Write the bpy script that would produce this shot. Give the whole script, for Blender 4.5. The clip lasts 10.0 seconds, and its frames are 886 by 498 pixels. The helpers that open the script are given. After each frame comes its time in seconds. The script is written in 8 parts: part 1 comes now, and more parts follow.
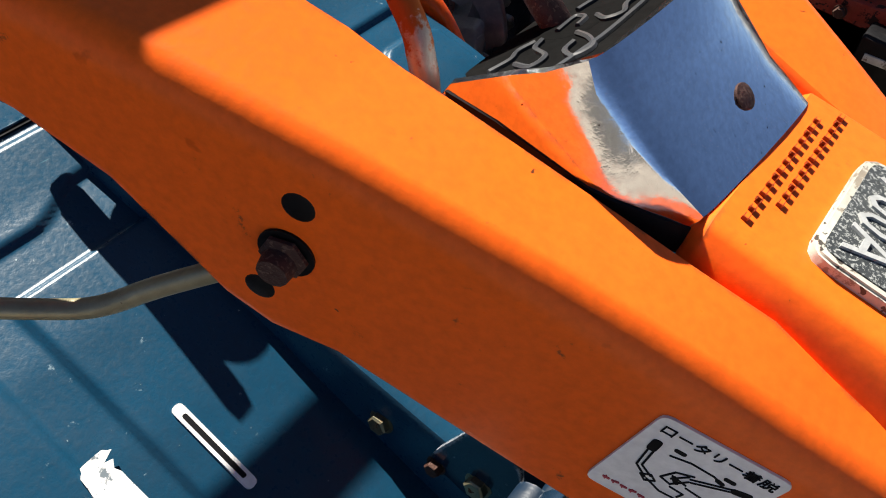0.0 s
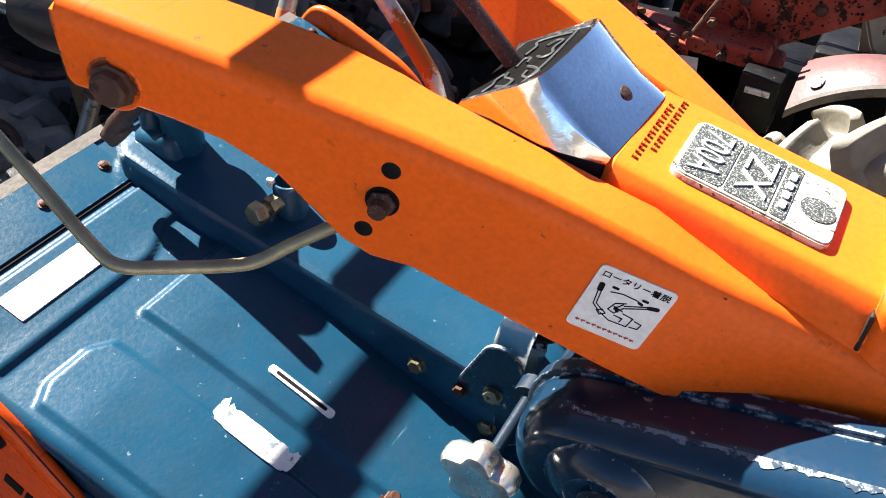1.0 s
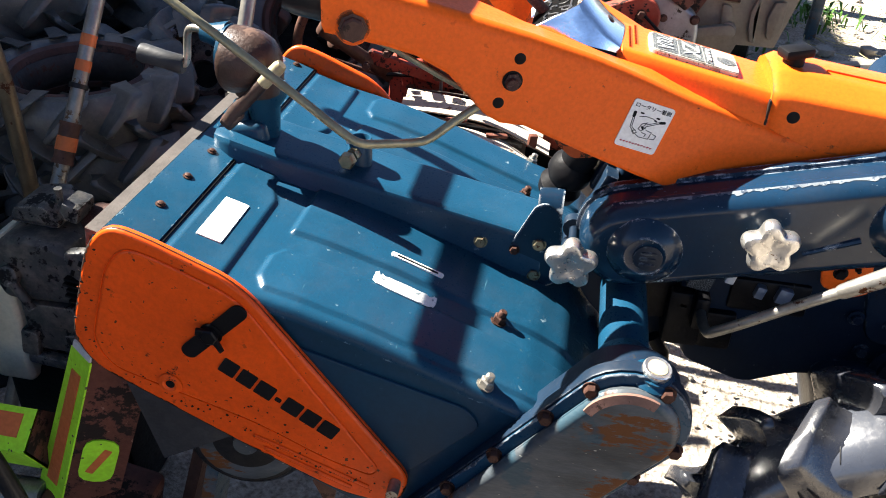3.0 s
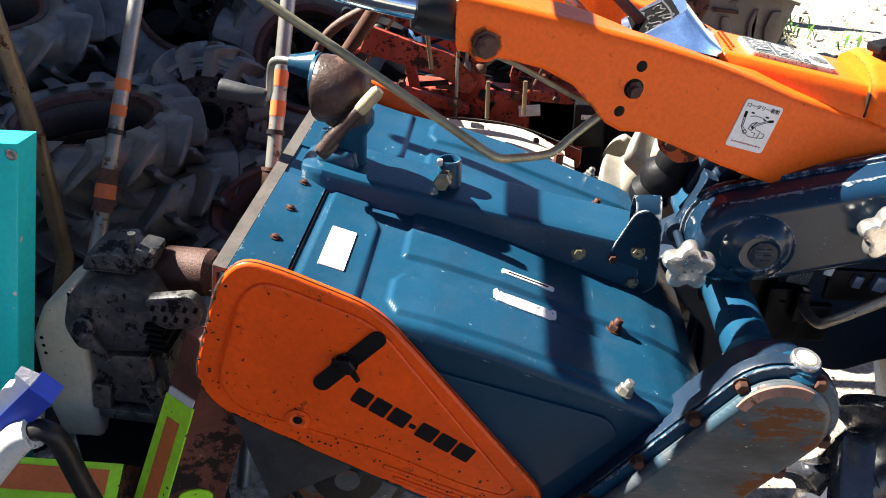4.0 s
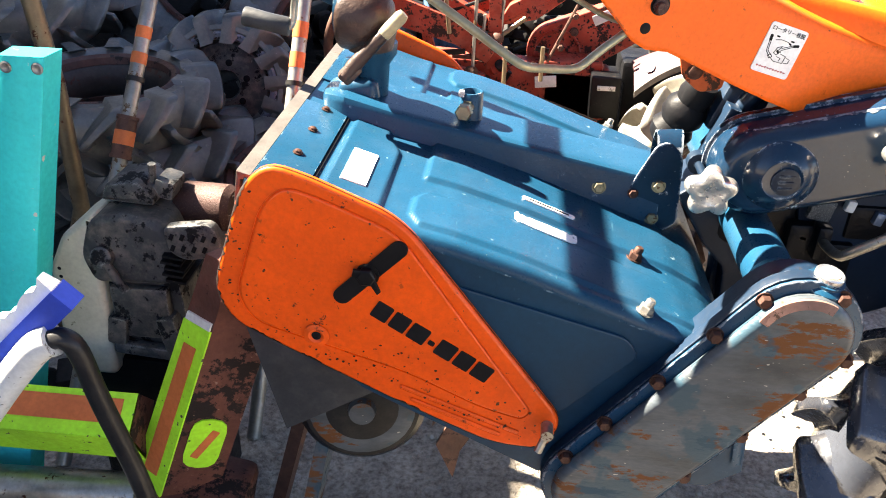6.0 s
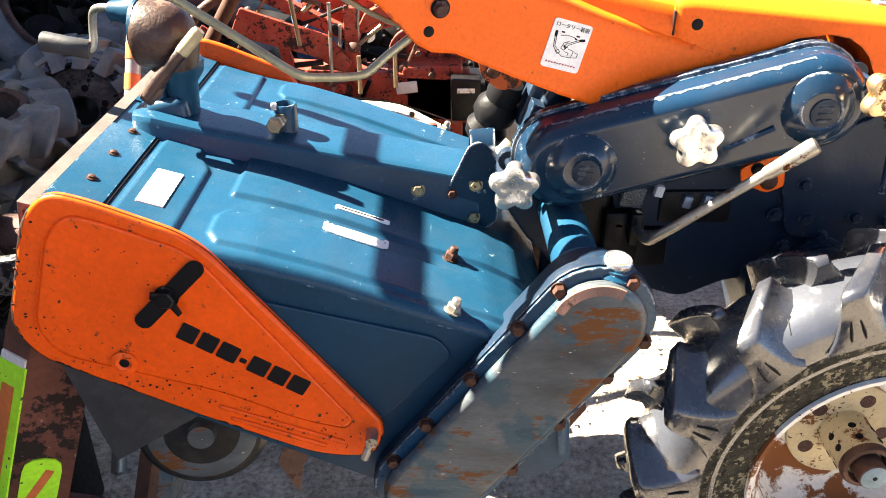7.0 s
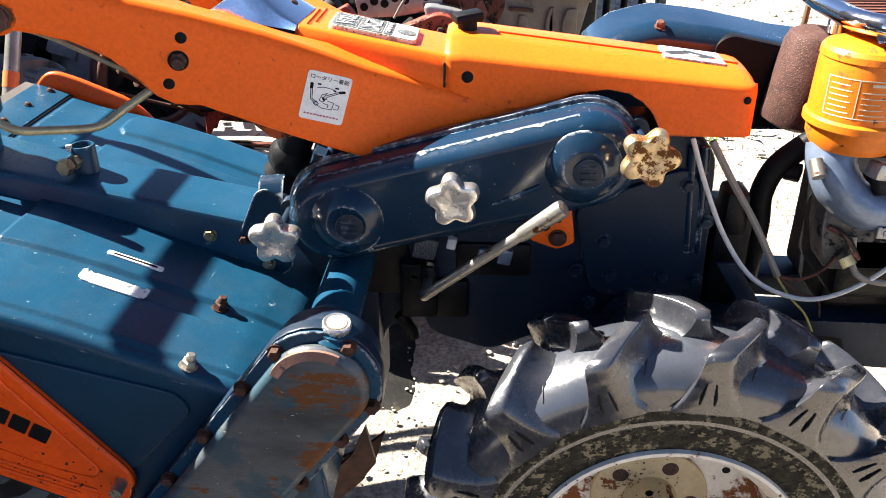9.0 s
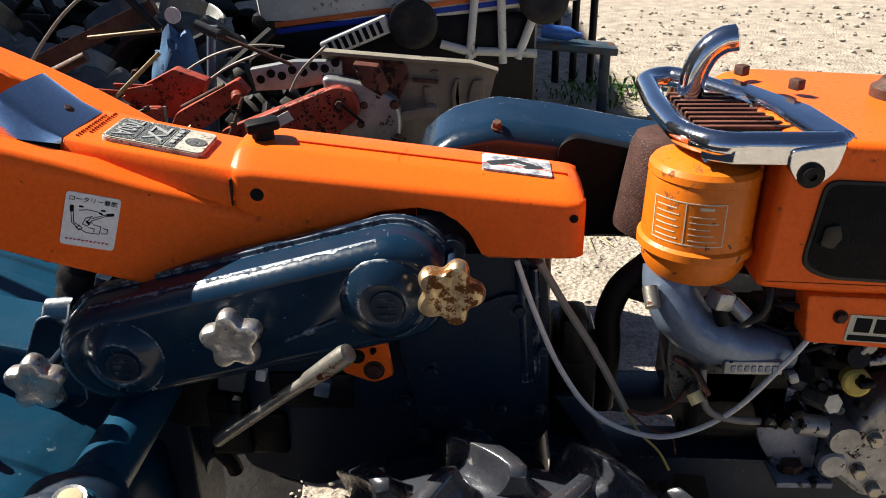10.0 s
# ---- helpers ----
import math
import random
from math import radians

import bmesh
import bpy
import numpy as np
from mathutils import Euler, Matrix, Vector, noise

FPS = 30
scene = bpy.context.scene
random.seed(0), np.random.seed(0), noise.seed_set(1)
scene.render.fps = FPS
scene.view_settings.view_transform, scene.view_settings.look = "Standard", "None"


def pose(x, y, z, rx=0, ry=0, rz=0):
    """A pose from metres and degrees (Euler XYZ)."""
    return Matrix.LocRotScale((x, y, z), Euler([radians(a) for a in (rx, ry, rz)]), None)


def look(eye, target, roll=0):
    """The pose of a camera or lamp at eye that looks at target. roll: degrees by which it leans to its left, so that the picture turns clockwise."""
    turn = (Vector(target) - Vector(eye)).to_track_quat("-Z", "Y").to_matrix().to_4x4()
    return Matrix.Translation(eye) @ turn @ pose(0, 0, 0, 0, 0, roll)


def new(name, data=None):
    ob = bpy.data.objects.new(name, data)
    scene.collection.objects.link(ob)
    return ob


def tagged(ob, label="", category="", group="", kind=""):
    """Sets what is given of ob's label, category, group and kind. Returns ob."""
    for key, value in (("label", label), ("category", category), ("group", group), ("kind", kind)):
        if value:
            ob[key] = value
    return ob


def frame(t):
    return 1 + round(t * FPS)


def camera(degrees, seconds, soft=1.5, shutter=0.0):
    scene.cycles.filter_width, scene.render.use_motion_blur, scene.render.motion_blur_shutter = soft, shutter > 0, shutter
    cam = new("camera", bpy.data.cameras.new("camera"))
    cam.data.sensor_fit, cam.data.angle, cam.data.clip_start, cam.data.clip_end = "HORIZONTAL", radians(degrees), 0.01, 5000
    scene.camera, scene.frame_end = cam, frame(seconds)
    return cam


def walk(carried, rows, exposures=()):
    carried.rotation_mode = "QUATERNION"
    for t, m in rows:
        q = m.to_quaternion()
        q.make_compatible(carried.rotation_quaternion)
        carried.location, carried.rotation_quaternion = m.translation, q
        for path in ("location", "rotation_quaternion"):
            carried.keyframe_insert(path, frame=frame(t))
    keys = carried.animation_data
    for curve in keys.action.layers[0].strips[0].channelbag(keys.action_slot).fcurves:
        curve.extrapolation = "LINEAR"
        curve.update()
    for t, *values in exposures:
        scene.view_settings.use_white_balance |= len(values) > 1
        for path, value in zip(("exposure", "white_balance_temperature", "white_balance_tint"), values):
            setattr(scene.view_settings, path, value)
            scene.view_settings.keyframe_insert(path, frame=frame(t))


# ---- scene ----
cam = camera(56.3, 10.0, 1.0)
PATH = [
    (0, (0.3640, -0.2802, 1.1292), (-0.0117, 0.2883, 0.3974), 5.08),
    (0.5, (0.3807, -0.3191, 1.1743), (0.0093, 0.2633, 0.4512), 1.86),
    (1, (0.4435, -0.4849, 1.2300), (0.0762, 0.1713, 0.5708), 1.52),
    (1.5, (0.4265, -0.6171, 1.2662), (0.1019, 0.1216, 0.6755), 3.32),
    (2, (0.3159, -0.7544, 1.2451), (0.0838, 0.0419, 0.6865), 3.55),
    (2.5, (0.2844, -0.9007, 1.2473), (0.1015, -0.0829, 0.7017), 3.40),
    (2.7, (0.2977, -0.9662, 1.2409), (0.1358, -0.1424, 0.6976), 3.36),
    (3.8, (0.1061, -1.0191, 1.2122), (0.0381, -0.1588, 0.7069), 0.79),
    (4, (0.0712, -1.0314, 1.2067), (0.0054, -0.1674, 0.7076), 0.78),
    (4.5, (0.0326, -1.0590, 1.1963), (-0.0354, -0.1900, 0.7061), 1.99),
    (5, (0.0332, -1.0795, 1.1689), (-0.0379, -0.2097, 0.6807), 2.65),
    (5.2, (0.0307, -1.0737, 1.1670), (-0.0383, -0.2074, 0.6722), 2.55),
    (6.3, (0.0882, -1.0871, 1.1015), (0.0179, -0.2159, 0.6156), 1.19),
    (6.5, (0.1139, -1.0867, 1.1035), (0.0623, -0.2143, 0.6175), 0.83),
    (7, (0.2009, -1.0788, 1.1146), (0.2116, -0.2010, 0.6358), -0.15),
    (7.5, (0.2928, -1.0562, 1.1318), (0.2827, -0.1739, 0.6612), -0.73),
    (8, (0.3997, -1.0476, 1.1600), (0.2981, -0.1705, 0.6907), -1.14),
    (8.5, (0.4806, -1.0402, 1.1649), (0.3628, -0.1668, 0.6924), -1.07),
    (9, (0.5540, -1.0235, 1.1557), (0.4984, -0.1446, 0.6818), -0.47),
    (9.5, (0.6376, -0.9209, 1.1598), (0.6274, -0.0359, 0.6942), 0.12),
    (10, (0.7511, -0.8591, 1.1869), (0.7120, 0.0435, 0.7581), -0.59),
]
walk(cam, [(t, look(eye, target, roll)) for t, eye, target, roll in PATH], exposures=[(0.0, 1.60, 6500, 10), (0.5, 1.7, 6500, 10), (1.0, 2.65, 6500, 10), (1.5, 2.9, 6500, 10), (2.5, 2.7, 6500, 10), (4.0, 2.6, 6500, 10), (4.5, 2.75, 6500, 10), (5.3, 3.25, 6800, 10), (6.4, 3.8, 7300, 10), (7.0, 3.65, 7300, 10), (7.5, 3.26, 7200, 10), (8.5, 3.0, 6900, 10), (9.1, 2.7, 6500, 10), (9.5, 2.35, 6500, 10), (10.0, 1.40, 6500, 10)])

# ---- light ----
SUN_WAY = Vector((-0.92, 0.28, 1.0)).normalized()
world = bpy.data.worlds.new("world")
scene.world = world
world.use_nodes = True
wn = world.node_tree
sky = wn.nodes.new("ShaderNodeTexSky")
sky.sky_type = "NISHITA"
sky.sun_disc = False
sky.air_density, sky.dust_density, sky.ozone_density = 0.36, 0.3, 2.0
sky.sun_elevation = math.asin(SUN_WAY.z)
sky.sun_rotation = math.atan2(SUN_WAY.x, SUN_WAY.y)
wn.links.new(sky.outputs[0], wn.nodes["Background"].inputs[0])
wn.nodes["Background"].inputs[1].default_value = 0.05
sun_data = bpy.data.lights.new("sun", "SUN")
sun_data.energy, sun_data.angle, sun_data.color = 5.0, radians(0.53), (1.0, 0.94, 0.84)
sun = new("sun", sun_data)
sun.matrix_world = look((0, 0, 0), -SUN_WAY)
sun.location = SUN_WAY * 20


# ---- materials ----
def links(m):
    m.use_nodes = True
    return m.node_tree.nodes, m.node_tree.links, m.node_tree.nodes["Principled BSDF"]


def material(name, col, rough=0.45, metal=0.0, var=0.25, scale=12.0, fine=160.0, bump=0.15, wear=None, wear_at=0.62, wear_scale=30.0,
             wear_rough=0.85, coat=0.0, piece=0.0, dust=0.0, stretch=(1, 1, 1), spec=0.22, specks=None, edge=None, scratch=None):
    """A worn surface: broad tone changes, fine grain, and spots of another colour (rust, bare metal, dirt)."""
    m = bpy.data.materials.new(name)
    n, l, b = links(m)
    tc = n.new("ShaderNodeTexCoord")
    mp = n.new("ShaderNodeMapping")
    mp.inputs["Scale"].default_value = stretch
    l.new(tc.outputs["Object"], mp.inputs[0])

    def tex(s, detail=5.0, r=0.6):
        t = n.new("ShaderNodeTexNoise")
        t.inputs["Scale"].default_value, t.inputs["Detail"].default_value, t.inputs["Roughness"].default_value = s, detail, r
        l.new(mp.outputs[0], t.inputs["Vector"])
        return t.outputs[0]

    def remap(v, a, c, d=0.0, e=1.0):
        r = n.new("ShaderNodeMapRange")
        for i, x in zip((1, 2, 3, 4), (a, c, d, e)):
            r.inputs[i].default_value = x
        l.new(v, r.inputs[0])
        return r.outputs[0]

    def mix(f, a, c):
        x = n.new("ShaderNodeMix")
        x.data_type = "RGBA"
        if isinstance(f, float):
            x.inputs[0].default_value = f
        else:
            l.new(f, x.inputs[0])
        for sock, v in ((x.inputs[6], a), (x.inputs[7], c)):
            if isinstance(v, tuple):
                sock.default_value = (*v[:3], 1)
            else:
                l.new(v, sock)
        return x.outputs[2]

    broad, grain = tex(scale), tex(fine, 3.0)
    colour = mix(remap(broad, 0.3, 0.7), tuple(c * (1 - var) for c in col), tuple(min(1, c * (1 + var)) for c in col))
    colour = mix(remap(grain, 0.35, 0.75, 0.0, 0.30), colour, tuple(c * 0.45 for c in col))
    if piece:
        oi = n.new("ShaderNodeObjectInfo")
        colour = mix(remap(oi.outputs["Random"], 0, 1, 0.0, piece), colour, tuple(c * 0.4 for c in col))
    rg = remap(grain, 0.2, 0.8, max(0.02, rough - 0.08), min(1, rough + 0.1))
    if dust:
        d = tex(scale * 2.3, 6.0, 0.7)
        f = remap(d, 0.45, 0.75, 0.0, dust)
        colour = mix(f, colour, (0.42, 0.36, 0.28))
    if wear:
        w = tex(wear_scale, 8.0, 0.72)
        f = remap(w, wear_at, wear_at + 0.035)
        colour = mix(f, colour, wear)
        x = n.new("ShaderNodeMix")
        l.new(f, x.inputs[0])
        l.new(rg, x.inputs[2])
        x.inputs[3].default_value = wear_rough
        rg = x.outputs[0]
    if specks:
        s = tex(specks[2], 2.0, 0.5)
        colour = mix(remap(s, specks[1], specks[1] + 0.03), colour, specks[0])
    if scratch:
        sm = n.new("ShaderNodeMapping")
        sm.inputs["Rotation"].default_value = (0.3, 0.6, 0.9)
        sm.inputs["Scale"].default_value = (9.0, 1.0, 9.0)
        l.new(tc.outputs["Object"], sm.inputs[0])
        st = n.new("ShaderNodeTexNoise")
        st.inputs["Scale"].default_value, st.inputs["Detail"].default_value, st.inputs["Roughness"].default_value = scratch[2], 4.0, 0.6
        l.new(sm.outputs[0], st.inputs["Vector"])
        colour = mix(remap(st.outputs[0], scratch[1], scratch[1] + 0.05), colour, scratch[0])
    if edge:
        bv = n.new("ShaderNodeBevel")
        bv.samples = 4
        bv.inputs["Radius"].default_value = edge[1]
        ge = n.new("ShaderNodeNewGeometry")
        dot = n.new("ShaderNodeVectorMath")
        dot.operation = "DOT_PRODUCT"
        l.new(bv.outputs[0], dot.inputs[0])
        l.new(ge.outputs["Normal"], dot.inputs[1])
        both = n.new("ShaderNodeMath")
        both.operation = "ABSOLUTE"
        l.new(dot.outputs["Value"], both.inputs[0])
        near = remap(both.outputs[0], 0.995, 0.90)
        chip = n.new("ShaderNodeMath")
        chip.operation = "MULTIPLY_ADD"
        chip.inputs[1].default_value = edge[2]
        l.new(near, chip.inputs[0])
        l.new(tex(edge[3], 6.0, 0.7), chip.inputs[2])
        colour = mix(remap(chip.outputs[0], 0.66, 0.72), colour, edge[0])
    l.new(colour, b.inputs["Base Color"])
    l.new(rg, b.inputs["Roughness"])
    b.inputs["Metallic"].default_value = metal
    b.inputs["Coat Weight"].default_value = coat
    b.inputs["Coat Roughness"].default_value = 0.12
    b.inputs["Specular IOR Level"].default_value = spec
    if bump:
        bp = n.new("ShaderNodeBump")
        bp.inputs["Strength"].default_value, bp.inputs["Distance"].default_value = bump, 0.002
        l.new(grain, bp.inputs["Height"])
        l.new(bp.outputs[0], b.inputs["Normal"])
    return m


RUST = (0.10, 0.035, 0.015)
M = {}
M["orange"] = material("orange_paint", (0.86, 0.128, 0.011), 0.34, 0, 0.06, 5, 220, 0.05, RUST, 0.725, 45, coat=0.02, spec=0.14, specks=((0.10, 0.03, 0.012), 0.755, 150), edge=((0.16, 0.05, 0.02), 0.004, 0.18, 55), scratch=((0.62, 0.085, 0.006), 0.68, 6))
M["orange_worn"] = material("orange_paint_worn", (0.74, 0.080, 0.005), 0.36, 0, 0.16, 7, 160, 0.14, (0.045, 0.018, 0.010), 0.655, 24, coat=0.1, specks=((0.06, 0.02, 0.01), 0.70, 110), scratch=((0.40, 0.05, 0.006), 0.65, 9))
M["orange_panel"] = material("orange_paint_panel", (0.74, 0.080, 0.005), 0.36, 0, 0.16, 7, 160, 0.14, (0.045, 0.018, 0.010), 0.655, 24, coat=0.1, specks=((0.06, 0.02, 0.01), 0.70, 110), scratch=((0.40, 0.05, 0.006), 0.65, 9))
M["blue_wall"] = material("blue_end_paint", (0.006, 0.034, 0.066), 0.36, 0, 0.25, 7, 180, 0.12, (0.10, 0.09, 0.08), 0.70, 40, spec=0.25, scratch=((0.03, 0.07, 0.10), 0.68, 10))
M["carcass"] = material("glossy_tyre_body", (0.038, 0.042, 0.052), 0.24, 0, 0.3, 9, 140, 0.10, (0.13, 0.12, 0.10), 0.70, 20, spec=0.8, coat=0.5, scratch=((0.12, 0.12, 0.115), 0.69, 7))
M["blue"] = material("blue_paint", (0.0055, 0.043, 0.084), 0.30, 0, 0.18, 6, 230, 0.12, (0.16, 0.13, 0.10), 0.745, 55, dust=0.02, specks=((0.20, 0.27, 0.30), 0.765, 230), scratch=((0.04, 0.11, 0.15), 0.71, 12), edge=((0.16, 0.23, 0.27), 0.003, 0.10, 60), spec=0.24)
M["navy"] = material("navy_paint", (0.0042, 0.0185, 0.041), 0.20, 0, 0.22, 7, 200, 0.06, (0.22, 0.26, 0.28), 0.735, 80, coat=0.12, dust=0.02, specks=((0.16, 0.20, 0.22), 0.735, 190), scratch=((0.05, 0.09, 0.13), 0.71, 10), edge=((0.40, 0.43, 0.45), 0.005, 0.18, 40), spec=0.30)
M["navy_dull"] = material("navy_paint_dull", (0.0045, 0.0145, 0.031), 0.42, 0, 0.3, 8, 150, 0.15, (0.02, 0.014, 0.010), 0.66, 30, dust=0.01, edge=((0.10, 0.12, 0.14), 0.003, 0.15, 70), spec=0.25)
M["case"] = material("worn_blue_case", (0.060, 0.072, 0.082), 0.38, 0.1, 0.5, 9, 140, 0.25, (0.11, 0.042, 0.012), 0.54, 11, dust=0.06, stretch=(0.7, 1, 2.2), specks=((0.30, 0.30, 0.27), 0.71, 120), scratch=((0.030, 0.060, 0.080), 0.52, 1.6), spec=0.3)
M["chrome"] = material("chrome", (0.70, 0.72, 0.75), 0.09, 1.0, 0.08, 20, 300, 0.03, (0.10, 0.07, 0.05), 0.80, 130, wear_rough=0.6, specks=((0.10, 0.08, 0.07), 0.745, 420))
M["cast"] = material("polished_cast", (0.66, 0.64, 0.60), 0.30, 0.9, 0.15, 40, 220, 0.25, (0.22, 0.12, 0.06), 0.625, 60)
M["cast_gold"] = material("tarnished_cast", (0.52, 0.40, 0.24), 0.36, 0.9, 0.2, 40, 220, 0.3, (0.20, 0.085, 0.03), 0.51, 60)
M["steel"] = material("dull_steel", (0.34, 0.32, 0.28), 0.40, 0.85, 0.3, 30, 200, 0.2, RUST, 0.60, 50)
M["rod"] = material("khaki_rod", (0.30, 0.27, 0.17), 0.40, 0.55, 0.25, 25, 220, 0.15, RUST, 0.68, 60)
M["bolt"] = material("plated_bolt", (0.24, 0.22, 0.14), 0.38, 0.8, 0.3, 60, 300, 0.2, RUST, 0.58, 120)
M["bolt_rust"] = material("rusty_bolt", (0.060, 0.028, 0.020), 0.6, 0.4, 0.4, 80, 300, 0.4)
M["rust"] = material("rusted_metal", (0.082, 0.038, 0.025), 0.6, 0.15, 0.45, 25, 160, 0.5, (0.035, 0.02, 0.014), 0.6, 40, spec=0.35)
M["muffler"] = material("rusted_muffler", (0.060, 0.030, 0.025), 0.60, 0.2, 0.35, 50, 520, 0.45, specks=((0.11, 0.065, 0.05), 0.60, 560))
M["black"] = material("black_plastic", (0.005, 0.005, 0.006), 0.55, 0, 0.3, 20, 200, 0.1, spec=0.12)
M["housing"] = material("brown_oiled_casting", (0.040, 0.021, 0.015), 0.42, 0.1, 0.45, 30, 150, 0.5, (0.085, 0.045, 0.03), 0.58, 30, spec=0.4)
M["lever_tip"] = material("tan_worn_lever", (0.34, 0.30, 0.18), 0.45, 0.2, 0.25, 30, 200, 0.2, RUST, 0.66, 50)
M["old_band"] = material("faded_rust_band", (0.20, 0.11, 0.085), 0.5, 0, 0.3, 20, 150, 0.2, (0.06, 0.035, 0.025), 0.56, 30)
M["caution"] = material("brown_caution_print", (0.26, 0.042, 0.008), 0.5, 0, 0.2, 20, 200, 0.0)
M["tarp"] = material("blue_woven_bag", (0.06, 0.13, 0.24), 0.6, 0, 0.3, 12, 260, 0.6, (0.02, 0.03, 0.05), 0.58, 50)
M["rubber"] = material("black_rubber", (0.010, 0.010, 0.011), 0.38, 0, 0.3, 15, 160, 0.2, dust=0.04, spec=0.25)
M["grip"] = material("grey_rubber_grip", (0.030, 0.032, 0.036), 0.5, 0, 0.25, 20, 160, 0.2, dust=0.05)
M["tyre"] = material("worn_tyre", (0.024, 0.026, 0.033), 0.24, 0, 0.40, 10, 110, 0.16, (0.13, 0.125, 0.11), 0.69, 16, dust=0.04, wear_rough=0.45, spec=0.8, coat=0.3, scratch=((0.15, 0.15, 0.14), 0.66, 7))
M["tyre_wall"] = material("muddy_sidewall", (0.026, 0.024, 0.017), 0.75, 0, 0.7, 34, 150, 1.0, (0.17, 0.15, 0.10), 0.525, 62, specks=((0.012, 0.011, 0.010), 0.56, 120), spec=0.15)
M["old_tyre"] = material("old_tyre", (0.070, 0.074, 0.070), 0.36, 0, 0.5, 8, 90, 0.4, dust=0.22, scratch=((0.15, 0.15, 0.14), 0.67, 8), spec=0.7)
M["rim"] = material("cream_rim", (0.72, 0.68, 0.60), 0.42, 0, 0.12, 12, 160, 0.2, (0.19, 0.068, 0.022), 0.52, 7, specks=((0.10, 0.04, 0.02), 0.69, 90))
M["old_rim"] = material("rusty_rim", (0.055, 0.048, 0.044), 0.5, 0.2, 0.4, 12, 120, 0.3, (0.085, 0.038, 0.026), 0.56, 14)
M["old_lip"] = material("brown_rim_lip", (0.095, 0.048, 0.038), 0.5, 0.1, 0.4, 16, 140, 0.3, (0.03, 0.025, 0.022), 0.56, 24)
M["amber"] = material("stained_amber_paint", (0.62, 0.150, 0.008), 0.38, 0, 0.15, 8, 160, 0.12, (0.16, 0.05, 0.012), 0.60, 16, specks=((0.10, 0.03, 0.01), 0.70, 120), spec=0.3)
M["white"] = material("white_sticker", (0.80, 0.79, 0.76), 0.5, 0, 0.04, 20, 200, 0.05)
M["white_worn"] = material("worn_white_sticker", (0.70, 0.70, 0.68), 0.5, 0, 0.1, 20, 200, 0.1, (0.14, 0.17, 0.19), 0.57, 90)
M["ink"] = material("black_ink", (0.010, 0.010, 0.011), 0.6, 0, 0.2, 20, 200, 0.0, spec=0.05)
M["red_ink"] = material("red_ink", (0.45, 0.06, 0.08), 0.5, 0, 0.2, 20, 200, 0.0)
M["plate"] = material("speckled_plate", (0.045, 0.05, 0.052), 0.5, 0.2, 0.3, 40, 200, 0.3, (0.30, 0.31, 0.30), 0.53, 700)
M["alu"] = material("cast_aluminium", (0.36, 0.37, 0.37), 0.42, 0.75, 0.25, 20, 160, 0.35, (0.07, 0.05, 0.035), 0.60, 30)
M["alu_blue"] = material("blue_grey_casting", (0.15, 0.19, 0.26), 0.34, 0.45, 0.2, 18, 160, 0.15, (0.05, 0.05, 0.05), 0.68, 40)
M["engine_dark"] = material("oily_engine", (0.007, 0.007, 0.008), 0.42, 0.3, 0.5, 20, 120, 0.4, (0.12, 0.10, 0.07), 0.64, 40)
M["grey_engine"] = material("dusty_grey_engine", (0.050, 0.053, 0.056), 0.5, 0.2, 0.4, 15, 120, 0.5, (0.008, 0.008, 0.009), 0.55, 26, dust=0.28, edge=((0.20, 0.20, 0.19), 0.005, 0.2, 50))
M["cream"] = material("cream_paint", (0.55, 0.52, 0.40), 0.5, 0, 0.15, 12, 140, 0.15, (0.10, 0.08, 0.06), 0.64, 30, dust=0.25)
M["lime"] = material("lime_tape", (0.42, 0.85, 0.04), 0.4, 0, 0.12, 18, 140, 0.1, (0.06, 0.06, 0.04), 0.66, 40, specks=((0.05, 0.05, 0.04), 0.69, 110))
M["orange_tape"] = material("orange_tape", (0.62, 0.16, 0.05), 0.45, 0, 0.12, 18, 140, 0.1, (0.10, 0.06, 0.04), 0.68, 40)
M["redbrown"] = material("red_brown_paint", (0.115, 0.042, 0.028), 0.5, 0, 0.45, 14, 140, 0.3, (0.018, 0.012, 0.010), 0.53, 16, scratch=((0.26, 0.16, 0.12), 0.66, 8))
M["red"] = material("faded_red_paint", (0.30, 0.045, 0.025), 0.5, 0, 0.4, 10, 140, 0.25, (0.028, 0.015, 0.012), 0.56, 22, specks=((0.03, 0.015, 0.012), 0.63, 90), dust=0.12)
M["pink"] = material("faded_maroon_paint", (0.115, 0.055, 0.058), 0.45, 0, 0.3, 10, 140, 0.2, (0.40, 0.34, 0.30), 0.70, 12, dust=0.04)
M["teal"] = material("teal_paint", (0.014, 0.52, 0.50), 0.42, 0, 0.12, 6, 140, 0.12, (0.50, 0.44, 0.34), 0.735, 22, specks=((0.45, 0.42, 0.34), 0.72, 90))
M["pole"] = material("silver_pole", (0.30, 0.29, 0.26), 0.36, 0.6, 0.3, 18, 160, 0.2, (0.15, 0.09, 0.05), 0.59, 26)
M["brass_pole"] = material("tarnished_pole", (0.20, 0.155, 0.095), 0.42, 0.6, 0.3, 18, 160, 0.2, RUST, 0.6, 30)
M["blue_board"] = material("blue_board", (0.02, 0.05, 0.36), 0.5, 0, 0.15, 12, 150, 0.1)
M["white_foam"] = material("white_foam", (0.78, 0.77, 0.75), 0.8, 0, 0.1, 30, 120, 0.6, (0.35, 0.31, 0.25), 0.66, 30)
M["plate_rim"] = material("chipped_cream_border", (0.44, 0.42, 0.36), 0.5, 0, 0.2, 30, 200, 0.25, (0.22, 0.19, 0.15), 0.54, 70, specks=((0.07, 0.06, 0.05), 0.62, 260))
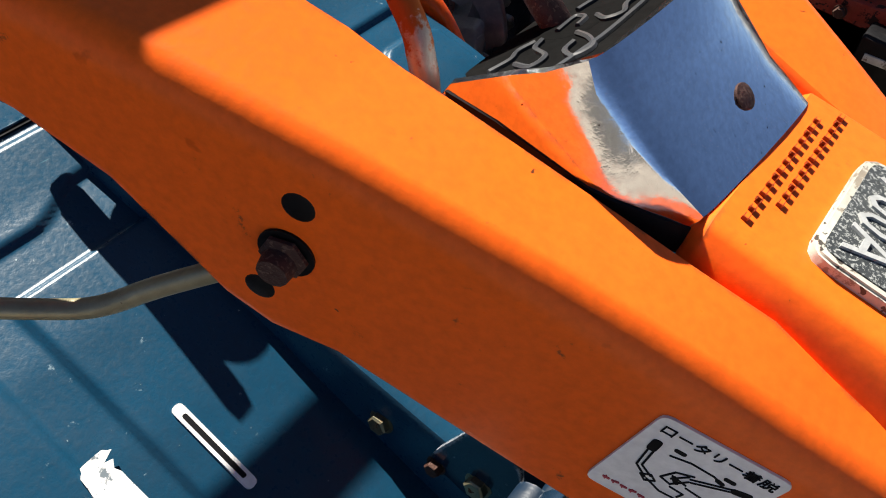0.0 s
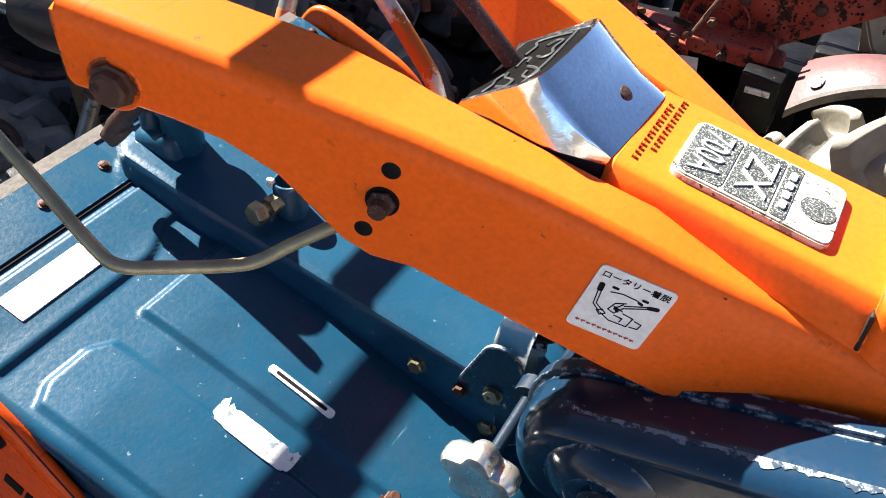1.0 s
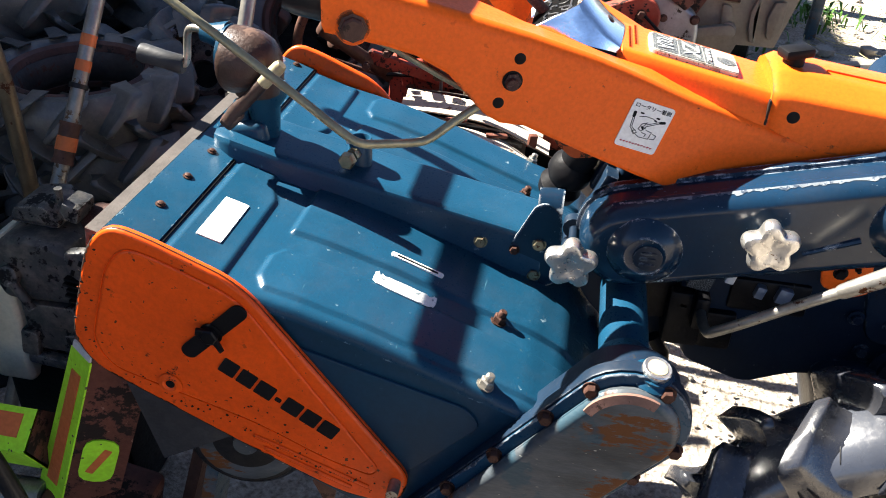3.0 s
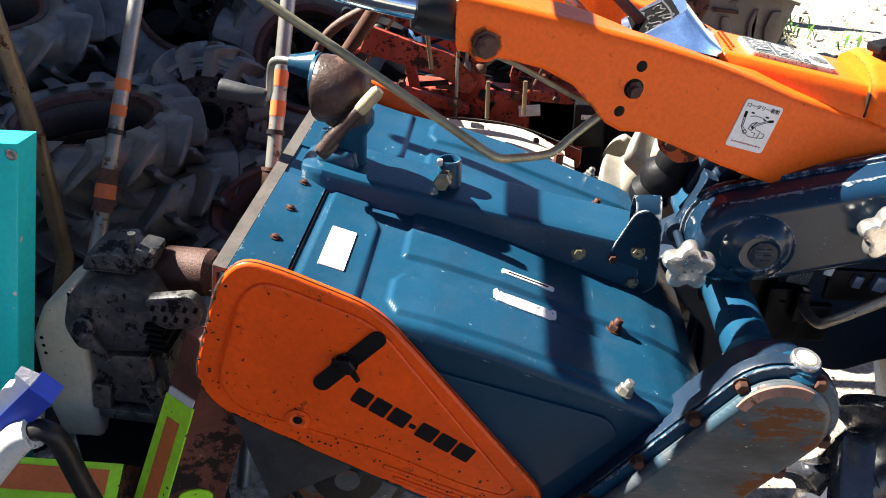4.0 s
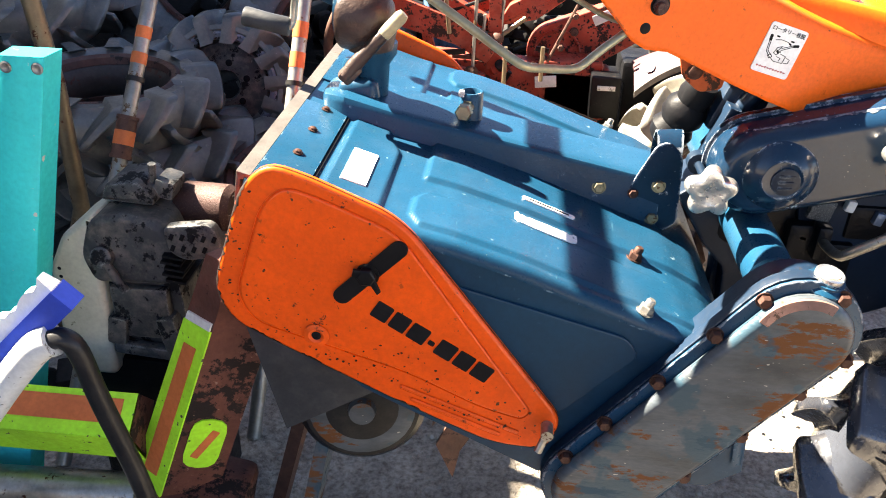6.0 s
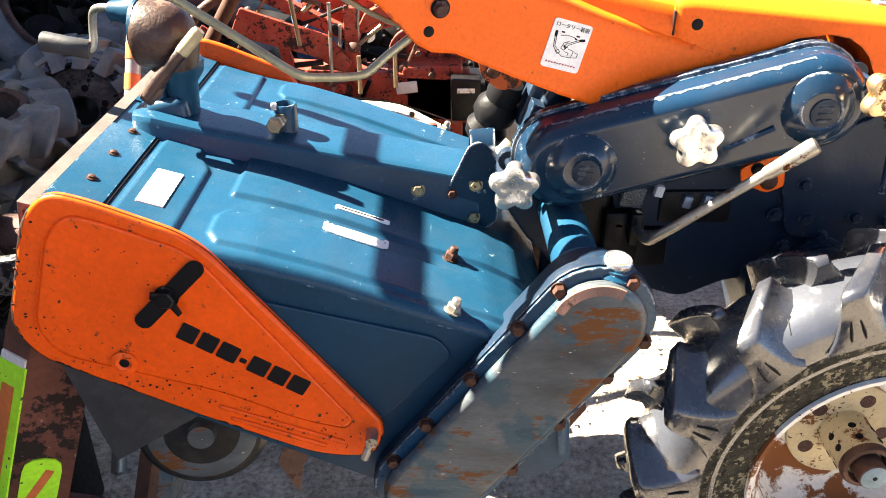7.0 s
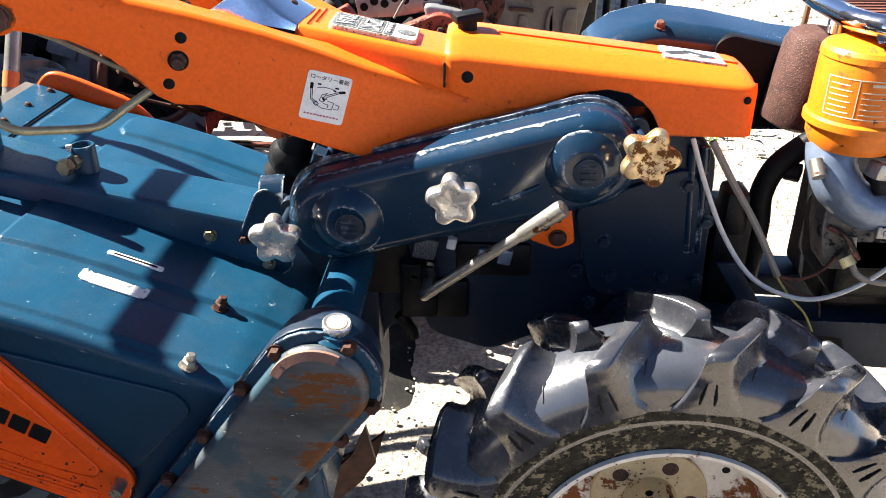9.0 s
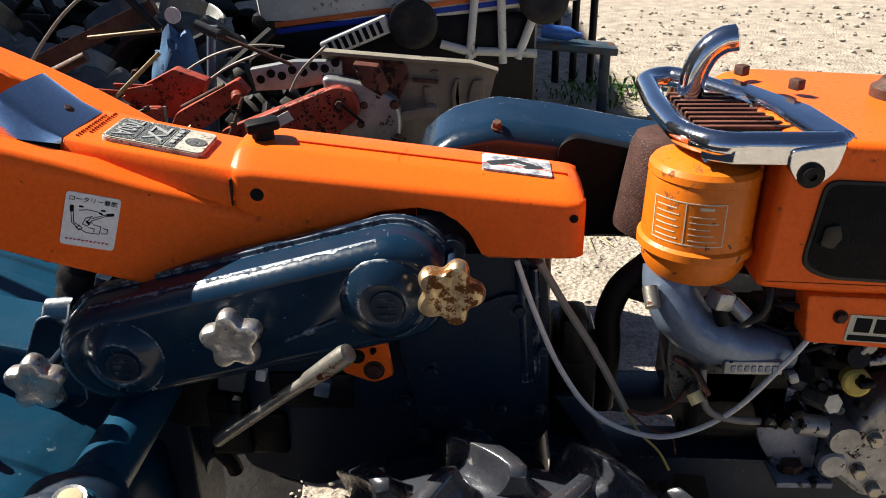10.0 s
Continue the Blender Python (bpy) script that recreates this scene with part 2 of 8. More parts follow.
M["pale_paint"] = material("worn_blue_grey_paint", (0.20, 0.27, 0.29), 0.5, 0, 0.2, 30, 200, 0.15, (0.14, 0.06, 0.03), 0.66, 60)
M["gate_black"] = material("matt_black_plastic", (0.004, 0.004, 0.004), 0.85, 0, 0.3, 20, 200, 0.1, spec=0.03)
M["plate_letter"] = material("raised_grey_letters", (0.40, 0.41, 0.40), 0.45, 0.2, 0.15, 60, 300, 0.2, (0.16, 0.16, 0.15), 0.60, 220)
M["silver_can"] = material("aged_white_paint", (0.62, 0.62, 0.59), 0.45, 0, 0.12, 14, 150, 0.1, (0.20, 0.18, 0.15), 0.60, 24, specks=((0.12, 0.11, 0.10), 0.70, 140))
M["cable"] = material("white_cable", (0.62, 0.61, 0.57), 0.5, 0, 0.05, 20, 150, 0.0)
M["grey_cable"] = material("grey_cable", (0.23, 0.21, 0.18), 0.5, 0, 0.1, 20, 150, 0.0)
M["wire_yellow"] = material("yellow_wire", (0.42, 0.36, 0.10), 0.5, 0, 0.1, 20, 150, 0.0)
M["yellow"] = material("yellow_plug", (0.65, 0.50, 0.12), 0.5, 0, 0.1, 20, 150, 0.0)
M["mesh_black"] = material("black_screen", (0.006, 0.006, 0.006), 0.65, 0, 0.4, 60, 500, 0.9, spec=0.15, specks=((0.10, 0.09, 0.06), 0.72, 420))
M["rock"] = material("broken_stone", (0.44, 0.40, 0.33), 0.9, 0, 0.3, 18, 120, 0.7, piece=0.5)
M["concrete"] = material("weathered_wall", (0.20, 0.19, 0.175), 0.9, 0, 0.25, 2, 30, 0.4)
M["leaf"] = material("weed_leaf", (0.06, 0.14, 0.02), 0.6, 0, 0.4, 20, 120, 0.1)
M["straw"] = material("dry_straw", (0.42, 0.36, 0.18), 0.8, 0, 0.3, 20, 120, 0.1)
M["water_blue"] = material("blue_plastic", (0.05, 0.14, 0.45), 0.2, 0, 0.2, 20, 120, 0.05)
# Near-black base puts the deep shade of the heap's gaps into the colour.
M["scrap"] = material("shade_dark_scrap_metal", (0.013, 0.012, 0.011), 0.6, 0.3, 0.5, 14, 120, 0.5, (0.06, 0.03, 0.018), 0.62, 20, piece=0.4)


def ground_material():
    m = bpy.data.materials.new("dry_gravel")
    n, l, b = links(m)
    tc = n.new("ShaderNodeTexCoord")
    out = []
    for s, d in ((0.7, 6), (9.0, 8), (95.0, 6)):
        t = n.new("ShaderNodeTexNoise")
        t.inputs["Scale"].default_value, t.inputs["Detail"].default_value, t.inputs["Roughness"].default_value = s, d, 0.65
        l.new(tc.outputs["Object"], t.inputs["Vector"])
        out.append(t.outputs[0])
    v = n.new("ShaderNodeTexVoronoi")
    v.inputs["Scale"].default_value = 55.0
    l.new(tc.outputs["Object"], v.inputs["Vector"])
    r = n.new("ShaderNodeValToRGB")
    r.color_ramp.elements[0].position, r.color_ramp.elements[0].color = 0.3, (0.27, 0.225, 0.18, 1)
    r.color_ramp.elements[1].position, r.color_ramp.elements[1].color = 0.72, (0.60, 0.53, 0.43, 1)
    l.new(out[1], r.inputs[0])
    mx = n.new("ShaderNodeMix")
    mx.data_type, mx.blend_type = "RGBA", "MULTIPLY"
    mx.inputs[0].default_value = 0.85
    r2 = n.new("ShaderNodeValToRGB")
    r2.color_ramp.elements[0].position, r2.color_ramp.elements[0].color = 0.32, (0.30, 0.27, 0.24, 1)
    r2.color_ramp.elements[1].position, r2.color_ramp.elements[1].color = 0.60, (1, 1, 1, 1)
    l.new(out[2], r2.inputs[0])
    l.new(r.outputs[0], mx.inputs[6])
    l.new(r2.outputs[0], mx.inputs[7])
    l.new(mx.outputs[2], b.inputs["Base Color"])
    b.inputs["Roughness"].default_value = 0.95
    add = n.new("ShaderNodeMath")
    l.new(v.outputs["Distance"], add.inputs[0])
    l.new(out[2], add.inputs[1])
    bp = n.new("ShaderNodeBump")
    bp.inputs["Strength"].default_value, bp.inputs["Distance"].default_value = 0.8, 0.012
    l.new(add.outputs[0], bp.inputs["Height"])
    l.new(bp.outputs[0], b.inputs["Normal"])
    return m


M["hub"] = material("rusted_cream_hub", (0.52, 0.43, 0.26), 0.5, 0, 0.2, 14, 160, 0.3, (0.15, 0.055, 0.02), 0.575, 26, specks=((0.06, 0.03, 0.02), 0.66, 140))
M["grime"] = material("black_edge_grime", (0.020, 0.011, 0.008), 0.6, 0, 0.5, 40, 260, 0.4, (0.16, 0.035, 0.008), 0.60, 60)
M["bare"] = material("bare_chipped_metal", (0.15, 0.175, 0.20), 0.4, 0.2, 0.4, 40, 260, 0.3, (0.03, 0.045, 0.07), 0.50, 90)
# Base colour is near black to stand for deep shade under the tyres.
M["debris"] = material("shade_black_debris", (0.012, 0.011, 0.010), 0.8, 0, 0.5, 12, 90, 0.8, (0.035, 0.028, 0.02), 0.60, 25)
M["flap"] = material("weathered_flap", (0.085, 0.075, 0.068), 0.7, 0, 0.3, 20, 150, 0.3, (0.07, 0.05, 0.04), 0.60, 40)
M["pale_board"] = material("sun_bleached_board", (0.52, 0.46, 0.36), 0.6, 0, 0.2, 14, 140, 0.3, (0.20, 0.12, 0.08), 0.60, 18, specks=((0.12, 0.06, 0.04), 0.68, 80))
M["lever_rust"] = material("rusty_silver_lever", (0.40, 0.38, 0.34), 0.40, 0.5, 0.25, 20, 200, 0.2, (0.36, 0.10, 0.02), 0.49, 16)
M["oily_alu"] = material("oily_cast_aluminium", (0.34, 0.34, 0.33), 0.40, 0.5, 0.35, 22, 160, 0.4, (0.030, 0.025, 0.020), 0.585, 30, specks=((0.03, 0.02, 0.015), 0.66, 120))
M["foot"] = material("dusty_blue_grey_casting", (0.17, 0.19, 0.24), 0.42, 0.3, 0.35, 18, 160, 0.3, (0.018, 0.016, 0.015), 0.54, 26)
M["rivet"] = material("aged_steel_rivet", (0.13, 0.10, 0.085), 0.42, 0.7, 0.4, 60, 300, 0.3, (0.05, 0.024, 0.016), 0.52, 90)
M["faded_sticker"] = material("faded_grey_sticker", (0.46, 0.47, 0.49), 0.5, 0, 0.25, 30, 200, 0.1, (0.16, 0.18, 0.21), 0.52, 70)
M["boot"] = material("black_rubber_boot", (0.006, 0.006, 0.007), 0.5, 0, 0.3, 15, 160, 0.2, spec=0.12)
M["tab_worn"] = material("dull_orange_brown_paint", (0.30, 0.055, 0.012), 0.5, 0, 0.35, 12, 160, 0.25, (0.04, 0.02, 0.012), 0.52, 30)
M["ground"] = ground_material()


# ---- mesh tools ----
def frame_of(way):
    w = Vector(way).normalized()
    a = Vector((0, 0, 1)) if abs(w.z) < 0.9 else Vector((1, 0, 0))
    u = a.cross(w).normalized()
    return u, w.cross(u), w


def skin(bm, rings, closed=True, cap0=True, cap1=True):
    """Faces between rings of points, each ring as long as the next."""
    vs = [[bm.verts.new(p) for p in ring] for ring in rings]
    k = len(vs[0])
    for a, b in zip(vs, vs[1:]):
        for i in range(k if closed else k - 1):
            j = (i + 1) % k
            bm.faces.new((a[i], a[j], b[j], b[i]))
    if cap0 and closed:
        bm.faces.new(vs[0][::-1])
    if cap1 and closed:
        bm.faces.new(vs[-1])
    return vs


def tube(bm, pts, r, seg=10, caps=True):
    """A round bar along pts; r is one radius or one for each point."""
    pts = [Vector(p) for p in pts]
    rs = r if isinstance(r, (list, tuple)) else [r] * len(pts)
    u = None
    rings = []
    for i, p in enumerate(pts):
        w = (pts[min(i + 1, len(pts) - 1)] - pts[max(i - 1, 0)]).normalized()
        if u is None:
            u = frame_of(w)[0]
        u = (u - w * u.dot(w)).normalized()
        v = w.cross(u)
        rings.append([p + rs[i] * (math.cos(a) * u + math.sin(a) * v) for a in (2 * math.pi * k / seg for k in range(seg))])
    skin(bm, rings, True, caps, caps)
    return bm


def soft(pts, n=6):
    """A smooth curve through pts (Catmull-Rom)."""
    p = [Vector(q) for q in pts]
    p = [2 * p[0] - p[1]] + p + [2 * p[-1] - p[-2]]
    out = []
    for i in range(1, len(p) - 2):
        a, b, c, d = p[i - 1 : i + 3]
        for k in range(n):
            t = k / n
            out.append(0.5 * ((2 * b) + (c - a) * t + (2 * a - 5 * b + 4 * c - d) * t * t + (3 * b - a - 3 * c + d) * t ** 3))
    return out + [p[-2]]


def lathe(bm, profile, origin, way, seg=24, caps=True):
    """profile: (radius, distance along way from origin)."""
    u, v, w = frame_of(way)
    o = Vector(origin)
    rings = [[o + h * w + max(r, 1e-5) * (math.cos(a) * u + math.sin(a) * v) for a in (2 * math.pi * k / seg for k in range(seg))] for r, h in profile]
    skin(bm, rings, True, caps, caps)
    return bm


def box(bm, c, size, rot=None, bev=0.0, seg=2):
    b = bmesh.new()
    bmesh.ops.create_cube(b, size=1.0)
    for v in b.verts:
        v.co = Vector((v.co.x * size[0], v.co.y * size[1], v.co.z * size[2]))
    if bev:
        bmesh.ops.bevel(b, geom=b.edges[:], offset=min(bev, min(size) * 0.45), segments=seg, affect="EDGES", profile=0.5)
    m = Matrix.Translation(c) @ (Euler([radians(a) for a in rot]).to_matrix().to_4x4() if rot else Matrix())
    return merge(bm, b, m)


def merge(bm, b, m=None):
    vs = {v: bm.verts.new(m @ v.co if m else v.co) for v in b.verts}
    for f in b.faces:
        bm.faces.new([vs[v] for v in f.verts])
    b.free()
    return bm


def prism(bm, pts, a0, a1, axis="y", bev=0.0, seg=2, shear=None):
    """An outline of (x, z), (x, y) or (y, z) points made solid from a0 to a1 along the other axis. shear moves each corner."""
    put = {"y": lambda p, a: Vector((p[0], a, p[1])), "z": lambda p, a: Vector((p[0], p[1], a)), "x": lambda p, a: Vector((a, p[0], p[1]))}[axis]
    b = bmesh.new()
    r0 = [b.verts.new(put(p, a0)) for p in pts]
    r1 = [b.verts.new(put(p, a1)) for p in pts]
    k = len(pts)
    for i in range(k):
        b.faces.new((r0[i], r0[(i + 1) % k], r1[(i + 1) % k], r1[i]))
    f0, f1 = b.faces.new(r0[::-1]), b.faces.new(r1)
    bmesh.ops.recalc_face_normals(b, faces=b.faces[:])
    if shear:
        for v in b.verts:
            v.co = shear(v.co)
    if bev:
        es = list({e for f in (f0, f1) for e in f.edges})
        bmesh.ops.bevel(b, geom=es, offset=bev, segments=seg, affect="EDGES", profile=0.5)
    return merge(bm, b)


def rounded(pts, r, n=5):
    """A closed outline with rounded corners; r is one radius or one for each corner."""
    out = []
    k = len(pts)
    for i in range(k):
        p, a, c = Vector(pts[i]), Vector(pts[i - 1]), Vector(pts[(i + 1) % k])
        ri = r[i] if isinstance(r, (list, tuple)) else r
        da, dc = (a - p), (c - p)
        d = min(ri, da.length * 0.48, dc.length * 0.48)
        s, e = p + da.normalized() * d, p + dc.normalized() * d
        if d < 1e-6:
            out.append(tuple(p))
            continue
        for j in range(n + 1):
            t = j / n
            out.append(tuple((1 - t) ** 2 * s + 2 * t * (1 - t) * p + t * t * e))
    return out


def hexhead(bm, p, way, r=0.0095, h=0.007, washer=True):
    if washer:
        lathe(bm, [(r * 1.25, 0), (r * 1.25, 0.0018)], p, way, 14)
    lathe(bm, [(r, 0.0018), (r, h * 0.85), (r * 0.82, h)], p, way, 6)
    return bm


def disc(bm, p, way, r, h, seg=18):
    return lathe(bm, [(r, 0), (r, h * 0.7), (r * 0.85, h)], p, way, seg)


ORIGIN = {}
BROAD = {"handle_arm", "bonnet", "centre_cover", "centre_beam", "side_plate", "raised_panel", "side_wall", "chain_case", "chain_case_lid", "belt_cover", "radiator_housing",
         "skirt_panel", "chrome_guard", "gearbox", "timing_cover", "hitch_bracket", "engine_block", "gear_case", "side_bracket", "rear_case", "fan_cowl", "belt_guard"}


def thing(name, at, label, category, group="", kind=""):
    e = new(name)
    e.empty_display_size = 0.05
    e.location = at
    ORIGIN[e.name] = Vector(at)
    return tagged(e, label, category, group, kind)


def part(name, bm, mat, parent, label="", sharp=38, flip=True):
    """Links a bmesh, made in world places, as one mesh under a thing or a part."""
    if flip:
        bmesh.ops.recalc_face_normals(bm, faces=bm.faces[:])
    me = bpy.data.meshes.new(name)
    o = ORIGIN[parent.name]
    for v in bm.verts:
        v.co = v.co - o
    bm.to_mesh(me)
    bm.free()
    me.shade_smooth()
    me.set_sharp_from_angle(angle=radians(sharp))
    me.materials.append(mat)
    ob = new(name, me)
    if name in BROAD:
        wn = ob.modifiers.new("weighted", "WEIGHTED_NORMAL")
        wn.keep_sharp, wn.weight = True, 100
    ob.parent = parent
    ORIGIN[ob.name] = o
    if label:
        ob["label"] = label
    return ob


def single(name, bm, mat, label, category, group="", kind="", sharp=38):
    """A thing that is one mesh, with its origin at the middle of its foot."""
    bmesh.ops.recalc_face_normals(bm, faces=bm.faces[:])
    lo = [min(v.co[i] for v in bm.verts) for i in range(3)]
    hi = [max(v.co[i] for v in bm.verts) for i in range(3)]
    o = Vector(((lo[0] + hi[0]) / 2, (lo[1] + hi[1]) / 2, lo[2]))
    me = bpy.data.meshes.new(name)
    for v in bm.verts:
        v.co = v.co - o
    bm.to_mesh(me)
    bm.free()
    me.shade_smooth()
    me.set_sharp_from_angle(angle=radians(sharp))
    me.materials.append(mat)
    ob = new(name, me)
    ob.location = o
    ORIGIN[ob.name] = o
    return tagged(ob, label, category, group, kind)


def text_bm(body, size, m, depth=0.0004, stretch=1.0):
    """Letters of the built-in font as a bmesh, laid by the matrix m (x along the line, y up, z out of the face)."""
    cu = bpy.data.curves.new("letters", "FONT")
    cu.body, cu.size, cu.align_x, cu.align_y = body, size, "CENTER", "CENTER"
    cu.extrude, cu.resolution_u, cu.offset = depth, 2, 0.0
    ob = bpy.data.objects.new("letters", cu)
    scene.collection.objects.link(ob)
    bpy.context.view_layer.update()
    me = bpy.data.meshes.new_from_object(ob.evaluated_get(bpy.context.evaluated_depsgraph_get()))
    b = bmesh.new()
    b.from_mesh(me)
    bpy.data.objects.remove(ob)
    bpy.data.curves.remove(cu)
    bpy.data.meshes.remove(me)
    for v in b.verts:
        v.co = m @ Vector((v.co.x * stretch, v.co.y, v.co.z))
    return b


def face_matrix(o, along, up):
    """A matrix with x along a line of writing, y up it and z out of the face."""
    x = Vector(along).normalized()
    y = (Vector(up) - x * Vector(up).dot(x)).normalized()
    z = x.cross(y)
    m = Matrix((x, y, z)).transposed().to_4x4()
    m.translation = o
    return m


def decal(bm, m, w, h, r=0.004, t=0.0006, dx=0.0, dy=0.0):
    """A thin sticker, w by h, with round corners, on the face of the matrix m."""
    pts = rounded([(-w / 2 + dx, -h / 2 + dy), (w / 2 + dx, -h / 2 + dy), (w / 2 + dx, h / 2 + dy), (-w / 2 + dx, h / 2 + dy)], r, 3)
    b = bmesh.new()
    r0 = [b.verts.new((x, y, -0.002)) for x, y in pts]
    r1 = [b.verts.new((x, y, t)) for x, y in pts]
    k = len(pts)
    for i in range(k):
        b.faces.new((r0[i], r0[(i + 1) % k], r1[(i + 1) % k], r1[i]))
    b.faces.new(r1)
    b.faces.new(r0[::-1])
    return merge(bm, b, m)


NB = bmesh.new


def ragged_band(bm, pts, y, side, bev, low, high, seed, keep=None):
    """A thin band of bare or grimy metal along the bevelled edge of a flat plate; its inner side is ragged."""
    n = len(pts)
    area = sum(pts[i][0] * pts[(i + 1) % n][1] - pts[(i + 1) % n][0] * pts[i][1] for i in range(n))
    line = []
    for i in range(n):
        a, c = Vector(pts[i]), Vector(pts[(i + 1) % n])
        k = max(1, int((c - a).length / 0.0022))
        line += [a.lerp(c, j / k) for j in range(k)]
    m = len(line)
    rows = []
    for i, p in enumerate(line):
        d = (line[(i + 3) % m] - line[i - 3]).normalized()
        inward = Vector((-d.y, d.x)) * (1 if area > 0 else -1)
        q = 0.5 + 0.9 * noise.noise((p.x * 38, p.y * 38, seed)) + 0.6 * noise.noise((p.x * 170, p.y * 170, seed + 3))
        r = low + (high - low) * max(0.0, min(1.0, q)) ** 1.6
        if keep and not keep(p, inward):
            r = low * 0.2
        row = []
        for f in (0.0, 0.35, 0.7, 1.0):
            o = r * f
            e = max(0.0, bev - o)
            h = bev - math.sqrt(max(0.0, bev * bev - e * e))
            w = p + inward * (o - 0.0003)
            row.append(bm.verts.new((w.x, y + side * (0.0004 - h), w.y)))
        rows.append(row)
    for i in range(m):
        a, c = rows[i], rows[(i + 1) % m]
        for j in range(3):
            bm.faces.new((a[j], a[j + 1], c[j + 1], c[j]))
    return bm


def chip(bm, p, y, side, r, seed):
    """A small irregular flake of another colour on a flat face."""
    k = 8
    ring = []
    for i in range(k):
        a = 2 * math.pi * i / k
        q = r * (0.75 + 0.6 * noise.noise((math.cos(a) * 2, math.sin(a) * 2, seed)))
        ring.append((p[0] + 1.6 * q * math.cos(a) * 0.9, p[1] + q * math.sin(a)))
    skin(bm, [[(x, y - side * 0.001, z) for x, z in ring], [(x, y + side * 0.0003, z) for x, z in ring]])
    return bm


# ---- large structure: ground, and unseen added walls, one to shade the scrap heap ----
def lerp(table, x):
    return float(np.interp(x, [a for a, _ in table], [b for _, b in table]))


def build_ground():
    b = NB()
    n = 150
    xs = [-1.8 + 4.6 * i / n for i in range(n + 1)]
    ys = [-1.2 + 6.4 * i / n for i in range(n + 1)]
    far = 900.0
    xs, ys = [-far, -60, -12] + xs + [12, 60, far], [-far, -60, -12] + ys + [14, 60, far]

    def h(x, y):
        inside = max(0.0, min(1.0, (x + 1.8) / 0.3, (2.8 - x) / 0.3, (y + 1.2) / 0.3, (5.2 - y) / 0.4))
        return inside * (0.010 * noise.noise((x * 3, y * 3, 0)) + 0.006 * noise.noise((x * 14, y * 14, 3)) + 0.004 * noise.noise((x * 40, y * 40, 7))) - 0.004
    vs = [[b.verts.new((x, y, h(x, y))) for x in xs] for y in ys]
    for r0, r1 in zip(vs, vs[1:]):
        for i in range(len(xs) - 1):
            b.faces.new((r0[i], r0[i + 1], r1[i + 1], r1[i]))
    ob = single("ground", b, M["ground"], "dry pale gravel and dirt yard", "ground", kind="structure", sharp=180)
    return ob


build_ground()
# Unseen wall added as a sun blocker; its steps set which things are shaded.
b = NB()
prism(b, [(-3.3, 0.0), (-3.3, 4.3), (0.30, 4.3), (0.30, 3.2), (0.55, 3.2), (0.55, 3.45), (4.0, 3.45), (4.0, 5.0), (8.0, 5.0), (8.0, 0.0)], -3.25, -3.05, "x")
single("wall_west", b, M["concrete"], "unseen plain weathered concrete wall, added to shape the light", "wall", kind="structure")

# Unseen wall added behind the camera; low and far, so chrome mirrors ground.
b = NB()
box(b, (0.2, -9.0, 0.6), (16.0, 0.2, 1.2))
single("wall_south", b, M["concrete"], "unseen plain weathered concrete wall, added to shape the light", "wall", kind="structure")

# ---- the rotary tiller ----
COVER = [(-0.222, 0.743), (-0.160, 0.724), (-0.10, 0.705), (0.0, 0.682), (0.08, 0.657), (0.145, 0.632), (0.22, 0.604), (0.265, 0.588), (0.302, 0.568), (0.332, 0.541), (0.353, 0.504), (0.364, 0.456), (0.368, 0.40)]
HALF = 0.302


def step(a, c, x):
    t = max(0.0, min(1.0, (x - a) / (c - a)))
    return t * t * (3 - 2 * t)


def emboss(x, y):
    """Pressed relief: a raised rear field, then two long raised panels with a groove between them."""
    y = abs(y)
    end = 1 - step(0.30, 0.34, x)
    lip = -0.081 - 0.020 * step(0.12, 0.065, y)
    rear = step(-0.152, -0.146, x) * (1 - step(lip - 0.004, lip + 0.004, x)) * (1 - step(0.280, 0.288, y))
    inner = step(-0.046, -0.040, x) * (1 - step(0.163, 0.169, y)) * end
    bow = 0.010 * step(0.262, 0.285, y) + 0.010 * step(0.225, 0.203, y)
    outer = step(-0.051 + bow, -0.045 + bow, x) * step(0.200, 0.207, y) * (1 - step(0.281, 0.287, y)) * end
    return 0.0050 * rear + 0.0062 * inner + 0.0050 * outer


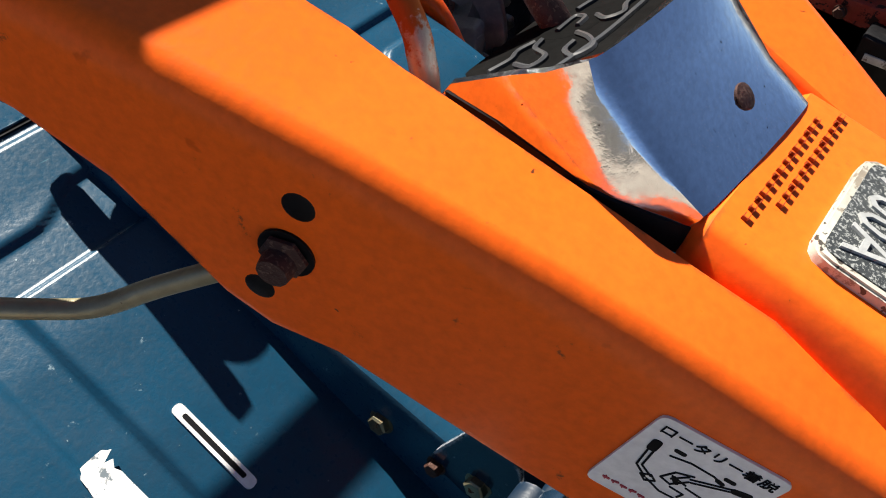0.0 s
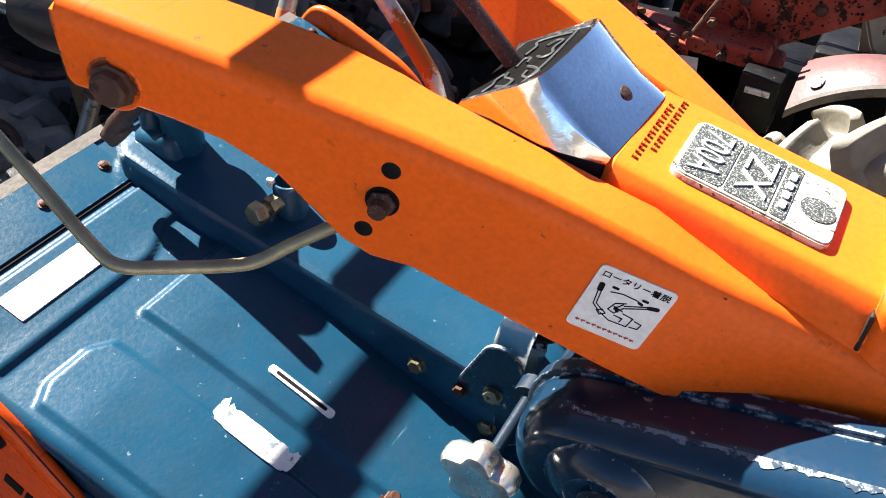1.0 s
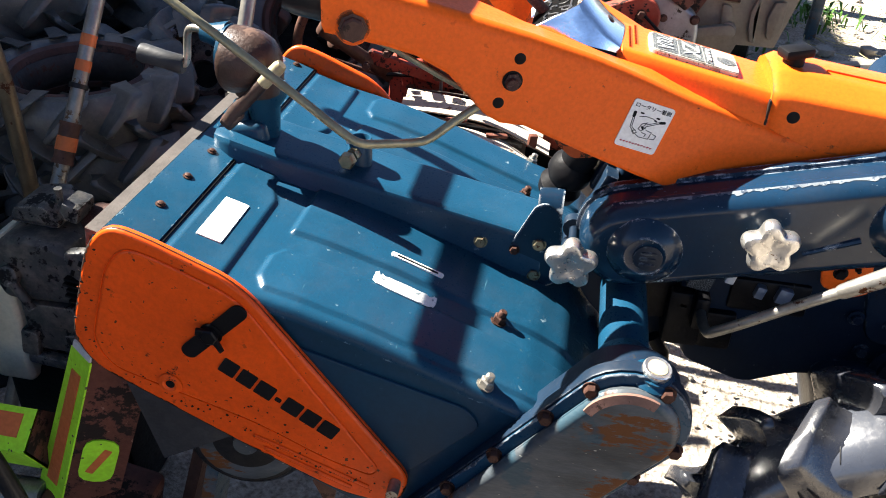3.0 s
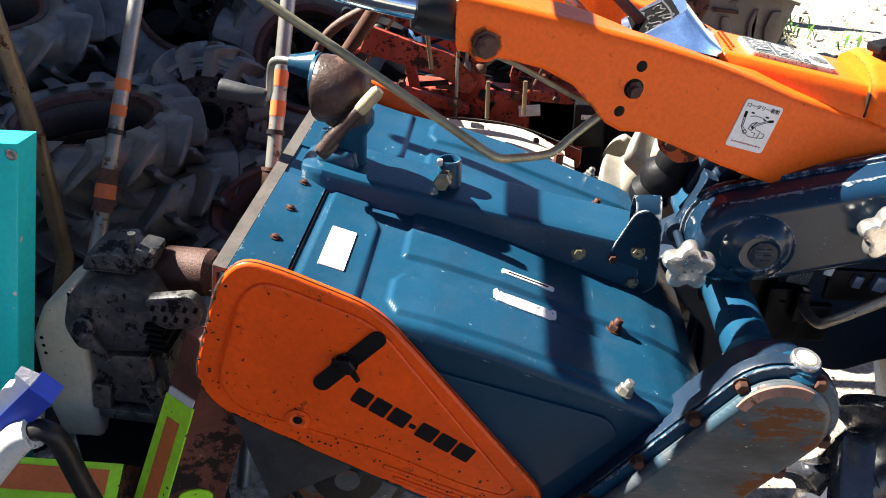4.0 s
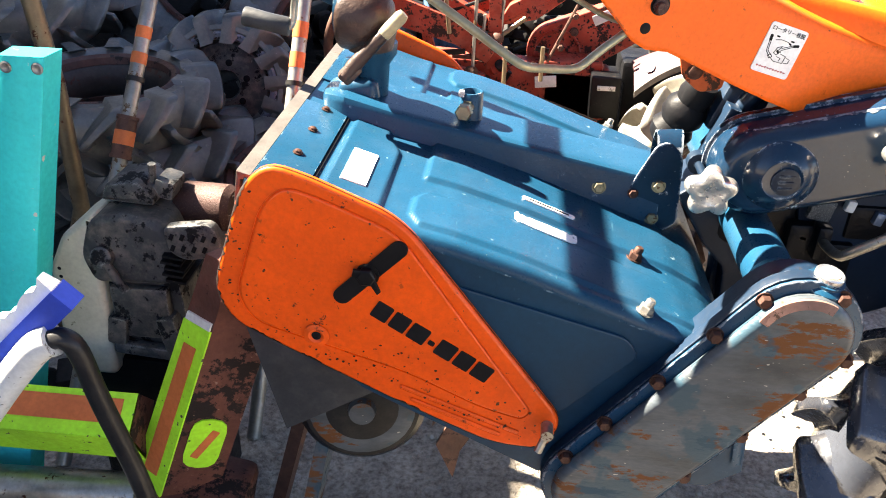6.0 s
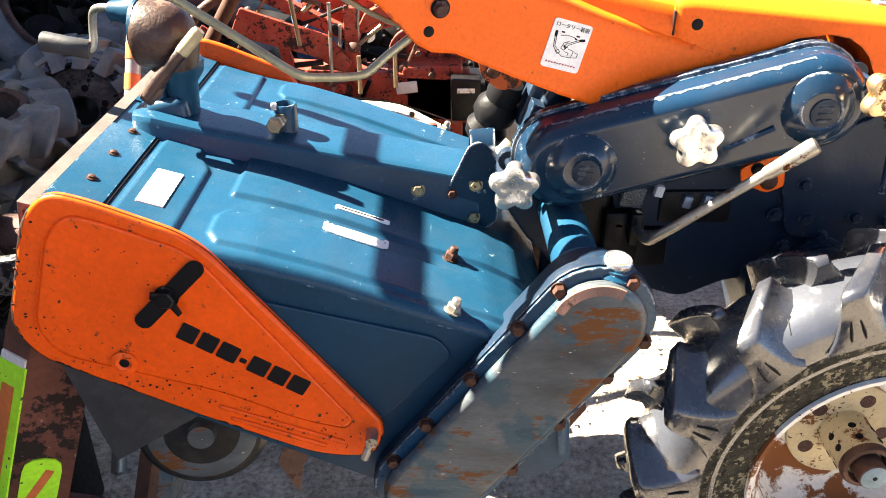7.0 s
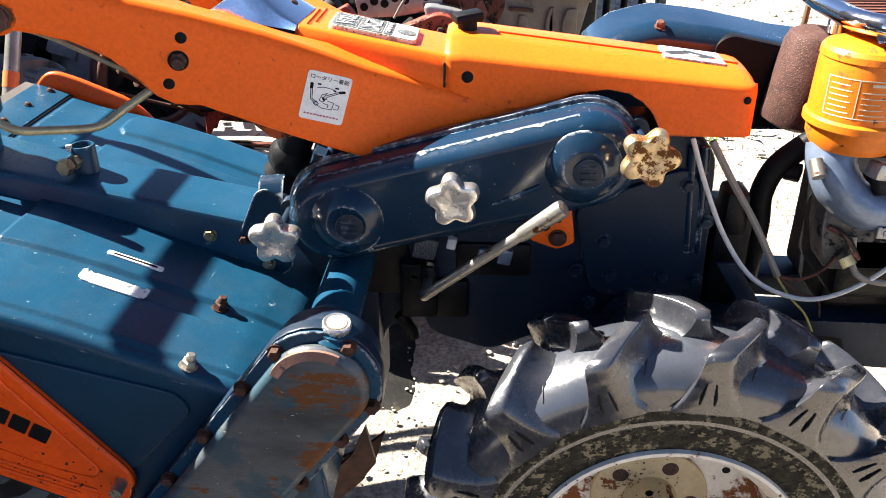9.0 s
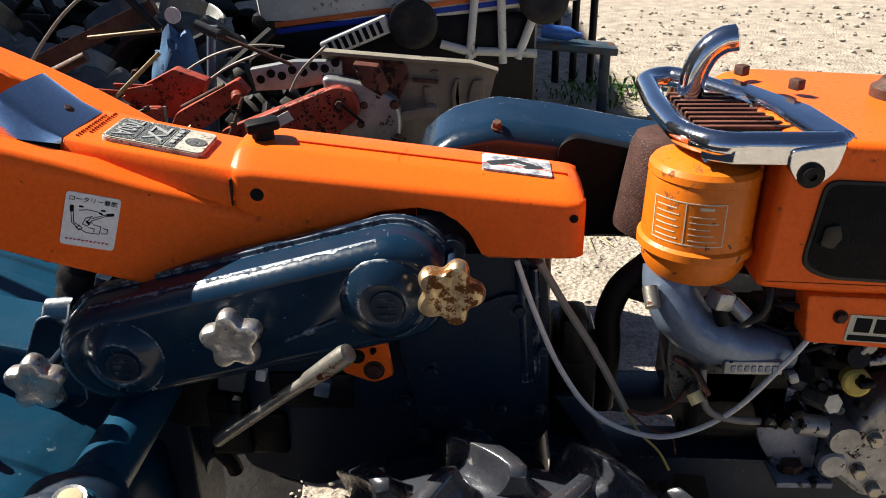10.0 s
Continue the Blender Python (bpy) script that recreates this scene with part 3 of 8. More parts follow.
def build_rotary():
    r = thing("rotary_tiller", (0.0, 0.0, 0.0), "blue steel rotary tiller with orange side plates, hitched behind tractor", "rotary tiller")
    # the pressed cover: a double skin
    pts = []
    for (x0, z0), (x1, z1) in zip(COVER, COVER[1:]):
        k = max(1, round(math.hypot(x1 - x0, z1 - z0) / 0.0028))
        pts += [(x0 + (x1 - x0) * i / k, z0 + (z1 - z0) * i / k) for i in range(k)]
    pts.append(COVER[-1])
    sm = list(pts)
    for i in range(3, len(pts) - 3):
        sm[i] = tuple(sum(pts[j][c] for j in range(i - 3, i + 4)) / 7 for c in (0, 1))
    ny = 220
    ys = [-HALF + 2 * HALF * i / ny for i in range(ny + 1)]
    b = NB()

    def at(i, y, d):
        x, z = sm[i]
        a, c = sm[max(i - 1, 0)], sm[min(i + 1, len(sm) - 1)]
        t = Vector((c[0] - a[0], c[1] - a[1])).normalized()
        e = abs(y) - (HALF - 0.012)
        drop = (0.012 - math.sqrt(max(0, 0.012 ** 2 - max(0, e) ** 2))) if e > 0 else 0
        h = emboss(x, y) - drop - d
        return (x - t.y * h, y, z + t.x * h)
    top = [[b.verts.new(at(i, y, 0)) for y in ys] for i in range(len(sm))]
    low = [[b.verts.new(at(i, y, 0.004)) for y in ys] for i in range(len(sm))]
    for g, s in ((top, 1), (low, -1)):
        for a, c in zip(g, g[1:]):
            for j in range(ny):
                q = (a[j], a[j + 1], c[j + 1], c[j])
                b.faces.new(q if s > 0 else q[::-1])
    for i in range(len(sm) - 1):
        for j in (0, ny):
            b.faces.new((top[i][j], top[i + 1][j], low[i + 1][j], low[i][j]))
    for j in range(ny):
        for i in (0, len(sm) - 1):
            b.faces.new((top[i][j], top[i][j + 1], low[i][j + 1], low[i][j]))
    cover = part("cover", b, M["blue"], r, "pressed blue steel cover with embossed panels", sharp=75)
    # rear flap strip with its rivets and worn rubber edge
    for s in (-1, 1):
        b = NB()
        prism(b, [(-0.216, 0.7445), (-0.166, 0.7295), (-0.160, 0.7275), (-0.160, 0.7245), (-0.216, 0.7415)], s * 0.046, s * 0.297, "y", 0.0015)
        strip = part("rear_strip", b, M["blue"], r)
        for y in (0.062, 0.136, 0.210, 0.284):
            b = NB()
            lathe(b, [(0.0062, 0), (0.0062, 0.0010), (0.0042, 0.0012), (0.0040, 0.0034), (0.0020, 0.0044)], (-0.187, s * y, 0.7365), (0.28, 0, 0.96), 14)
            part("rivet", b, M["bolt_rust"], strip)
        b = NB()
        prism(b, [(-0.1595, 0.7258), (-0.1568, 0.7248), (-0.1568, 0.7195), (-0.1595, 0.7205)], s * 0.05, s * 0.297, "y")
        part("seam_seal", b, M["black"], strip)
    b = NB()
    prism(b, [(-0.232, 0.748), (-0.217, 0.744), (-0.217, 0.738), (-0.228, 0.738), (-0.245, 0.62), (-0.251, 0.62)], -0.296, 0.296, "y", 0.0015)
    part("rear_flap", b, M["flap"], r, "grey worn rubber rear flap")
    # side walls below the cover
    for s in (-1, 1):
        b = NB()
        prof = [(x, z - 0.012) for x, z in COVER[1:]]
        prism(b, prof + [(0.33, 0.36), (0.12, 0.36), (-0.10, 0.47), (-0.2, 0.56)], s * 0.292, s * 0.298, "y", 0.001)
        prism(b, rounded([(-0.02, 0.635), (0.205, 0.575), (0.222, 0.55), (0.14, 0.46), (0.09, 0.45)], 0.012, 3), s * 0.296, s * 0.3025, "y", 0.003)
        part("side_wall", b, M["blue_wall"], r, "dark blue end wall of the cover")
    # centre beam
    b = NB()
    rings = []
    for x in [-0.199, -0.195, -0.185, -0.165, -0.10, 0.0, 0.10, 0.20, 0.262]:
        k = min(1.0, 0.45 + math.sqrt(max(0, (x + 0.199)) / 0.035) * 0.55)
        zt, zb = 0.7165 - 0.205 * x + (0.004 if x < -0.1 else 0), lerp(COVER, x) - 0.012
        zt = zb + (zt - zb) * (0.35 + 0.65 * k)
        w0, w1 = 0.058 * k, 0.0515 * k
        sec = [(-w0 - 0.006, zb), (-w0, zb + 0.013), (-w1 - 0.004, zt - 0.010), (-w1, zt - 0.003), (-w1 + 0.008, zt), (w1 - 0.008, zt), (w1, zt - 0.003), (w1 + 0.004, zt - 0.010), (w0, zb + 0.013), (w0 + 0.006, zb)]
        rings.append([(x, y, z) for y, z in sec])
    skin(b, rings)
    beam = part("centre_beam", b, M["blue"], r, "blue box beam down the middle of cover", sharp=30)
    for x, z, m in ((0.18, 0.648, "bolt"), (0.258, 0.655, "bolt"), (0.255, 0.607, "bolt"), (0.226, 0.642, "bolt_rust")):
        b = NB()
        hexhead(b, (x, -0.0555, z), (0, -1, 0.15), 0.0078 if m == "bolt" else 0.006, 0.008)
        part("bolt", b, M[m], beam)
    b = NB()
    prism(b, rounded([(0.205, 0.600), (0.222, 0.655), (0.248, 0.712), (0.264, 0.718), (0.284, 0.700), (0.29, 0.60), (0.25, 0.575)], 0.012, 4), -0.0565, -0.0525, "y", 0.001)
    rings = []
    for i in range(9):
        a = radians(-20 + 220 * i / 8)
        rings.append([(x, -0.028 - 0.026 * math.cos(a), 0.683 + (x - 0.25) * 0.1 + rr * math.sin(a) * 0.036 / 0.032) for x, rr in ((0.250, 0.036), (0.283, 0.036), (0.283, 0.033), (0.250, 0.033))])
    skin(b, rings)
    part("hitch_bracket", b, M["navy"], r, "curved bare-edged hitch bracket")
    # gauge post socket with clamp bolt
    b = NB()
    lathe(b, [(0.0165, 0.0), (0.0165, 0.056), (0.0155, 0.0575), (0.0135, 0.0575), (0.0125, 0.055), (0.0125, 0.012), (0.0005, 0.012)], (0, 0, 0.695), (0, 0, 1), 28, False)
    sock = part("post_socket", b, M["blue"], r, "short upright blue pipe socket")
    b = NB()
    lathe(b, [(0.0095, 0), (0.0095, 0.016)], (-0.003, -0.013, 0.735), (-0.12, -1, 0.05), 6)
    lathe(b, [(0.0055, 0.014), (0.0055, 0.024)], (-0.003, -0.013, 0.735), (-0.12, -1, 0.05), 10)
    lathe(b, [(0.0118, 0.024), (0.0118, 0.033), (0.0098, 0.0355)], (-0.003, -0.013, 0.735), (-0.12, -1, 0.05), 6)
    part("clamp_bolt", b, M["bolt"], sock)
    b = NB()
    box(b, (-0.012, -0.012, 0.752), (0.008, 0.006, 0.010), bev=0.002)
    part("weld_tab", b, M["silver_can"], sock)
    # depth crank and its gear housing
    b = NB()
    lathe(b, [(0.021, 0), (0.021, 0.07), (0.030, 0.085), (0.030, 0.10)], (-0.137, 0.0, 0.715), (0.06, 0, 1), 22)
    box(b, (-0.150, -0.006, 0.745), (0.055, 0.050, 0.045), (0, -8, 0), 0.012, 3)
    lathe(b, [(0.011, 0.0), (0.011, 0.02), (0.007, 0.028)], (-0.163, -0.012, 0.765), (0, 0, 1), 14)
    part("crank_post", b, M["blue"], r)
    b = NB()
    lathe(b, [(0.040, -0.004), (0.043, 0.0), (0.044, 0.006), (0.0435, 0.020), (0.041, 0.038), (0.034, 0.052), (0.022, 0.062), (0.008, 0.066)], (-0.168, -0.012, 0.850), (1, -0.08, -0.04), 28)
    lathe(b, [(0.034, 0.0), (0.036, 0.02), (0.030, 0.045)], (-0.136, -0.012, 0.852), (0.02, 0, -1), 24)
    house = part("gear_housing", b, M["housing"], r, "rounded brown rusted gear housing")
    b = NB()
    lathe(b, [(0.022, 0), (0.038, 0.002), (0.039, 0.007), (0.034, 0.010)], (-0.176, -0.0115, 0.856), (1, -0.08, -0.04), 28)
    lathe(b, [(0.012, 0.0), (0.014, 0.012), (0.021, 0.036)], (-0.208, -0.004, 0.878), (1, -0.1, -0.05), 18)
    part("bearing_cap", b, M["blue"], house)
    b = NB()
    tube(b, soft([(-0.195, -0.005, 0.878), (-0.222, 0.004, 0.880), (-0.237, 0.012, 0.872), (-0.243, 0.016, 0.850), (-0.246, 0.016, 0.832), (-0.256, 0.015, 0.823), (-0.305, 0.016, 0.8335)], 5), 0.0052, 10)
    crank = part("crank", b, M["steel"], r)
    b = NB()
    lathe(b, [(0.0115, 0), (0.013, 0.002), (0.0125, 0.030), (0.0135, 0.060), (0.0125, 0.064)], (-0.250, 0.0145, 0.8225), (-1, 0.02, 0.19), 18)
    part("crank_grip", b, M["grip"], crank)
    b = NB()
    tube(b, [(-0.160, -0.066, 0.783), (-0.150, -0.062, 0.796), (-0.122, -0.057, 0.826), (-0.110, -0.055, 0.838)], [0.0075, 0.0100, 0.0088, 0.0085], 12)
    box(b, (-0.154, -0.060, 0.788), (0.030, 0.020, 0.020), (0, -45, 10), 0.005)
    lev = part("tilt_lever", b, M["housing"], r, "rusty brown lever with a worn tan end")
    b = NB()
    tube(b, [(-0.111, -0.055, 0.837), (-0.089, -0.0515, 0.860), (-0.085, -0.051, 0.864)], [0.0088, 0.0088, 0.0066], 14)
    part("lever_tip", b, M["lever_tip"], lev)
    # orange end plates
    out = [(-0.195, 0.7665), (-0.155, 0.7555), (-0.066, 0.718), (-0.040, 0.697), (0.143, 0.456), (0.128, 0.409), (0.062, 0.411), (-0.054, 0.464), (-0.246, 0.562), (-0.268, 0.606), (-0.226, 0.735)]
    rad = [0.03, 0.03, 0.03, 0.03, 0.02, 0.02, 0.03, 0.05, 0.03, 0.03, 0.05]
    for s in (-1, 1):
        b = NB()
        prism(b, rounded(out, rad, 4), s * 0.300, s * 0.3135, "y", 0.0055, 3)
        cx, cz = -0.07, 0.60
        inner = [(cx + (x - cx) * 0.86, cz + (z - cz) * 0.86) for x, z in out]
        inner[4], inner[5], inner[6], inner[7] = (0.105, 0.468), (0.095, 0.455), (0.045, 0.468), (-0.045, 0.512)
        plate = part("side_plate", b, M["orange_worn"], r, "scuffed orange end plate with black markings")
        b = NB()
        prism(b, rounded(inner, 0.03, 5), s * 0.3105, s * 0.3152, "y", 0.0045, 4)
        part("raised_panel", b, M["orange_panel"], plate)
        if s > 0:
            continue
        for (x0, z0), (x1, z1) in (((-0.052, 0.4905), (0.092, 0.4335)), ((-0.040, 0.4725), (0.070, 0.4285))):
            b = NB()
            d = Vector((x1 - x0, z1 - z0)).normalized()
            n0 = Vector((-d.y, d.x)) * 0.0032
            prism(b, rounded([(x0 - n0.x, z0 - n0.y), (x1 - n0.x, z1 - n0.y), (x1 + n0.x, z1 + n0.y), (x0 + n0.x, z0 + n0.y)], 0.003, 3), -0.3125, -0.3152, "y", 0.0022, 3)
            part("pressed_ridge", b, M["orange_worn"], plate)
        b = NB()
        ragged_band(b, rounded(out, rad, 4), -0.3135, -1, 0.0055, 0.0008, 0.0060, 4.0, lambda p, w: w.y > 0.2 or p.x < -0.215)
        part("chipped_edge", b, M["grime"], plate, "black chipped paint edge")
        random.seed(41)
        for k in range(120):
            u, v = random.random(), random.random() ** 2
            e0, e1 = ((-0.246, 0.562), (0.10, 0.411)) if k % 4 else ((-0.262, 0.60), (-0.226, 0.735))
            x = e0[0] + (e1[0] - e0[0]) * u + (0.02 * v if k % 4 == 0 else 0)
            z = e0[1] + (e1[1] - e0[1]) * u + 0.012 + (0.055 * v if k % 4 else 0)
            b = NB()
            chip(b, (x, z), -0.3154 if k % 4 else -0.3138, -1, 0.0004 + 0.0014 * random.random() ** 2, k * 1.7)
            part("paint_chip", b, M["grime"], plate)
        a, c = Vector((-0.117, 0.613)), Vector((-0.053, 0.677))
        d = (c - a).normalized()
        nrm = Vector((-d.y, d.x))
        cap = []
        for k in range(9):
            t = math.pi * k / 8
            cap.append(tuple(c + 0.0100 * (nrm * math.cos(t) + d * math.sin(t))))
        for k in range(9):
            t = math.pi * k / 8
            cap.append(tuple(a - 0.0100 * (nrm * math.cos(t) + d * math.sin(t))))
        b = NB()
        prism(b, cap, -0.3155, -0.3175, "y")
        part("slot", b, M["black"], plate, "black oiled adjusting slot")
        b = NB()
        hexhead(b, (-0.088, -0.317, 0.643), (0, -1, 0), 0.011, 0.010)
        prism(b, [(-0.094, 0.640), (-0.104, 0.645), (-0.102, 0.653), (-0.09, 0.652)], -0.326, -0.321, "y", 0.0015)
        prism(b, [(-0.086, 0.638), (-0.076, 0.622), (-0.072, 0.626), (-0.080, 0.645)], -0.326, -0.321, "y", 0.0015)
        part("wing_nut", b, M["engine_dark"], plate)
        # maker's mark: plain black blocks
        p0, p1 = Vector((-0.086, 0.603)), Vector((0.040, 0.524))
        d = (p1 - p0).normalized()
        up = Vector((-d.y, d.x))
        m = face_matrix((0, -0.3158, 0), (d.x, 0, d.y), (up.x, 0, up.y))
        m.translation = (p0.x, -0.3158, p0.y)
        u = 0.0
        for w in (0.0205, 0.0205, 0.0225, 0.008, 0.0225, 0.021, 0.022):
            b = NB()
            hgt = 0.006 if w < 0.01 else 0.0225
            decal(b, m, w, hgt, 0.002, 0.0004, u + w / 2 + 0.006, 0.0 if w > 0.01 else -0.002)
            part("marking_block", b, M["ink"], plate)
            u += w + 0.0035
        b = NB()
        lathe(b, [(0.015, 0), (0.015, 0.002), (0.009, 0.0035), (0.006, 0.0015), (0.0005, 0.001)], (-0.149, -0.3155, 0.556), (0, -1, 0), 20)
        part("rivet", b, M["orange_worn"], plate)
        b = NB()
        disc(b, (-0.149, -0.317, 0.556), (0, -1, 0), 0.0055, 0.001)
        part("rivet_hole", b, M["black"], plate)
        b = NB()
        tube(b, [(0.125, -0.30, 0.449), (0.125, -0.334, 0.449)], 0.0075, 12)
        tube(b, [(0.124, -0.328, 0.445), (0.116, -0.334, 0.425)], 0.005, 8)
        part("pivot_pin", b, M["steel"], plate)
    # chain case
    c1, c2 = Vector((0.377, 0.612)), Vector((0.193, 0.370))
    d = (c1 - c2).normalized()
    nrm = Vector((-d.y, d.x))

    def capsule(rad, n=14):
        o = []
        for k in range(n + 1):
            t = math.pi * k / n
            o.append(tuple(c1 + rad * (nrm * -math.cos(t) + d * math.sin(t))))
        for k in range(n + 1):
            t = math.pi * k / n
            o.append(tuple(c2 + rad * 1.02 * (nrm * math.cos(t) - d * math.sin(t))))
        return o
    b = NB()
    prism(b, capsule(0.060), -0.262, -0.318, "y", 0.004)
    prism(b, capsule(0.068), -0.300, -0.318, "y", 0.003)
    case = part("chain_case", b, M["navy_dull"], r, "long blue chain case with a rust-scraped lid")
    b = NB()
    prism(b, capsule(0.0665), -0.319, -0.324, "y", 0.002)
    part("lid_flange", b, M["blue"], case)
    b = NB()
    prism(b, capsule(0.055), -0.322, -0.341, "y", 0.010, 3)
    part("chain_case_lid", b, M["case"], case)
    b = NB()
    ragged_band(b, capsule(0.0665), -0.324, -1, 0.002, 0.0006, 0.0040, 9.0)
    part("worn_rim", b, M["bare"], case)
    b = NB()
    rings = []
    for k in range(13):
        t = radians(60 + 95 * k / 12)
        q = [c1 + rr * Vector((math.cos(t), math.sin(t))) for rr in (0.043, 0.053)]
        rings.append([(q[0].x, -0.340, q[0].y), (q[1].x, -0.336, q[1].y), (q[1].x, -0.340, q[1].y), (q[0].x, -0.3425, q[0].y)])
    skin(b, rings)
    part("rust_band", b, M["old_band"], case)
    for x, z in ((0.411, 0.661), (0.334, 0.652), (0.292, 0.604), (0.241, 0.536), (0.190, 0.470), (0.150, 0.414), (0.432, 0.585), (0.395, 0.537), (0.345, 0.470), (0.292, 0.400)):
        b = NB()
        hexhead(b, (x, -0.3235, z), (0, -1, 0), 0.0075, 0.010)
        part("bolt", b, M["bolt_rust"], case)
    b = NB()
    lathe(b, [(0.026, -0.03), (0.024, 0.0), (0.019, 0.004), (0.019, 0.007)], (0.396, -0.309, 0.668), (0.15, -0.15, 1), 20)
    part("filler_boss", b, M["blue"], case)
    b = NB()
    lathe(b, [(0.0150, 0.007), (0.0155, 0.009), (0.0155, 0.014), (0.0142, 0.0155), (0.011, 0.0148), (0.0005, 0.0150)], (0.396, -0.309, 0.668), (0.15, -0.15, 1), 20)
    cap_ = part("filler_cap", b, M["cast"], case, "silver-rimmed filler cap with rusty centre")
    b = NB()
    lathe(b, [(0.0105, 0.0140), (0.0105, 0.0154), (0.009, 0.0158), (0.0005, 0.0158)], (0.396, -0.309, 0.668), (0.15, -0.15, 1), 20)
    part("cap_centre", b, M["hub"], cap_)
    b = NB()
    tube(b, [(0.373, 0.25, 0.620), (0.373, -0.27, 0.620)], 0.0295, 28)
    tube(b, [(0.373, -0.225, 0.620), (0.375, -0.265, 0.618)], [0.031, 0.052], 28)
    part("drive_tube", b, M["blue"], r, "blue cross tube to the chain case")
    # rotor: shaft, flanges and curved blades
    b = NB()
    tube(b, [(0.193, -0.27, 0.370), (0.193, 0.29, 0.370)], 0.022, 16)
    rotor = part("rotor_shaft", b, M["rust"], r)
    k = 0
    for y in (-0.20, -0.10, 0.0, 0.10, 0.20):
        for a0 in (0, 120, 240):
            a = radians(a0 + 47 * k + 160)
            sgn = 1 if k % 2 else -1
            k += 1
            rings = []
            for i in range(8):
                s = i / 7
                rr, an = 0.018 + 0.195 * s, a + 0.75 * s * s
                t = Vector((-math.sin(an), math.cos(an)))
                p = Vector((0.193 + rr * math.cos(an), 0.370 + rr * math.sin(an)))
                w, th = 0.020 + 0.012 * s, 0.0035
                yy = y + sgn * 0.045 * max(0, s - 0.55) ** 1.3
                rings.append([(p.x - t.x * w, yy - th, p.y - t.y * w), (p.x + t.x * w, yy - th, p.y + t.y * w), (p.x + t.x * w, yy + th, p.y + t.y * w), (p.x - t.x * w, yy + th, p.y - t.y * w)])
            b = NB()
            skin(b, rings)
            part("blade", b, M["rust"], rotor)
    # gauge wheel on its stem, and the hanging mudguard flap
    b = NB()
    lathe(b, [(0.030, -0.020), (0.082, -0.016), (0.092, -0.006), (0.092, 0.006), (0.082, 0.016), (0.030, 0.020)], (-0.128, -0.165, 0.335), (0.15, -1, 0.1), 36)
    gw = part("gauge_wheel", b, M["rubber"], r, "small muddy gauge wheel")
    b = NB()
    lathe(b, [(0.076, 0.0), (0.076, 0.0165), (0.060, 0.020), (0.022, 0.012), (0.018, 0.03), (0.0005, 0.03)], (-0.128, -0.165, 0.335), (0.15, -1, 0.1), 30)
    part("gauge_wheel_disc", b, M["case"], gw)
    b = NB()
    tube(b, [(-0.128, -0.13, 0.335), (-0.12, -0.12, 0.36), (-0.06, -0.03, 0.70)], 0.012, 12)
    part("gauge_wheel_stem", b, M["navy_dull"], r)
    b = NB()
    prism(b, [(-0.262, 0.56), (-0.212, 0.360), (-0.085, 0.44), (-0.10, 0.54)], -0.262, -0.258, "y", 0.001)
    part("mud_flap", b, M["grip"], r, "grey hanging mud flap")
    # stickers
    m = face_matrix((-0.1180, -0.193, 0.7155), (0.0, -1, 0.0), (-0.95, 0, 0.29))
    b = NB()
    decal(b, m, 0.089, 0.031, 0.0015, 0.0006)
    part("label_sticker", b, M["white"], cover, "blank bleached white sticker")
    m = face_matrix((0.1115, -0.1395, 0.6530), (0.935, 0.0, -0.345), (0, 1, 0))
    b = NB()
    decal(b, m, 0.072, 0.0085, 0.004, 0.0006)
    st = part("worn_sticker", b, M["white"], cover, "remains of a white sticker strip")
    b = NB()
    decal(b, m, 0.056, 0.0035, 0.0015, 0.0009)
    part("sticker_print", b, M["ink"], st)
    m = face_matrix((0.1075, -0.1955, 0.6530), (0.935, 0.0, -0.345), (0, 1, 0))
    b = NB()
    rag = []
    for k in range(40):
        t = 2 * math.pi * k / 40
        u, v = 0.041 * math.copysign(abs(math.cos(t)) ** 0.5, math.cos(t)), 0.0125 * math.copysign(abs(math.sin(t)) ** 0.6, math.sin(t))
        q = noise.noise((k * 0.9, 2.0, 0))
        rag.append((u * (1 + 0.05 * q), v * (0.85 + (0.45 * q if v > 0 else 0.08 * q)) + (0.006 if abs(u) > 0.036 and v > 0 else 0) - 0.003))
    r0 = [b.verts.new(m @ Vector((x, y, -0.001))) for x, y in rag]
    r1 = [b.verts.new(m @ Vector((x, y, 0.0007))) for x, y in rag]
    for i in range(40):
        b.faces.new((r0[i], r0[(i + 1) % 40], r1[(i + 1) % 40], r1[i]))
    b.faces.new(r1)
    part("torn_sticker", b, M["white_worn"], cover, "torn peeling white sticker")
    # cover bolts
    for y, mat in ((-0.168, "bolt_rust"), (-0.289, "steel"), (0.168, "bolt_rust"), (0.289, "steel")):
        b = NB()
        z = lerp(COVER, 0.221)
        nx = Vector((0.36, 0, 0.93))
        p = Vector((0.221, y, z))
        hexhead(b, p, nx, 0.0085, 0.010)
        lathe(b, [(0.0055, 0.009), (0.0055, 0.016), (0.004, 0.018)], p, nx, 10)
        part("cover_bolt", b, M[mat], cover)
    return r


rotary = build_rotary()


# ---- the walking tractor ----
ARM_TOP = [(0.018, 1.018), (0.12, 0.990), (0.225, 0.958), (0.308, 0.929), (0.36, 0.906), (0.399, 0.888), (0.462, 0.866), (0.52, 0.850), (0.68, 0.835)]
ARM_LOW = [(0.018, 0.962), (0.055, 0.953), (0.08, 0.947), (0.11, 0.937), (0.143, 0.917), (0.165, 0.892), (0.182, 0.872), (0.20, 0.861), (0.227, 0.857), (0.298, 0.822), (0.36, 0.793), (0.41, 0.772), (0.52, 0.768), (0.68, 0.79)]


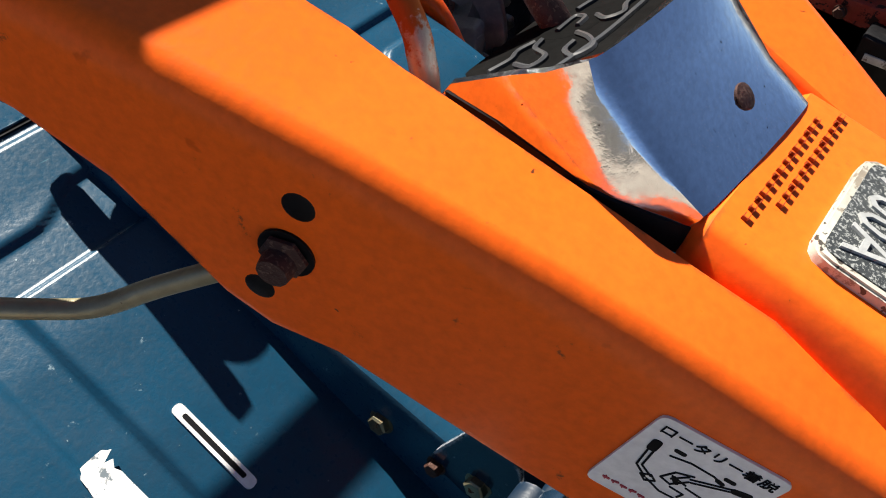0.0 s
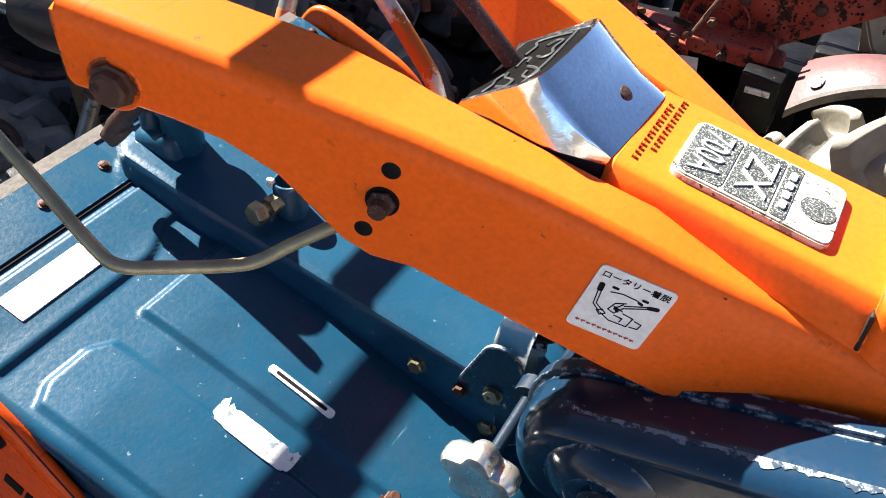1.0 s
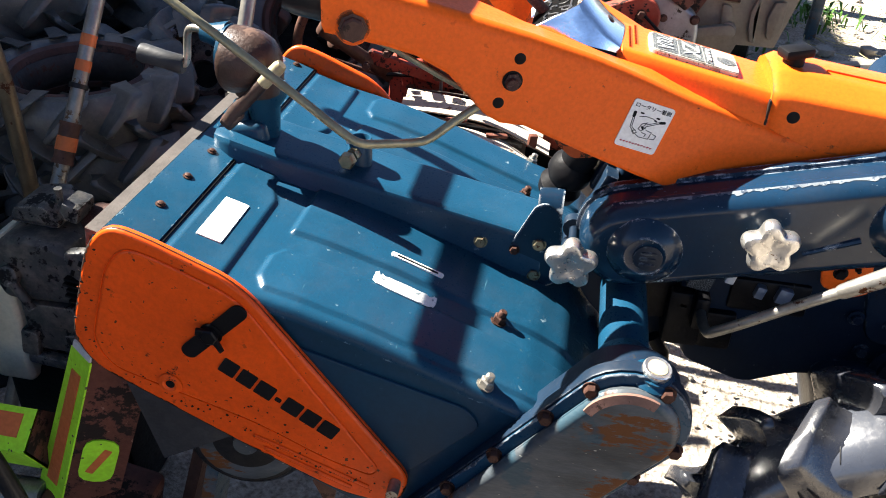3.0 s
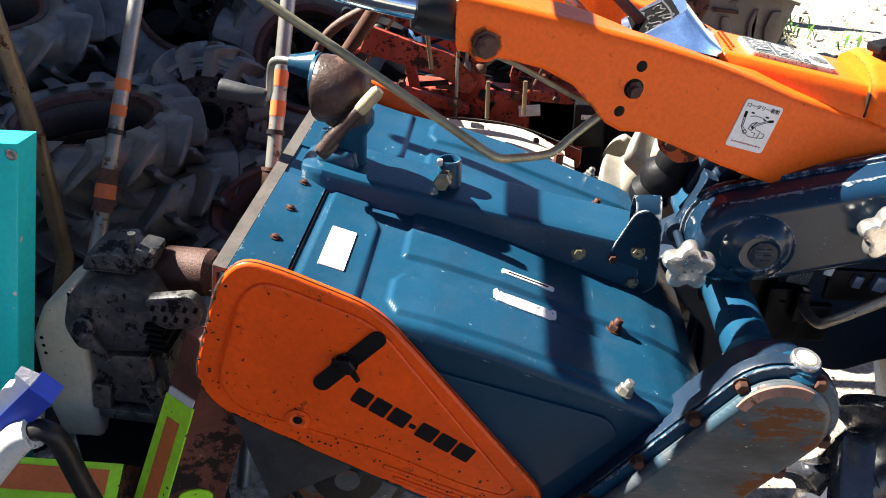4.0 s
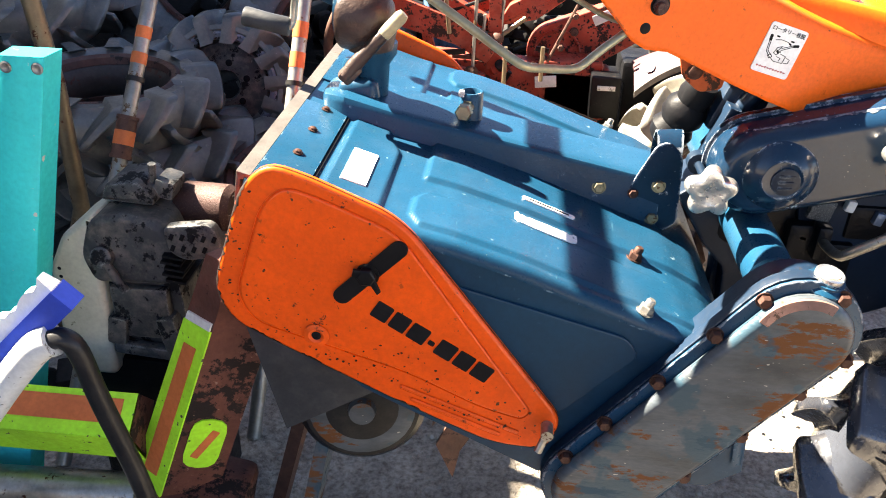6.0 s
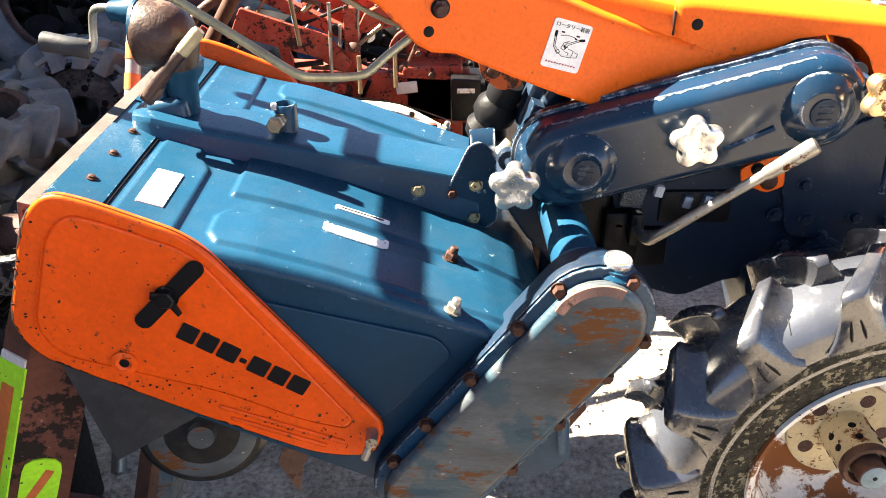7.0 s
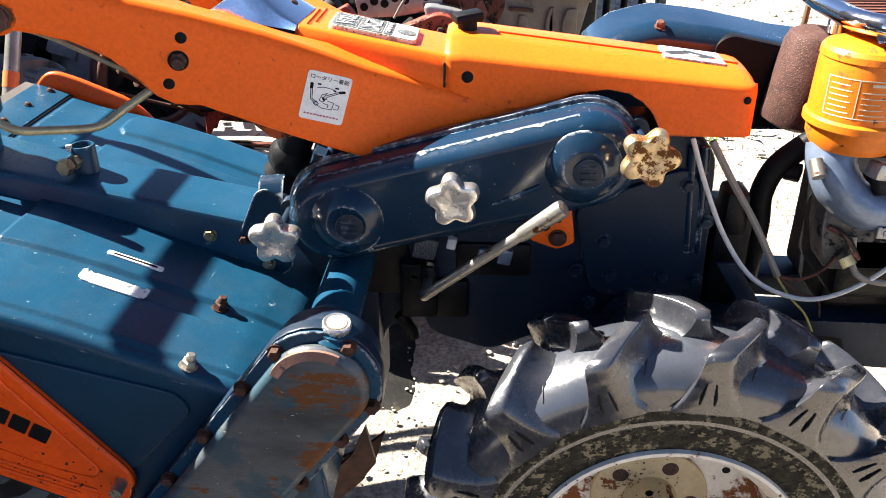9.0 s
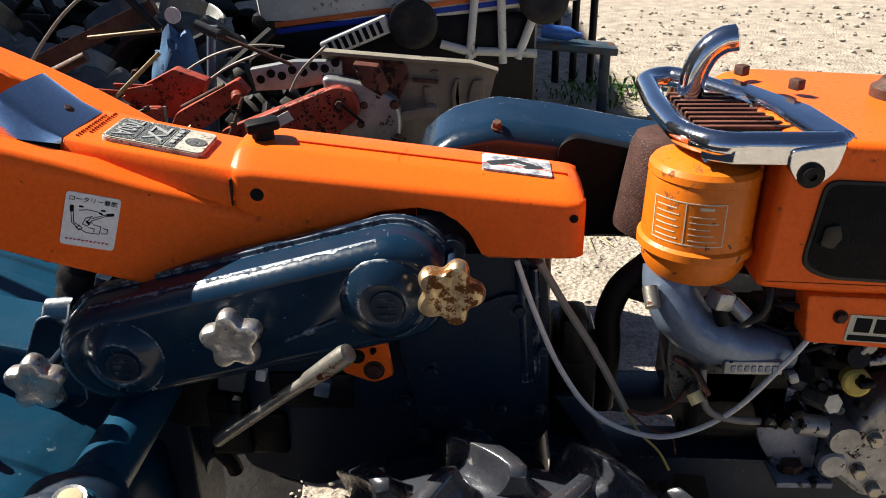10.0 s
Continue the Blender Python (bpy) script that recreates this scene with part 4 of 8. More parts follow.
def arm_y(x):
    k = (0.478 - x) / 0.014
    return -0.1965 + 0.305 * (0.478 - 0.014 * math.log1p(math.exp(min(k, 40.0))) - 0.048)


def star_knob(bm, c, rad=0.033, turn=0.0):
    """A five-lobed hand knob that faces -y."""
    prof = [(0.30, 0.016), (0.44, 0.013), (0.62, 0.010), (0.86, 0.010), (0.97, 0.006), (1.0, 0.0), (0.99, -0.006), (0.90, -0.011), (0.72, -0.0125), (0.5, -0.0115), (0.25, -0.0105), (0.02, -0.010)]
    n = 60
    rings = []
    for k, h in prof:
        ring = []
        for i in range(n):
            a = 2 * math.pi * i / n
            lobe = 1.0 - 0.29 * ((1 - math.cos(5 * a)) / 2) ** 1.35
            q = 1 + (lobe - 1) * min(1.0, k / 0.7)
            ring.append((c[0] + rad * k * q * math.cos(a + turn), c[1] + h, c[2] + rad * k * q * math.sin(a + turn)))
        rings.append(ring)
    skin(bm, rings)
    return bm


def tyre_bm(bm, c, way, R, rim, half, lugs, lug_h=0.032, phase=0.0, swirl=0.33, hand=1):
    """A farm tyre with chevron lugs round the axis way."""
    u, v, w = frame_of(way)
    o = Vector(c)

    def P(r, a, y):
        return o + w * y + r * (math.cos(a) * u + math.sin(a) * v)
    base = R - lug_h
    prof = [(rim - 0.004, -half * 0.62), (rim + 0.010, -half * 0.80), (rim + (base - rim) * 0.40, -half * 0.99), (rim + (base - rim) * 0.70, -half * 0.98), (base - 0.018, -half * 0.86), (base - 0.005, -half * 0.55), (base, 0)]
    prof = prof + [(r, -y) for r, y in prof[-2::-1]] + [(rim + 0.004, half * 0.5), (rim + 0.004, -half * 0.5)]
    seg = 72
    rings = [[P(r, 2 * math.pi * i / seg, y) for r, y in prof] for i in range(seg)]
    rings.append(rings[0])
    vs = [[bm.verts.new(p) for p in ring] for ring in rings[:-1]]
    k = len(prof)
    for i in range(seg):
        a, b = vs[i], vs[(i + 1) % seg]
        for j in range(k):
            bm.faces.new((a[j], a[(j + 1) % k], b[(j + 1) % k], b[j]))
    return bm


def add_lugs(tyre, mat, c, way, R, half, lugs, lug_h=0.032, phase=0.0, swirl=0.33, hand=1, flare=1.0, grooves=False):
    """The chevron lugs of a tyre, each a part of it."""
    u, v, w = frame_of(way)
    o = Vector(c)
    base = R - lug_h

    def P(r, a, y):
        return o + w * y + r * (math.cos(a) * u + math.sin(a) * v)
    for i in range(lugs):
        for s in (-1, 1):
            a0 = phase + 2 * math.pi * (i + (0.5 if s > 0 else 0.0)) / lugs
            rings = []
            for q in (-0.12, 0.0, 0.18, 0.38, 0.58, 0.76, 0.90, 1.0, 1.05, 1.07):
                y = s * half * min(q, 1.06)
                a = a0 + hand * swirl * max(q, 0) ** 1.15
                top = R - 0.014 * q * q
                bot = base - 0.006 - (0.050 * max(0, q - 0.55) / 0.5)
                wt, wb = 0.0100 + 0.007 * max(q, 0), flare * (0.036 + 0.014 * max(q, 0))
                if q < -0.05:
                    top, wt, wb = top - 0.006, 0.008, 0.030
                if q > 1.02:
                    top, wt = top - (0.004 if q < 1.06 else 0.012), wt - 0.002
                side = [(0.0, wb), (0.10, wb * 0.70 + wt * 0.30), (0.26, wb * 0.42 + wt * 0.58), (0.52, wb * 0.16 + wt * 0.88), (0.84, wt * 1.02), (0.95, wt * 0.95), (1.0, wt * 0.80)]
                ring = [P(bot + (top - bot) * f, a - w_ / R, y) for f, w_ in side] + [P(bot + (top - bot) * f, a + w_ / R, y) for f, w_ in side[::-1]]
                rings.append(ring)
            b = NB()
            skin(b, rings)
            lug = part("tread_lug", b, mat, tyre, sharp=62)
            if not grooves:
                continue
            for k in (-0.035, 0.03):
                b = NB()
                tube(b, [P(0.2500, a + k, s * half * 1.066), P(0.2600, a + 0.9 * k, s * half * 1.072), P(0.2770, a + 0.6 * k, s * half * 1.068)], [0.0012, 0.0020, 0.0010], 6)
                part("moulded_groove", b, M["black"], lug)


def build_wheel(tractor, y, s):
    c = Vector((0.777, y, 0.328))
    b = NB()
    tyre_bm(b, c, (0, -1, 0), 0.328, 0.168, 0.066, 15, 0.031, radians(87) if s < 0 else 0.3, 0.18, 1)
    tyre = part("tyre", b, M["carcass"], tractor, "worn black chevron-lug tyre", sharp=60)
    add_lugs(tyre, M["tyre"], c, (0, -1, 0), 0.328, 0.066, 15, 0.031, radians(87) if s < 0 else 0.3, 0.18, 1, 1.0, True)
    for k in range(15):
        for side in (-1, 1):
            a0 = radians(86 + 24 * (k + 0.40 + (0.5 if side > 0 else 0))) if s < 0 else 0.3 + 2 * math.pi * (k + 0.3) / 15
            b = NB()
            pts = []
            for i in range(7):
                q = 0.15 + 0.8 * i / 6
                rr = lerp([(0.0, 0.2985), (0.55, 0.2935), (0.86, 0.2805), (0.98, 0.248)], q) - 0.0004
                a = a0 + 0.10 * q
                pts.append((c.x + rr * math.cos(a), c.y + side * 0.066 * q, c.z + rr * math.sin(a)))
            tube(b, pts, 0.0006, 5)
            part("mould_line", b, M["rubber"], tyre)
    b = NB()
    lathe(b, [(0.166, 0.046), (0.172, 0.050), (0.215, 0.0585), (0.232, 0.0625), (0.236, 0.0655), (0.228, 0.0660), (0.213, 0.0640), (0.172, 0.0545), (0.166, 0.0500)], c, (0, s, 0), 72, False)
    part("muddy_sidewall", b, M["tyre_wall"], tyre)
    b = NB()
    lathe(b, [(0.150, -0.052), (0.164, -0.056), (0.170, -0.050), (0.164, -0.040), (0.150, -0.030), (0.146, 0.0), (0.150, 0.034), (0.164, 0.045), (0.171, 0.054), (0.170, 0.060), (0.165, 0.060), (0.160, 0.050), (0.147, 0.036), (0.142, 0.018), (0.140, -0.020), (0.132, -0.044), (0.115, -0.056), (0.098, -0.058), (0.090, -0.054), (0.03, -0.052), (0.03, -0.062), (0.12, -0.068), (0.146, -0.048)], c, (0, s, 0), 64, False)
    rim = part("rim", b, M["rim"], tractor, "cream painted deep rim with rust patches")
    b = NB()
    disc(b, c + Vector((0.100, s * -0.0585, 0.040)), (0, s, 0), 0.0055, 0.003)
    part("rim_hole", b, M["black"], rim)
    b = NB()
    lathe(b, [(0.078, -0.054), (0.078, -0.046), (0.074, -0.043), (0.036, -0.043), (0.0345, -0.030), (0.0330, 0.018), (0.0335, 0.020), (0.0335, 0.030), (0.0320, 0.032), (0.027, 0.032), (0.026, 0.010), (0.0005, 0.010)], c, (0, s, 0), 36)
    hub = part("hub", b, M["hub"], tractor, "rusted cream wheel hub with long sleeve")
    for k in range(5):
        a = radians(72 * k + 66)
        b = NB()
        disc(b, c + Vector((0.056 * math.cos(a), s * -0.0432, 0.056 * math.sin(a))), (0, s, 0), 0.0108, 0.0012)
        part("hub_hole", b, M["muffler"], hub)
    for k in range(8):
        a = radians(55 * (k // 2) + 48)
        w_ = Vector((math.cos(a), 0, math.sin(a)))
        b = NB()
        disc(b, c + w_ * 0.0336 + Vector((0, s * (-0.016 + 0.022 * (k % 2)), 0)), w_, 0.0052, 0.0012, 12)
        part("sleeve_hole", b, M["black"], hub)
    b = NB()
    lathe(b, [(0.0338, 0.020), (0.0344, 0.022), (0.0344, 0.029), (0.0322, 0.0326), (0.0265, 0.0326), (0.0258, 0.015)], c, (0, s, 0), 30, False)
    part("sleeve_end", b, M["rust"], hub, "rusted end of the hub sleeve")
    b = NB()
    lathe(b, [(0.020, 0.0), (0.020, 0.050), (0.0185, 0.0515)], c, (0, s, 0), 26, False)
    stub = part("axle_stub", b, M["rust"], hub)
    b = NB()
    lathe(b, [(0.0185, 0.0514), (0.0172, 0.0522), (0.0005, 0.0522)], c, (0, s, 0), 26)
    part("axle_face", b, M["pale_paint"], stub, "worn blue-grey axle end")
    b = NB()
    disc(b, c + Vector((0, s * 0.0522, 0)), (0, s, 0), 0.0032, 0.0008, 12)
    part("axle_centre", b, M["black"], stub)
    b = NB()
    tube(b, [c + Vector((0, -s * 0.04, 0)), Vector((0.777, 0, 0.328))], 0.034, 20)
    part("axle", b, M["rust"], tractor)


def build_arm(tractor, s):
    xs = [0.018, 0.02, 0.03, 0.055, 0.08, 0.095, 0.11, 0.125, 0.143, 0.155, 0.165, 0.174, 0.182, 0.19, 0.20, 0.212, 0.227, 0.26, 0.298, 0.33, 0.36, 0.385, 0.41, 0.43, 0.445, 0.455, 0.465, 0.475, 0.485, 0.495, 0.51, 0.53, 0.68]
    rings = []
    for x in xs:
        ys, zt, zb = arm_y(x), lerp(ARM_TOP, x), lerp(ARM_LOW, x)
        w = lerp([(0, 0.058), (0.10, 0.060), (0.19, 0.063), (0.25, 0.056), (0.30, 0.050), (0.36, 0.040), (0.40, 0.028), (0.462, 0.010), (0.52, 0.010)], x)
        k = 0.0 if x > 0.0195 else 0.004
        dip = lerp([(0.15, 0.0), (0.21, 0.008), (0.31, 0.008), (0.36, 0.0)], x)
        sec = [(ys + 0.002 + k, zb + k), (ys, zb + 0.003 + k), (ys, zb + 0.006 + k), (ys, zt - 0.016), (ys, zt - 0.012), (ys + 0.0012, zt - 0.006), (ys + 0.0045, zt - 0.0015 - k), (ys + 0.009, zt + 0.001 - k), (ys + 0.0125, zt + 0.0012 - k), (ys + w, zt + 0.003 - k - dip), (ys + w + 0.003, zt - 0.001 - dip), (ys + w + 0.003, zb + 0.002)]
        rings.append([(x, s * -1 * y, z) for y, z in sec] if s > 0 else [(x, y, z) for y, z in sec])
    b = NB()
    skin(b, rings)
    return part("handle_arm", b, M["orange"], tractor, "orange box-section handle arm", sharp=40)


def build_tractor():
    t = thing("walking_tractor", (0.777, 0.0, 0.0), "orange and navy walking tractor on chevron tyres", "walking tractor")
    near, farm = build_arm(t, -1), build_arm(t, 1)
    n_arm = Vector((0.2917, -0.9565, 0)).normalized()

    def on_arm(x, z, lift=0.0):
        return Vector((x, arm_y(x), z)) + n_arm * lift
    # arm fittings
    b = NB()
    lathe(b, [(0.0185, 0.0), (0.0185, 0.0006), (0.0172, 0.0012), (0.0160, 0.0006)], on_arm(0.048, 0.967, -0.0005), n_arm, 30)
    part("pivot_recess", b, M["orange"], near)
    b = NB()
    lathe(b, [(0.0150, 0.001), (0.0150, 0.003), (0.0122, 0.0035), (0.0122, 0.009), (0.010, 0.011)], on_arm(0.048, 0.967), n_arm, 8)
    part("pivot_bolt", b, M["rust"], near, "brown handle pivot bolt")
    for x, z, rr in ((0.216, 0.9345, 0.0064), (0.197, 0.885, 0.0064)):
        b = NB()
        disc(b, on_arm(x, z, -0.001), n_arm, rr, 0.0014)
        part("bolt_hole", b, M["black"], near)
    b = NB()
    lathe(b, [(0.0112, 0), (0.0112, 0.001)], on_arm(0.210, 0.910), n_arm, 24)
    part("hole_rim", b, M["black"], near)
    b = NB()
    hexhead(b, on_arm(0.210, 0.910, 0.0002), n_arm, 0.0096, 0.004, False)
    tube(b, [on_arm(0.209, 0.908, 0.003), on_arm(0.209, 0.908, 0.010)], [0.0072, 0.0062], 12)
    part("pin_head", b, M["muffler"], near, "dark rusted pin end")
    # instruction sticker
    al = Vector((0.044, 0.0134, -0.0145))
    up = Vector(on_arm(0.3675, 0.8785, 0.0)) - Vector(on_arm(0.3495, 0.8225, 0.0))
    m = face_matrix(on_arm(0.3600, 0.8550, 0.0007), al, up) @ Matrix.Diagonal((1.07, 0.99, 1.0, 1.0))
    b = NB()
    decal(b, m, 0.0485, 0.0585, 0.004, 0.0005)
    stk = part("instruction_sticker", b, M["white"], near, "white instruction sticker with a lever diagram")
    part("sticker_heading", text_bm("ロータリー着脱", 0.0062, m @ Matrix.Translation((0.0, 0.0225, 0.0008)), 0.0002), M["ink"], stk)

    def stroke(p, q, w, mat="ink", name="diagram_line"):
        p, q = Vector(p), Vector(q)
        d = (q - p)
        b = NB()
        mm = m @ Matrix.Translation(((p.x + q.x) / 2, (p.y + q.y) / 2, 0.0003)) @ Matrix.Rotation(math.atan2(d.y, d.x), 4, "Z")
        decal(b, mm, d.length + w, w, w * 0.45, 0.0006)
        part(name, b, M[mat], stk)
    for p, q, w in (((-0.0178, 0.0135), (-0.0174, 0.0095), 0.0036), ((0.0185, 0.0112), (0.0145, 0.0100), 0.0032)):
        stroke(p, q, w, "ink", "diagram_knob")
    for p, q in (((-0.0180, 0.008), (-0.0160, -0.004)), ((-0.0160, 0.008), (-0.0144, -0.003)), ((-0.0160, -0.004), (-0.0100, -0.009)), ((-0.0144, -0.003), (-0.0088, -0.007)),
                 ((0.0135, 0.0106), (0.0010, 0.0035)), ((0.0140, 0.0090), (0.0022, 0.0018)), ((-0.0110, 0.0105), (-0.0040, 0.0125)), ((-0.0040, 0.0125), (0.0050, 0.0120)), ((0.0050, 0.0120), (0.0085, 0.0105)),
                 ((-0.0045, 0.0030), (0.0010, 0.0060)), ((-0.0045, 0.0030), (-0.0065, -0.0040)), ((-0.0065, -0.0040), (-0.0020, -0.0055)), ((-0.0020, -0.0055), (0.0015, 0.0015)), ((-0.0040, 0.0000), (0.0020, -0.0015)),
                 ((-0.0035, -0.0020), (0.0000, 0.0045)), ((0.0030, -0.0030), (0.0100, -0.0040)), ((0.0100, -0.0040), (0.0092, -0.0125)), ((0.0092, -0.0125), (-0.0020, -0.0130)), ((-0.0020, -0.0130), (-0.0090, -0.0095)),
                 ((0.0120, -0.0055), (0.0165, -0.0062)), ((0.0165, -0.0062), (0.0160, -0.0110)), ((0.0160, -0.0110), (0.0110, -0.0118)), ((-0.0010, -0.0070), (0.0045, -0.0075)), ((0.0045, -0.0075), (0.0040, -0.0110)),
                 ((-0.0120, -0.0085), (-0.0090, -0.0060)), ((-0.0090, -0.0060), (-0.0062, -0.0085)), ((-0.0062, -0.0085), (-0.0090, -0.0112)), ((-0.0090, -0.0112), (-0.0120, -0.0085))):
        stroke(p, q, 0.0007)
    for p, q in (((-0.0110, 0.0150), (-0.0085, 0.0150)), ((0.0085, 0.0140), (0.0110, 0.0140)), ((-0.0030, -0.0005), (-0.0010, -0.0030)), ((0.0072, 0.0108), (0.0090, 0.0102))):
        stroke(p, q, 0.0019)
    for k in range(11):
        stroke((-0.0195 + 0.0036 * k, -0.0222), (-0.0177 + 0.0036 * k, -0.0222 + 0.0006 * (k % 2)), 0.0011, "red_ink", "sticker_note_bar")
        stroke((-0.0190 + 0.0036 * k, -0.0212 - 0.0006 * (k % 3)), (-0.0188 + 0.0036 * k, -0.0232), 0.0006, "red_ink", "sticker_note_bar")
    # centre cover between the arms, with the nameplate
    rings = []
    for x, zt, w in ((0.318, 0.9235, 0.050), (0.325, 0.9275, 0.054), (0.36, 0.9205, 0.054), (0.42, 0.9085, 0.053), (0.499, 0.893, 0.052)):
        sec = [(-0.058, zt - 0.060), (-0.0640, zt - 0.028), (-w - 0.003, zt - 0.010), (-w, zt - 0.003), (-w + 0.005, zt), (w - 0.005, zt), (w, zt - 0.003), (w + 0.003, zt - 0.010), (0.0640, zt - 0.028), (0.058, zt - 0.060)]
        rings.append([(x, y, z) for y, z in sec])
    b = NB()
    skin(b, rings)
    cc = part("centre_cover", b, M["orange"], t, "orange centre cover carrying the nameplate")
    slope = Vector((1, 0, -0.197)).normalized()
    m = face_matrix((0.4085, -0.006, 0.9125), slope, (0, 1, 0))
    b = NB()
    decal(b, m, 0.1070, 0.0665, 0.009, 0.0026)
    decal(b, m, 0.1050, 0.0645, 0.008, 0.0038)
    np_ = part("nameplate", b, M["plate_rim"], cc, "chipped white-edged nameplate with dark fields")
    for dx, w in ((-0.0350, 0.030), (-0.004, 0.029), (0.0175, 0.010)):
        b = NB()
        decal(b, m @ Matrix.Translation((0, 0, 0.0038)), w, 0.060, 0.0055 if dx < -0.03 else 0.002, 0.0006, dx)
        part("plate_field", b, M["plate"], np_)
    turn = Matrix.Rotation(radians(-90), 4, "Z")
    part("plate_letters", text_bm("700A", 0.0290, m @ Matrix.Translation((-0.0365, 0.0, 0.0050)) @ turn, 0.0006, 0.80), M["plate_letter"], np_)
    part("plate_letters", text_bm("ZX", 0.0300, m @ Matrix.Translation((-0.0045, 0.0, 0.0050)) @ turn, 0.0006, 1.10), M["plate_letter"], np_)
    for dx, dy, w, h in ((0.0175, 0.016, 0.005, 0.009), (0.0175, 0.005, 0.005, 0.008), (0.0175, -0.006, 0.005, 0.008), (0.0175, -0.017, 0.005, 0.009)):
        b = NB()
        decal(b, m @ Matrix.Translation((0, 0, 0.0046)), w, h, 0.002, 0.0012, dx, dy)
        part("plate_bar", b, M["plate_letter"], np_)
    b = NB()
    lathe(b, [(0.0115, 0), (0.0115, 0.0008)], m @ Vector((0.039, -0.004, 0.0038)), m.to_3x3() @ Vector((0, 0, 1)), 26)
    part("plate_roundel", b, M["plate"], np_)
    for col, (x0, z0, n0, n1) in enumerate(((0.3335, 0.9268, 0, 14), (0.3405, 0.9254, 3, 16))):
        for k in range(n0, n1):
            b = NB()
            y0 = -0.040 + 0.0056 * k
            for dx, dy, w, h in ((0.0010, 0.0, 0.0004, 0.0032), (-0.0009, 0.0004, 0.0004, 0.0024), (0.0, 0.0010 * (k % 3 - 1), 0.0028, 0.0005)):
                decal(b, face_matrix((x0, y0, z0), slope, (0, 1, 0)), w, h, 0.0002, 0.0008, dx, dy)
            part("caution_print", b, M["caution"], cc)
    # lever console: chromed shroud, shift gate, levers
    rim_near = [(0.219, -0.0650, 0.9425), (0.243, -0.0635, 0.9570), (0.256, -0.0630, 0.9640), (0.2695, -0.0600, 0.9735), (0.286, -0.0580, 0.9570), (0.304, -0.0540, 0.9395), (0.3215, -0.0500, 0.9265)]
    low_near = [(0.217, -0.0670, 0.9380), (0.241, -0.0678, 0.9365), (0.2850, -0.0685, 0.9285), (0.293, -0.0655, 0.9262), (0.301, -0.0612, 0.9237), (0.310, -0.0565, 0.9210), (0.3185, -0.0505, 0.9180)]
    rim_far = [(0.212, 0.036, 0.9385), (0.252, 0.039, 0.962), (0.2655, 0.0412, 0.9702), (0.2685, 0.0415, 0.9715), (0.286, 0.042, 0.957), (0.305, 0.042, 0.9405), (0.3265, 0.0415, 0.9275)]
    rings = []

    def con_ring(a, c, k, lift=0.0, sink=0.0):
        top = [Vector(p).lerp(Vector(q), k) for p, q in zip(a, c)]
        bow = (1.0, 1.0, 1.0, 1.0, 0.75, 0.5, 0.25)
        top = [p + Vector((1.3 * lift * bow[i] * (i > 2), 0, lift * bow[i] - sink * (i < 3))) for i, p in enumerate(top)]
        y0 = top[-1].y
        return top + [Vector((0.3150, y0, 0.9120)), Vector((0.260, (y0 + top[0].y) / 2, 0.9130)), Vector((0.207, top[0].y, 0.922))]
    rings.append(con_ring(low_near, rim_near, 0.0))
    rings.append(con_ring(low_near, rim_near, 0.35, 0.0006))
    rings.append(con_ring(low_near, rim_near, 0.75, 0.0006))
    rings.append(con_ring(low_near, rim_near, 1.0, 0.0))
    for k, lift in ((0.02, 0.0012), (0.05, 0.0022), (0.09, 0.0030), (0.16, 0.0038), (0.3, 0.0048), (0.5, 0.0054), (0.7, 0.0050), (0.85, 0.0038), (0.95, 0.0022), (1.0, 0.0)):
        rings.append(con_ring(rim_near, rim_far, k, lift, 0.013 if 0.08 < k < 0.9 else 0.007 if 0.04 < k < 0.97 else 0.0))
    rings.append([p + Vector((-0.002, 0.003, -0.012 if i < 7 else 0)) for i, p in enumerate(rings[-1])])
    b = NB()
    skin(b, rings)
    con = part("console_shroud", b, M["chrome"], t, "chromed lever console shroud", sharp=23)
    # Black strip added to draw the shaded gap under the shroud.
    b = NB()
    skin(b, [[Vector(p) + Vector((0.001, -0.0005, 0.002)), Vector(p) + Vector((0.004, -0.0015, -0.010)), Vector(p) + Vector((0.004, 0.012, -0.010)), Vector(p) + Vector((0.001, 0.012, 0.002))] for p in low_near])
    part("console_gasket", b, M["black"], con, "black strip standing for the shaded gap below the shroud")
    b = NB()
    gm = face_matrix((0.2440, -0.012, 0.9538), (0, 1, 0), Vector((-1, 0, -0.53)))
    decal(b, gm, 0.094, 0.056, 0.006, 0.0016)
    gate = part("shift_gate", b, M["gate_black"], con, "black plastic shift gate plate")
    # raised worn edges round the gate's slots
    for line in (((-0.040, 0.006), (-0.043, -0.003), (-0.034, -0.004), (-0.026, 0.006), (-0.018, 0.008)),
                 ((-0.022, -0.009), (-0.030, -0.010), (-0.036, -0.018), (-0.028, -0.021), (-0.019, -0.014), (-0.013, -0.005)),
                 ((0.004, -0.004), (-0.001, -0.011), (0.004, -0.016), (0.014, -0.012), (0.026, -0.014), (0.030, -0.008), (0.022, -0.003)),
                 ((-0.010, 0.006), (0.004, 0.006), (0.002, 0.000), (-0.006, -0.001)),
                 ((-0.046, 0.014), (-0.036, 0.011), (-0.028, 0.013), (-0.020, 0.010)),
                 ((0.012, 0.010), (0.026, 0.008), (0.036, 0.012), (0.040, 0.002), (0.040, -0.016)),
                 ((-0.046, -0.016), (-0.020, -0.0195), (0.010, -0.0195), (0.042, -0.018))):
        b = NB()
        tube(b, soft([gm @ Vector((x, y, 0.0022)) for x, y in line], 4), 0.0013, 6)
        part("gate_rib", b, M["grip"], gate, "worn dark slot edge")
    b = NB()
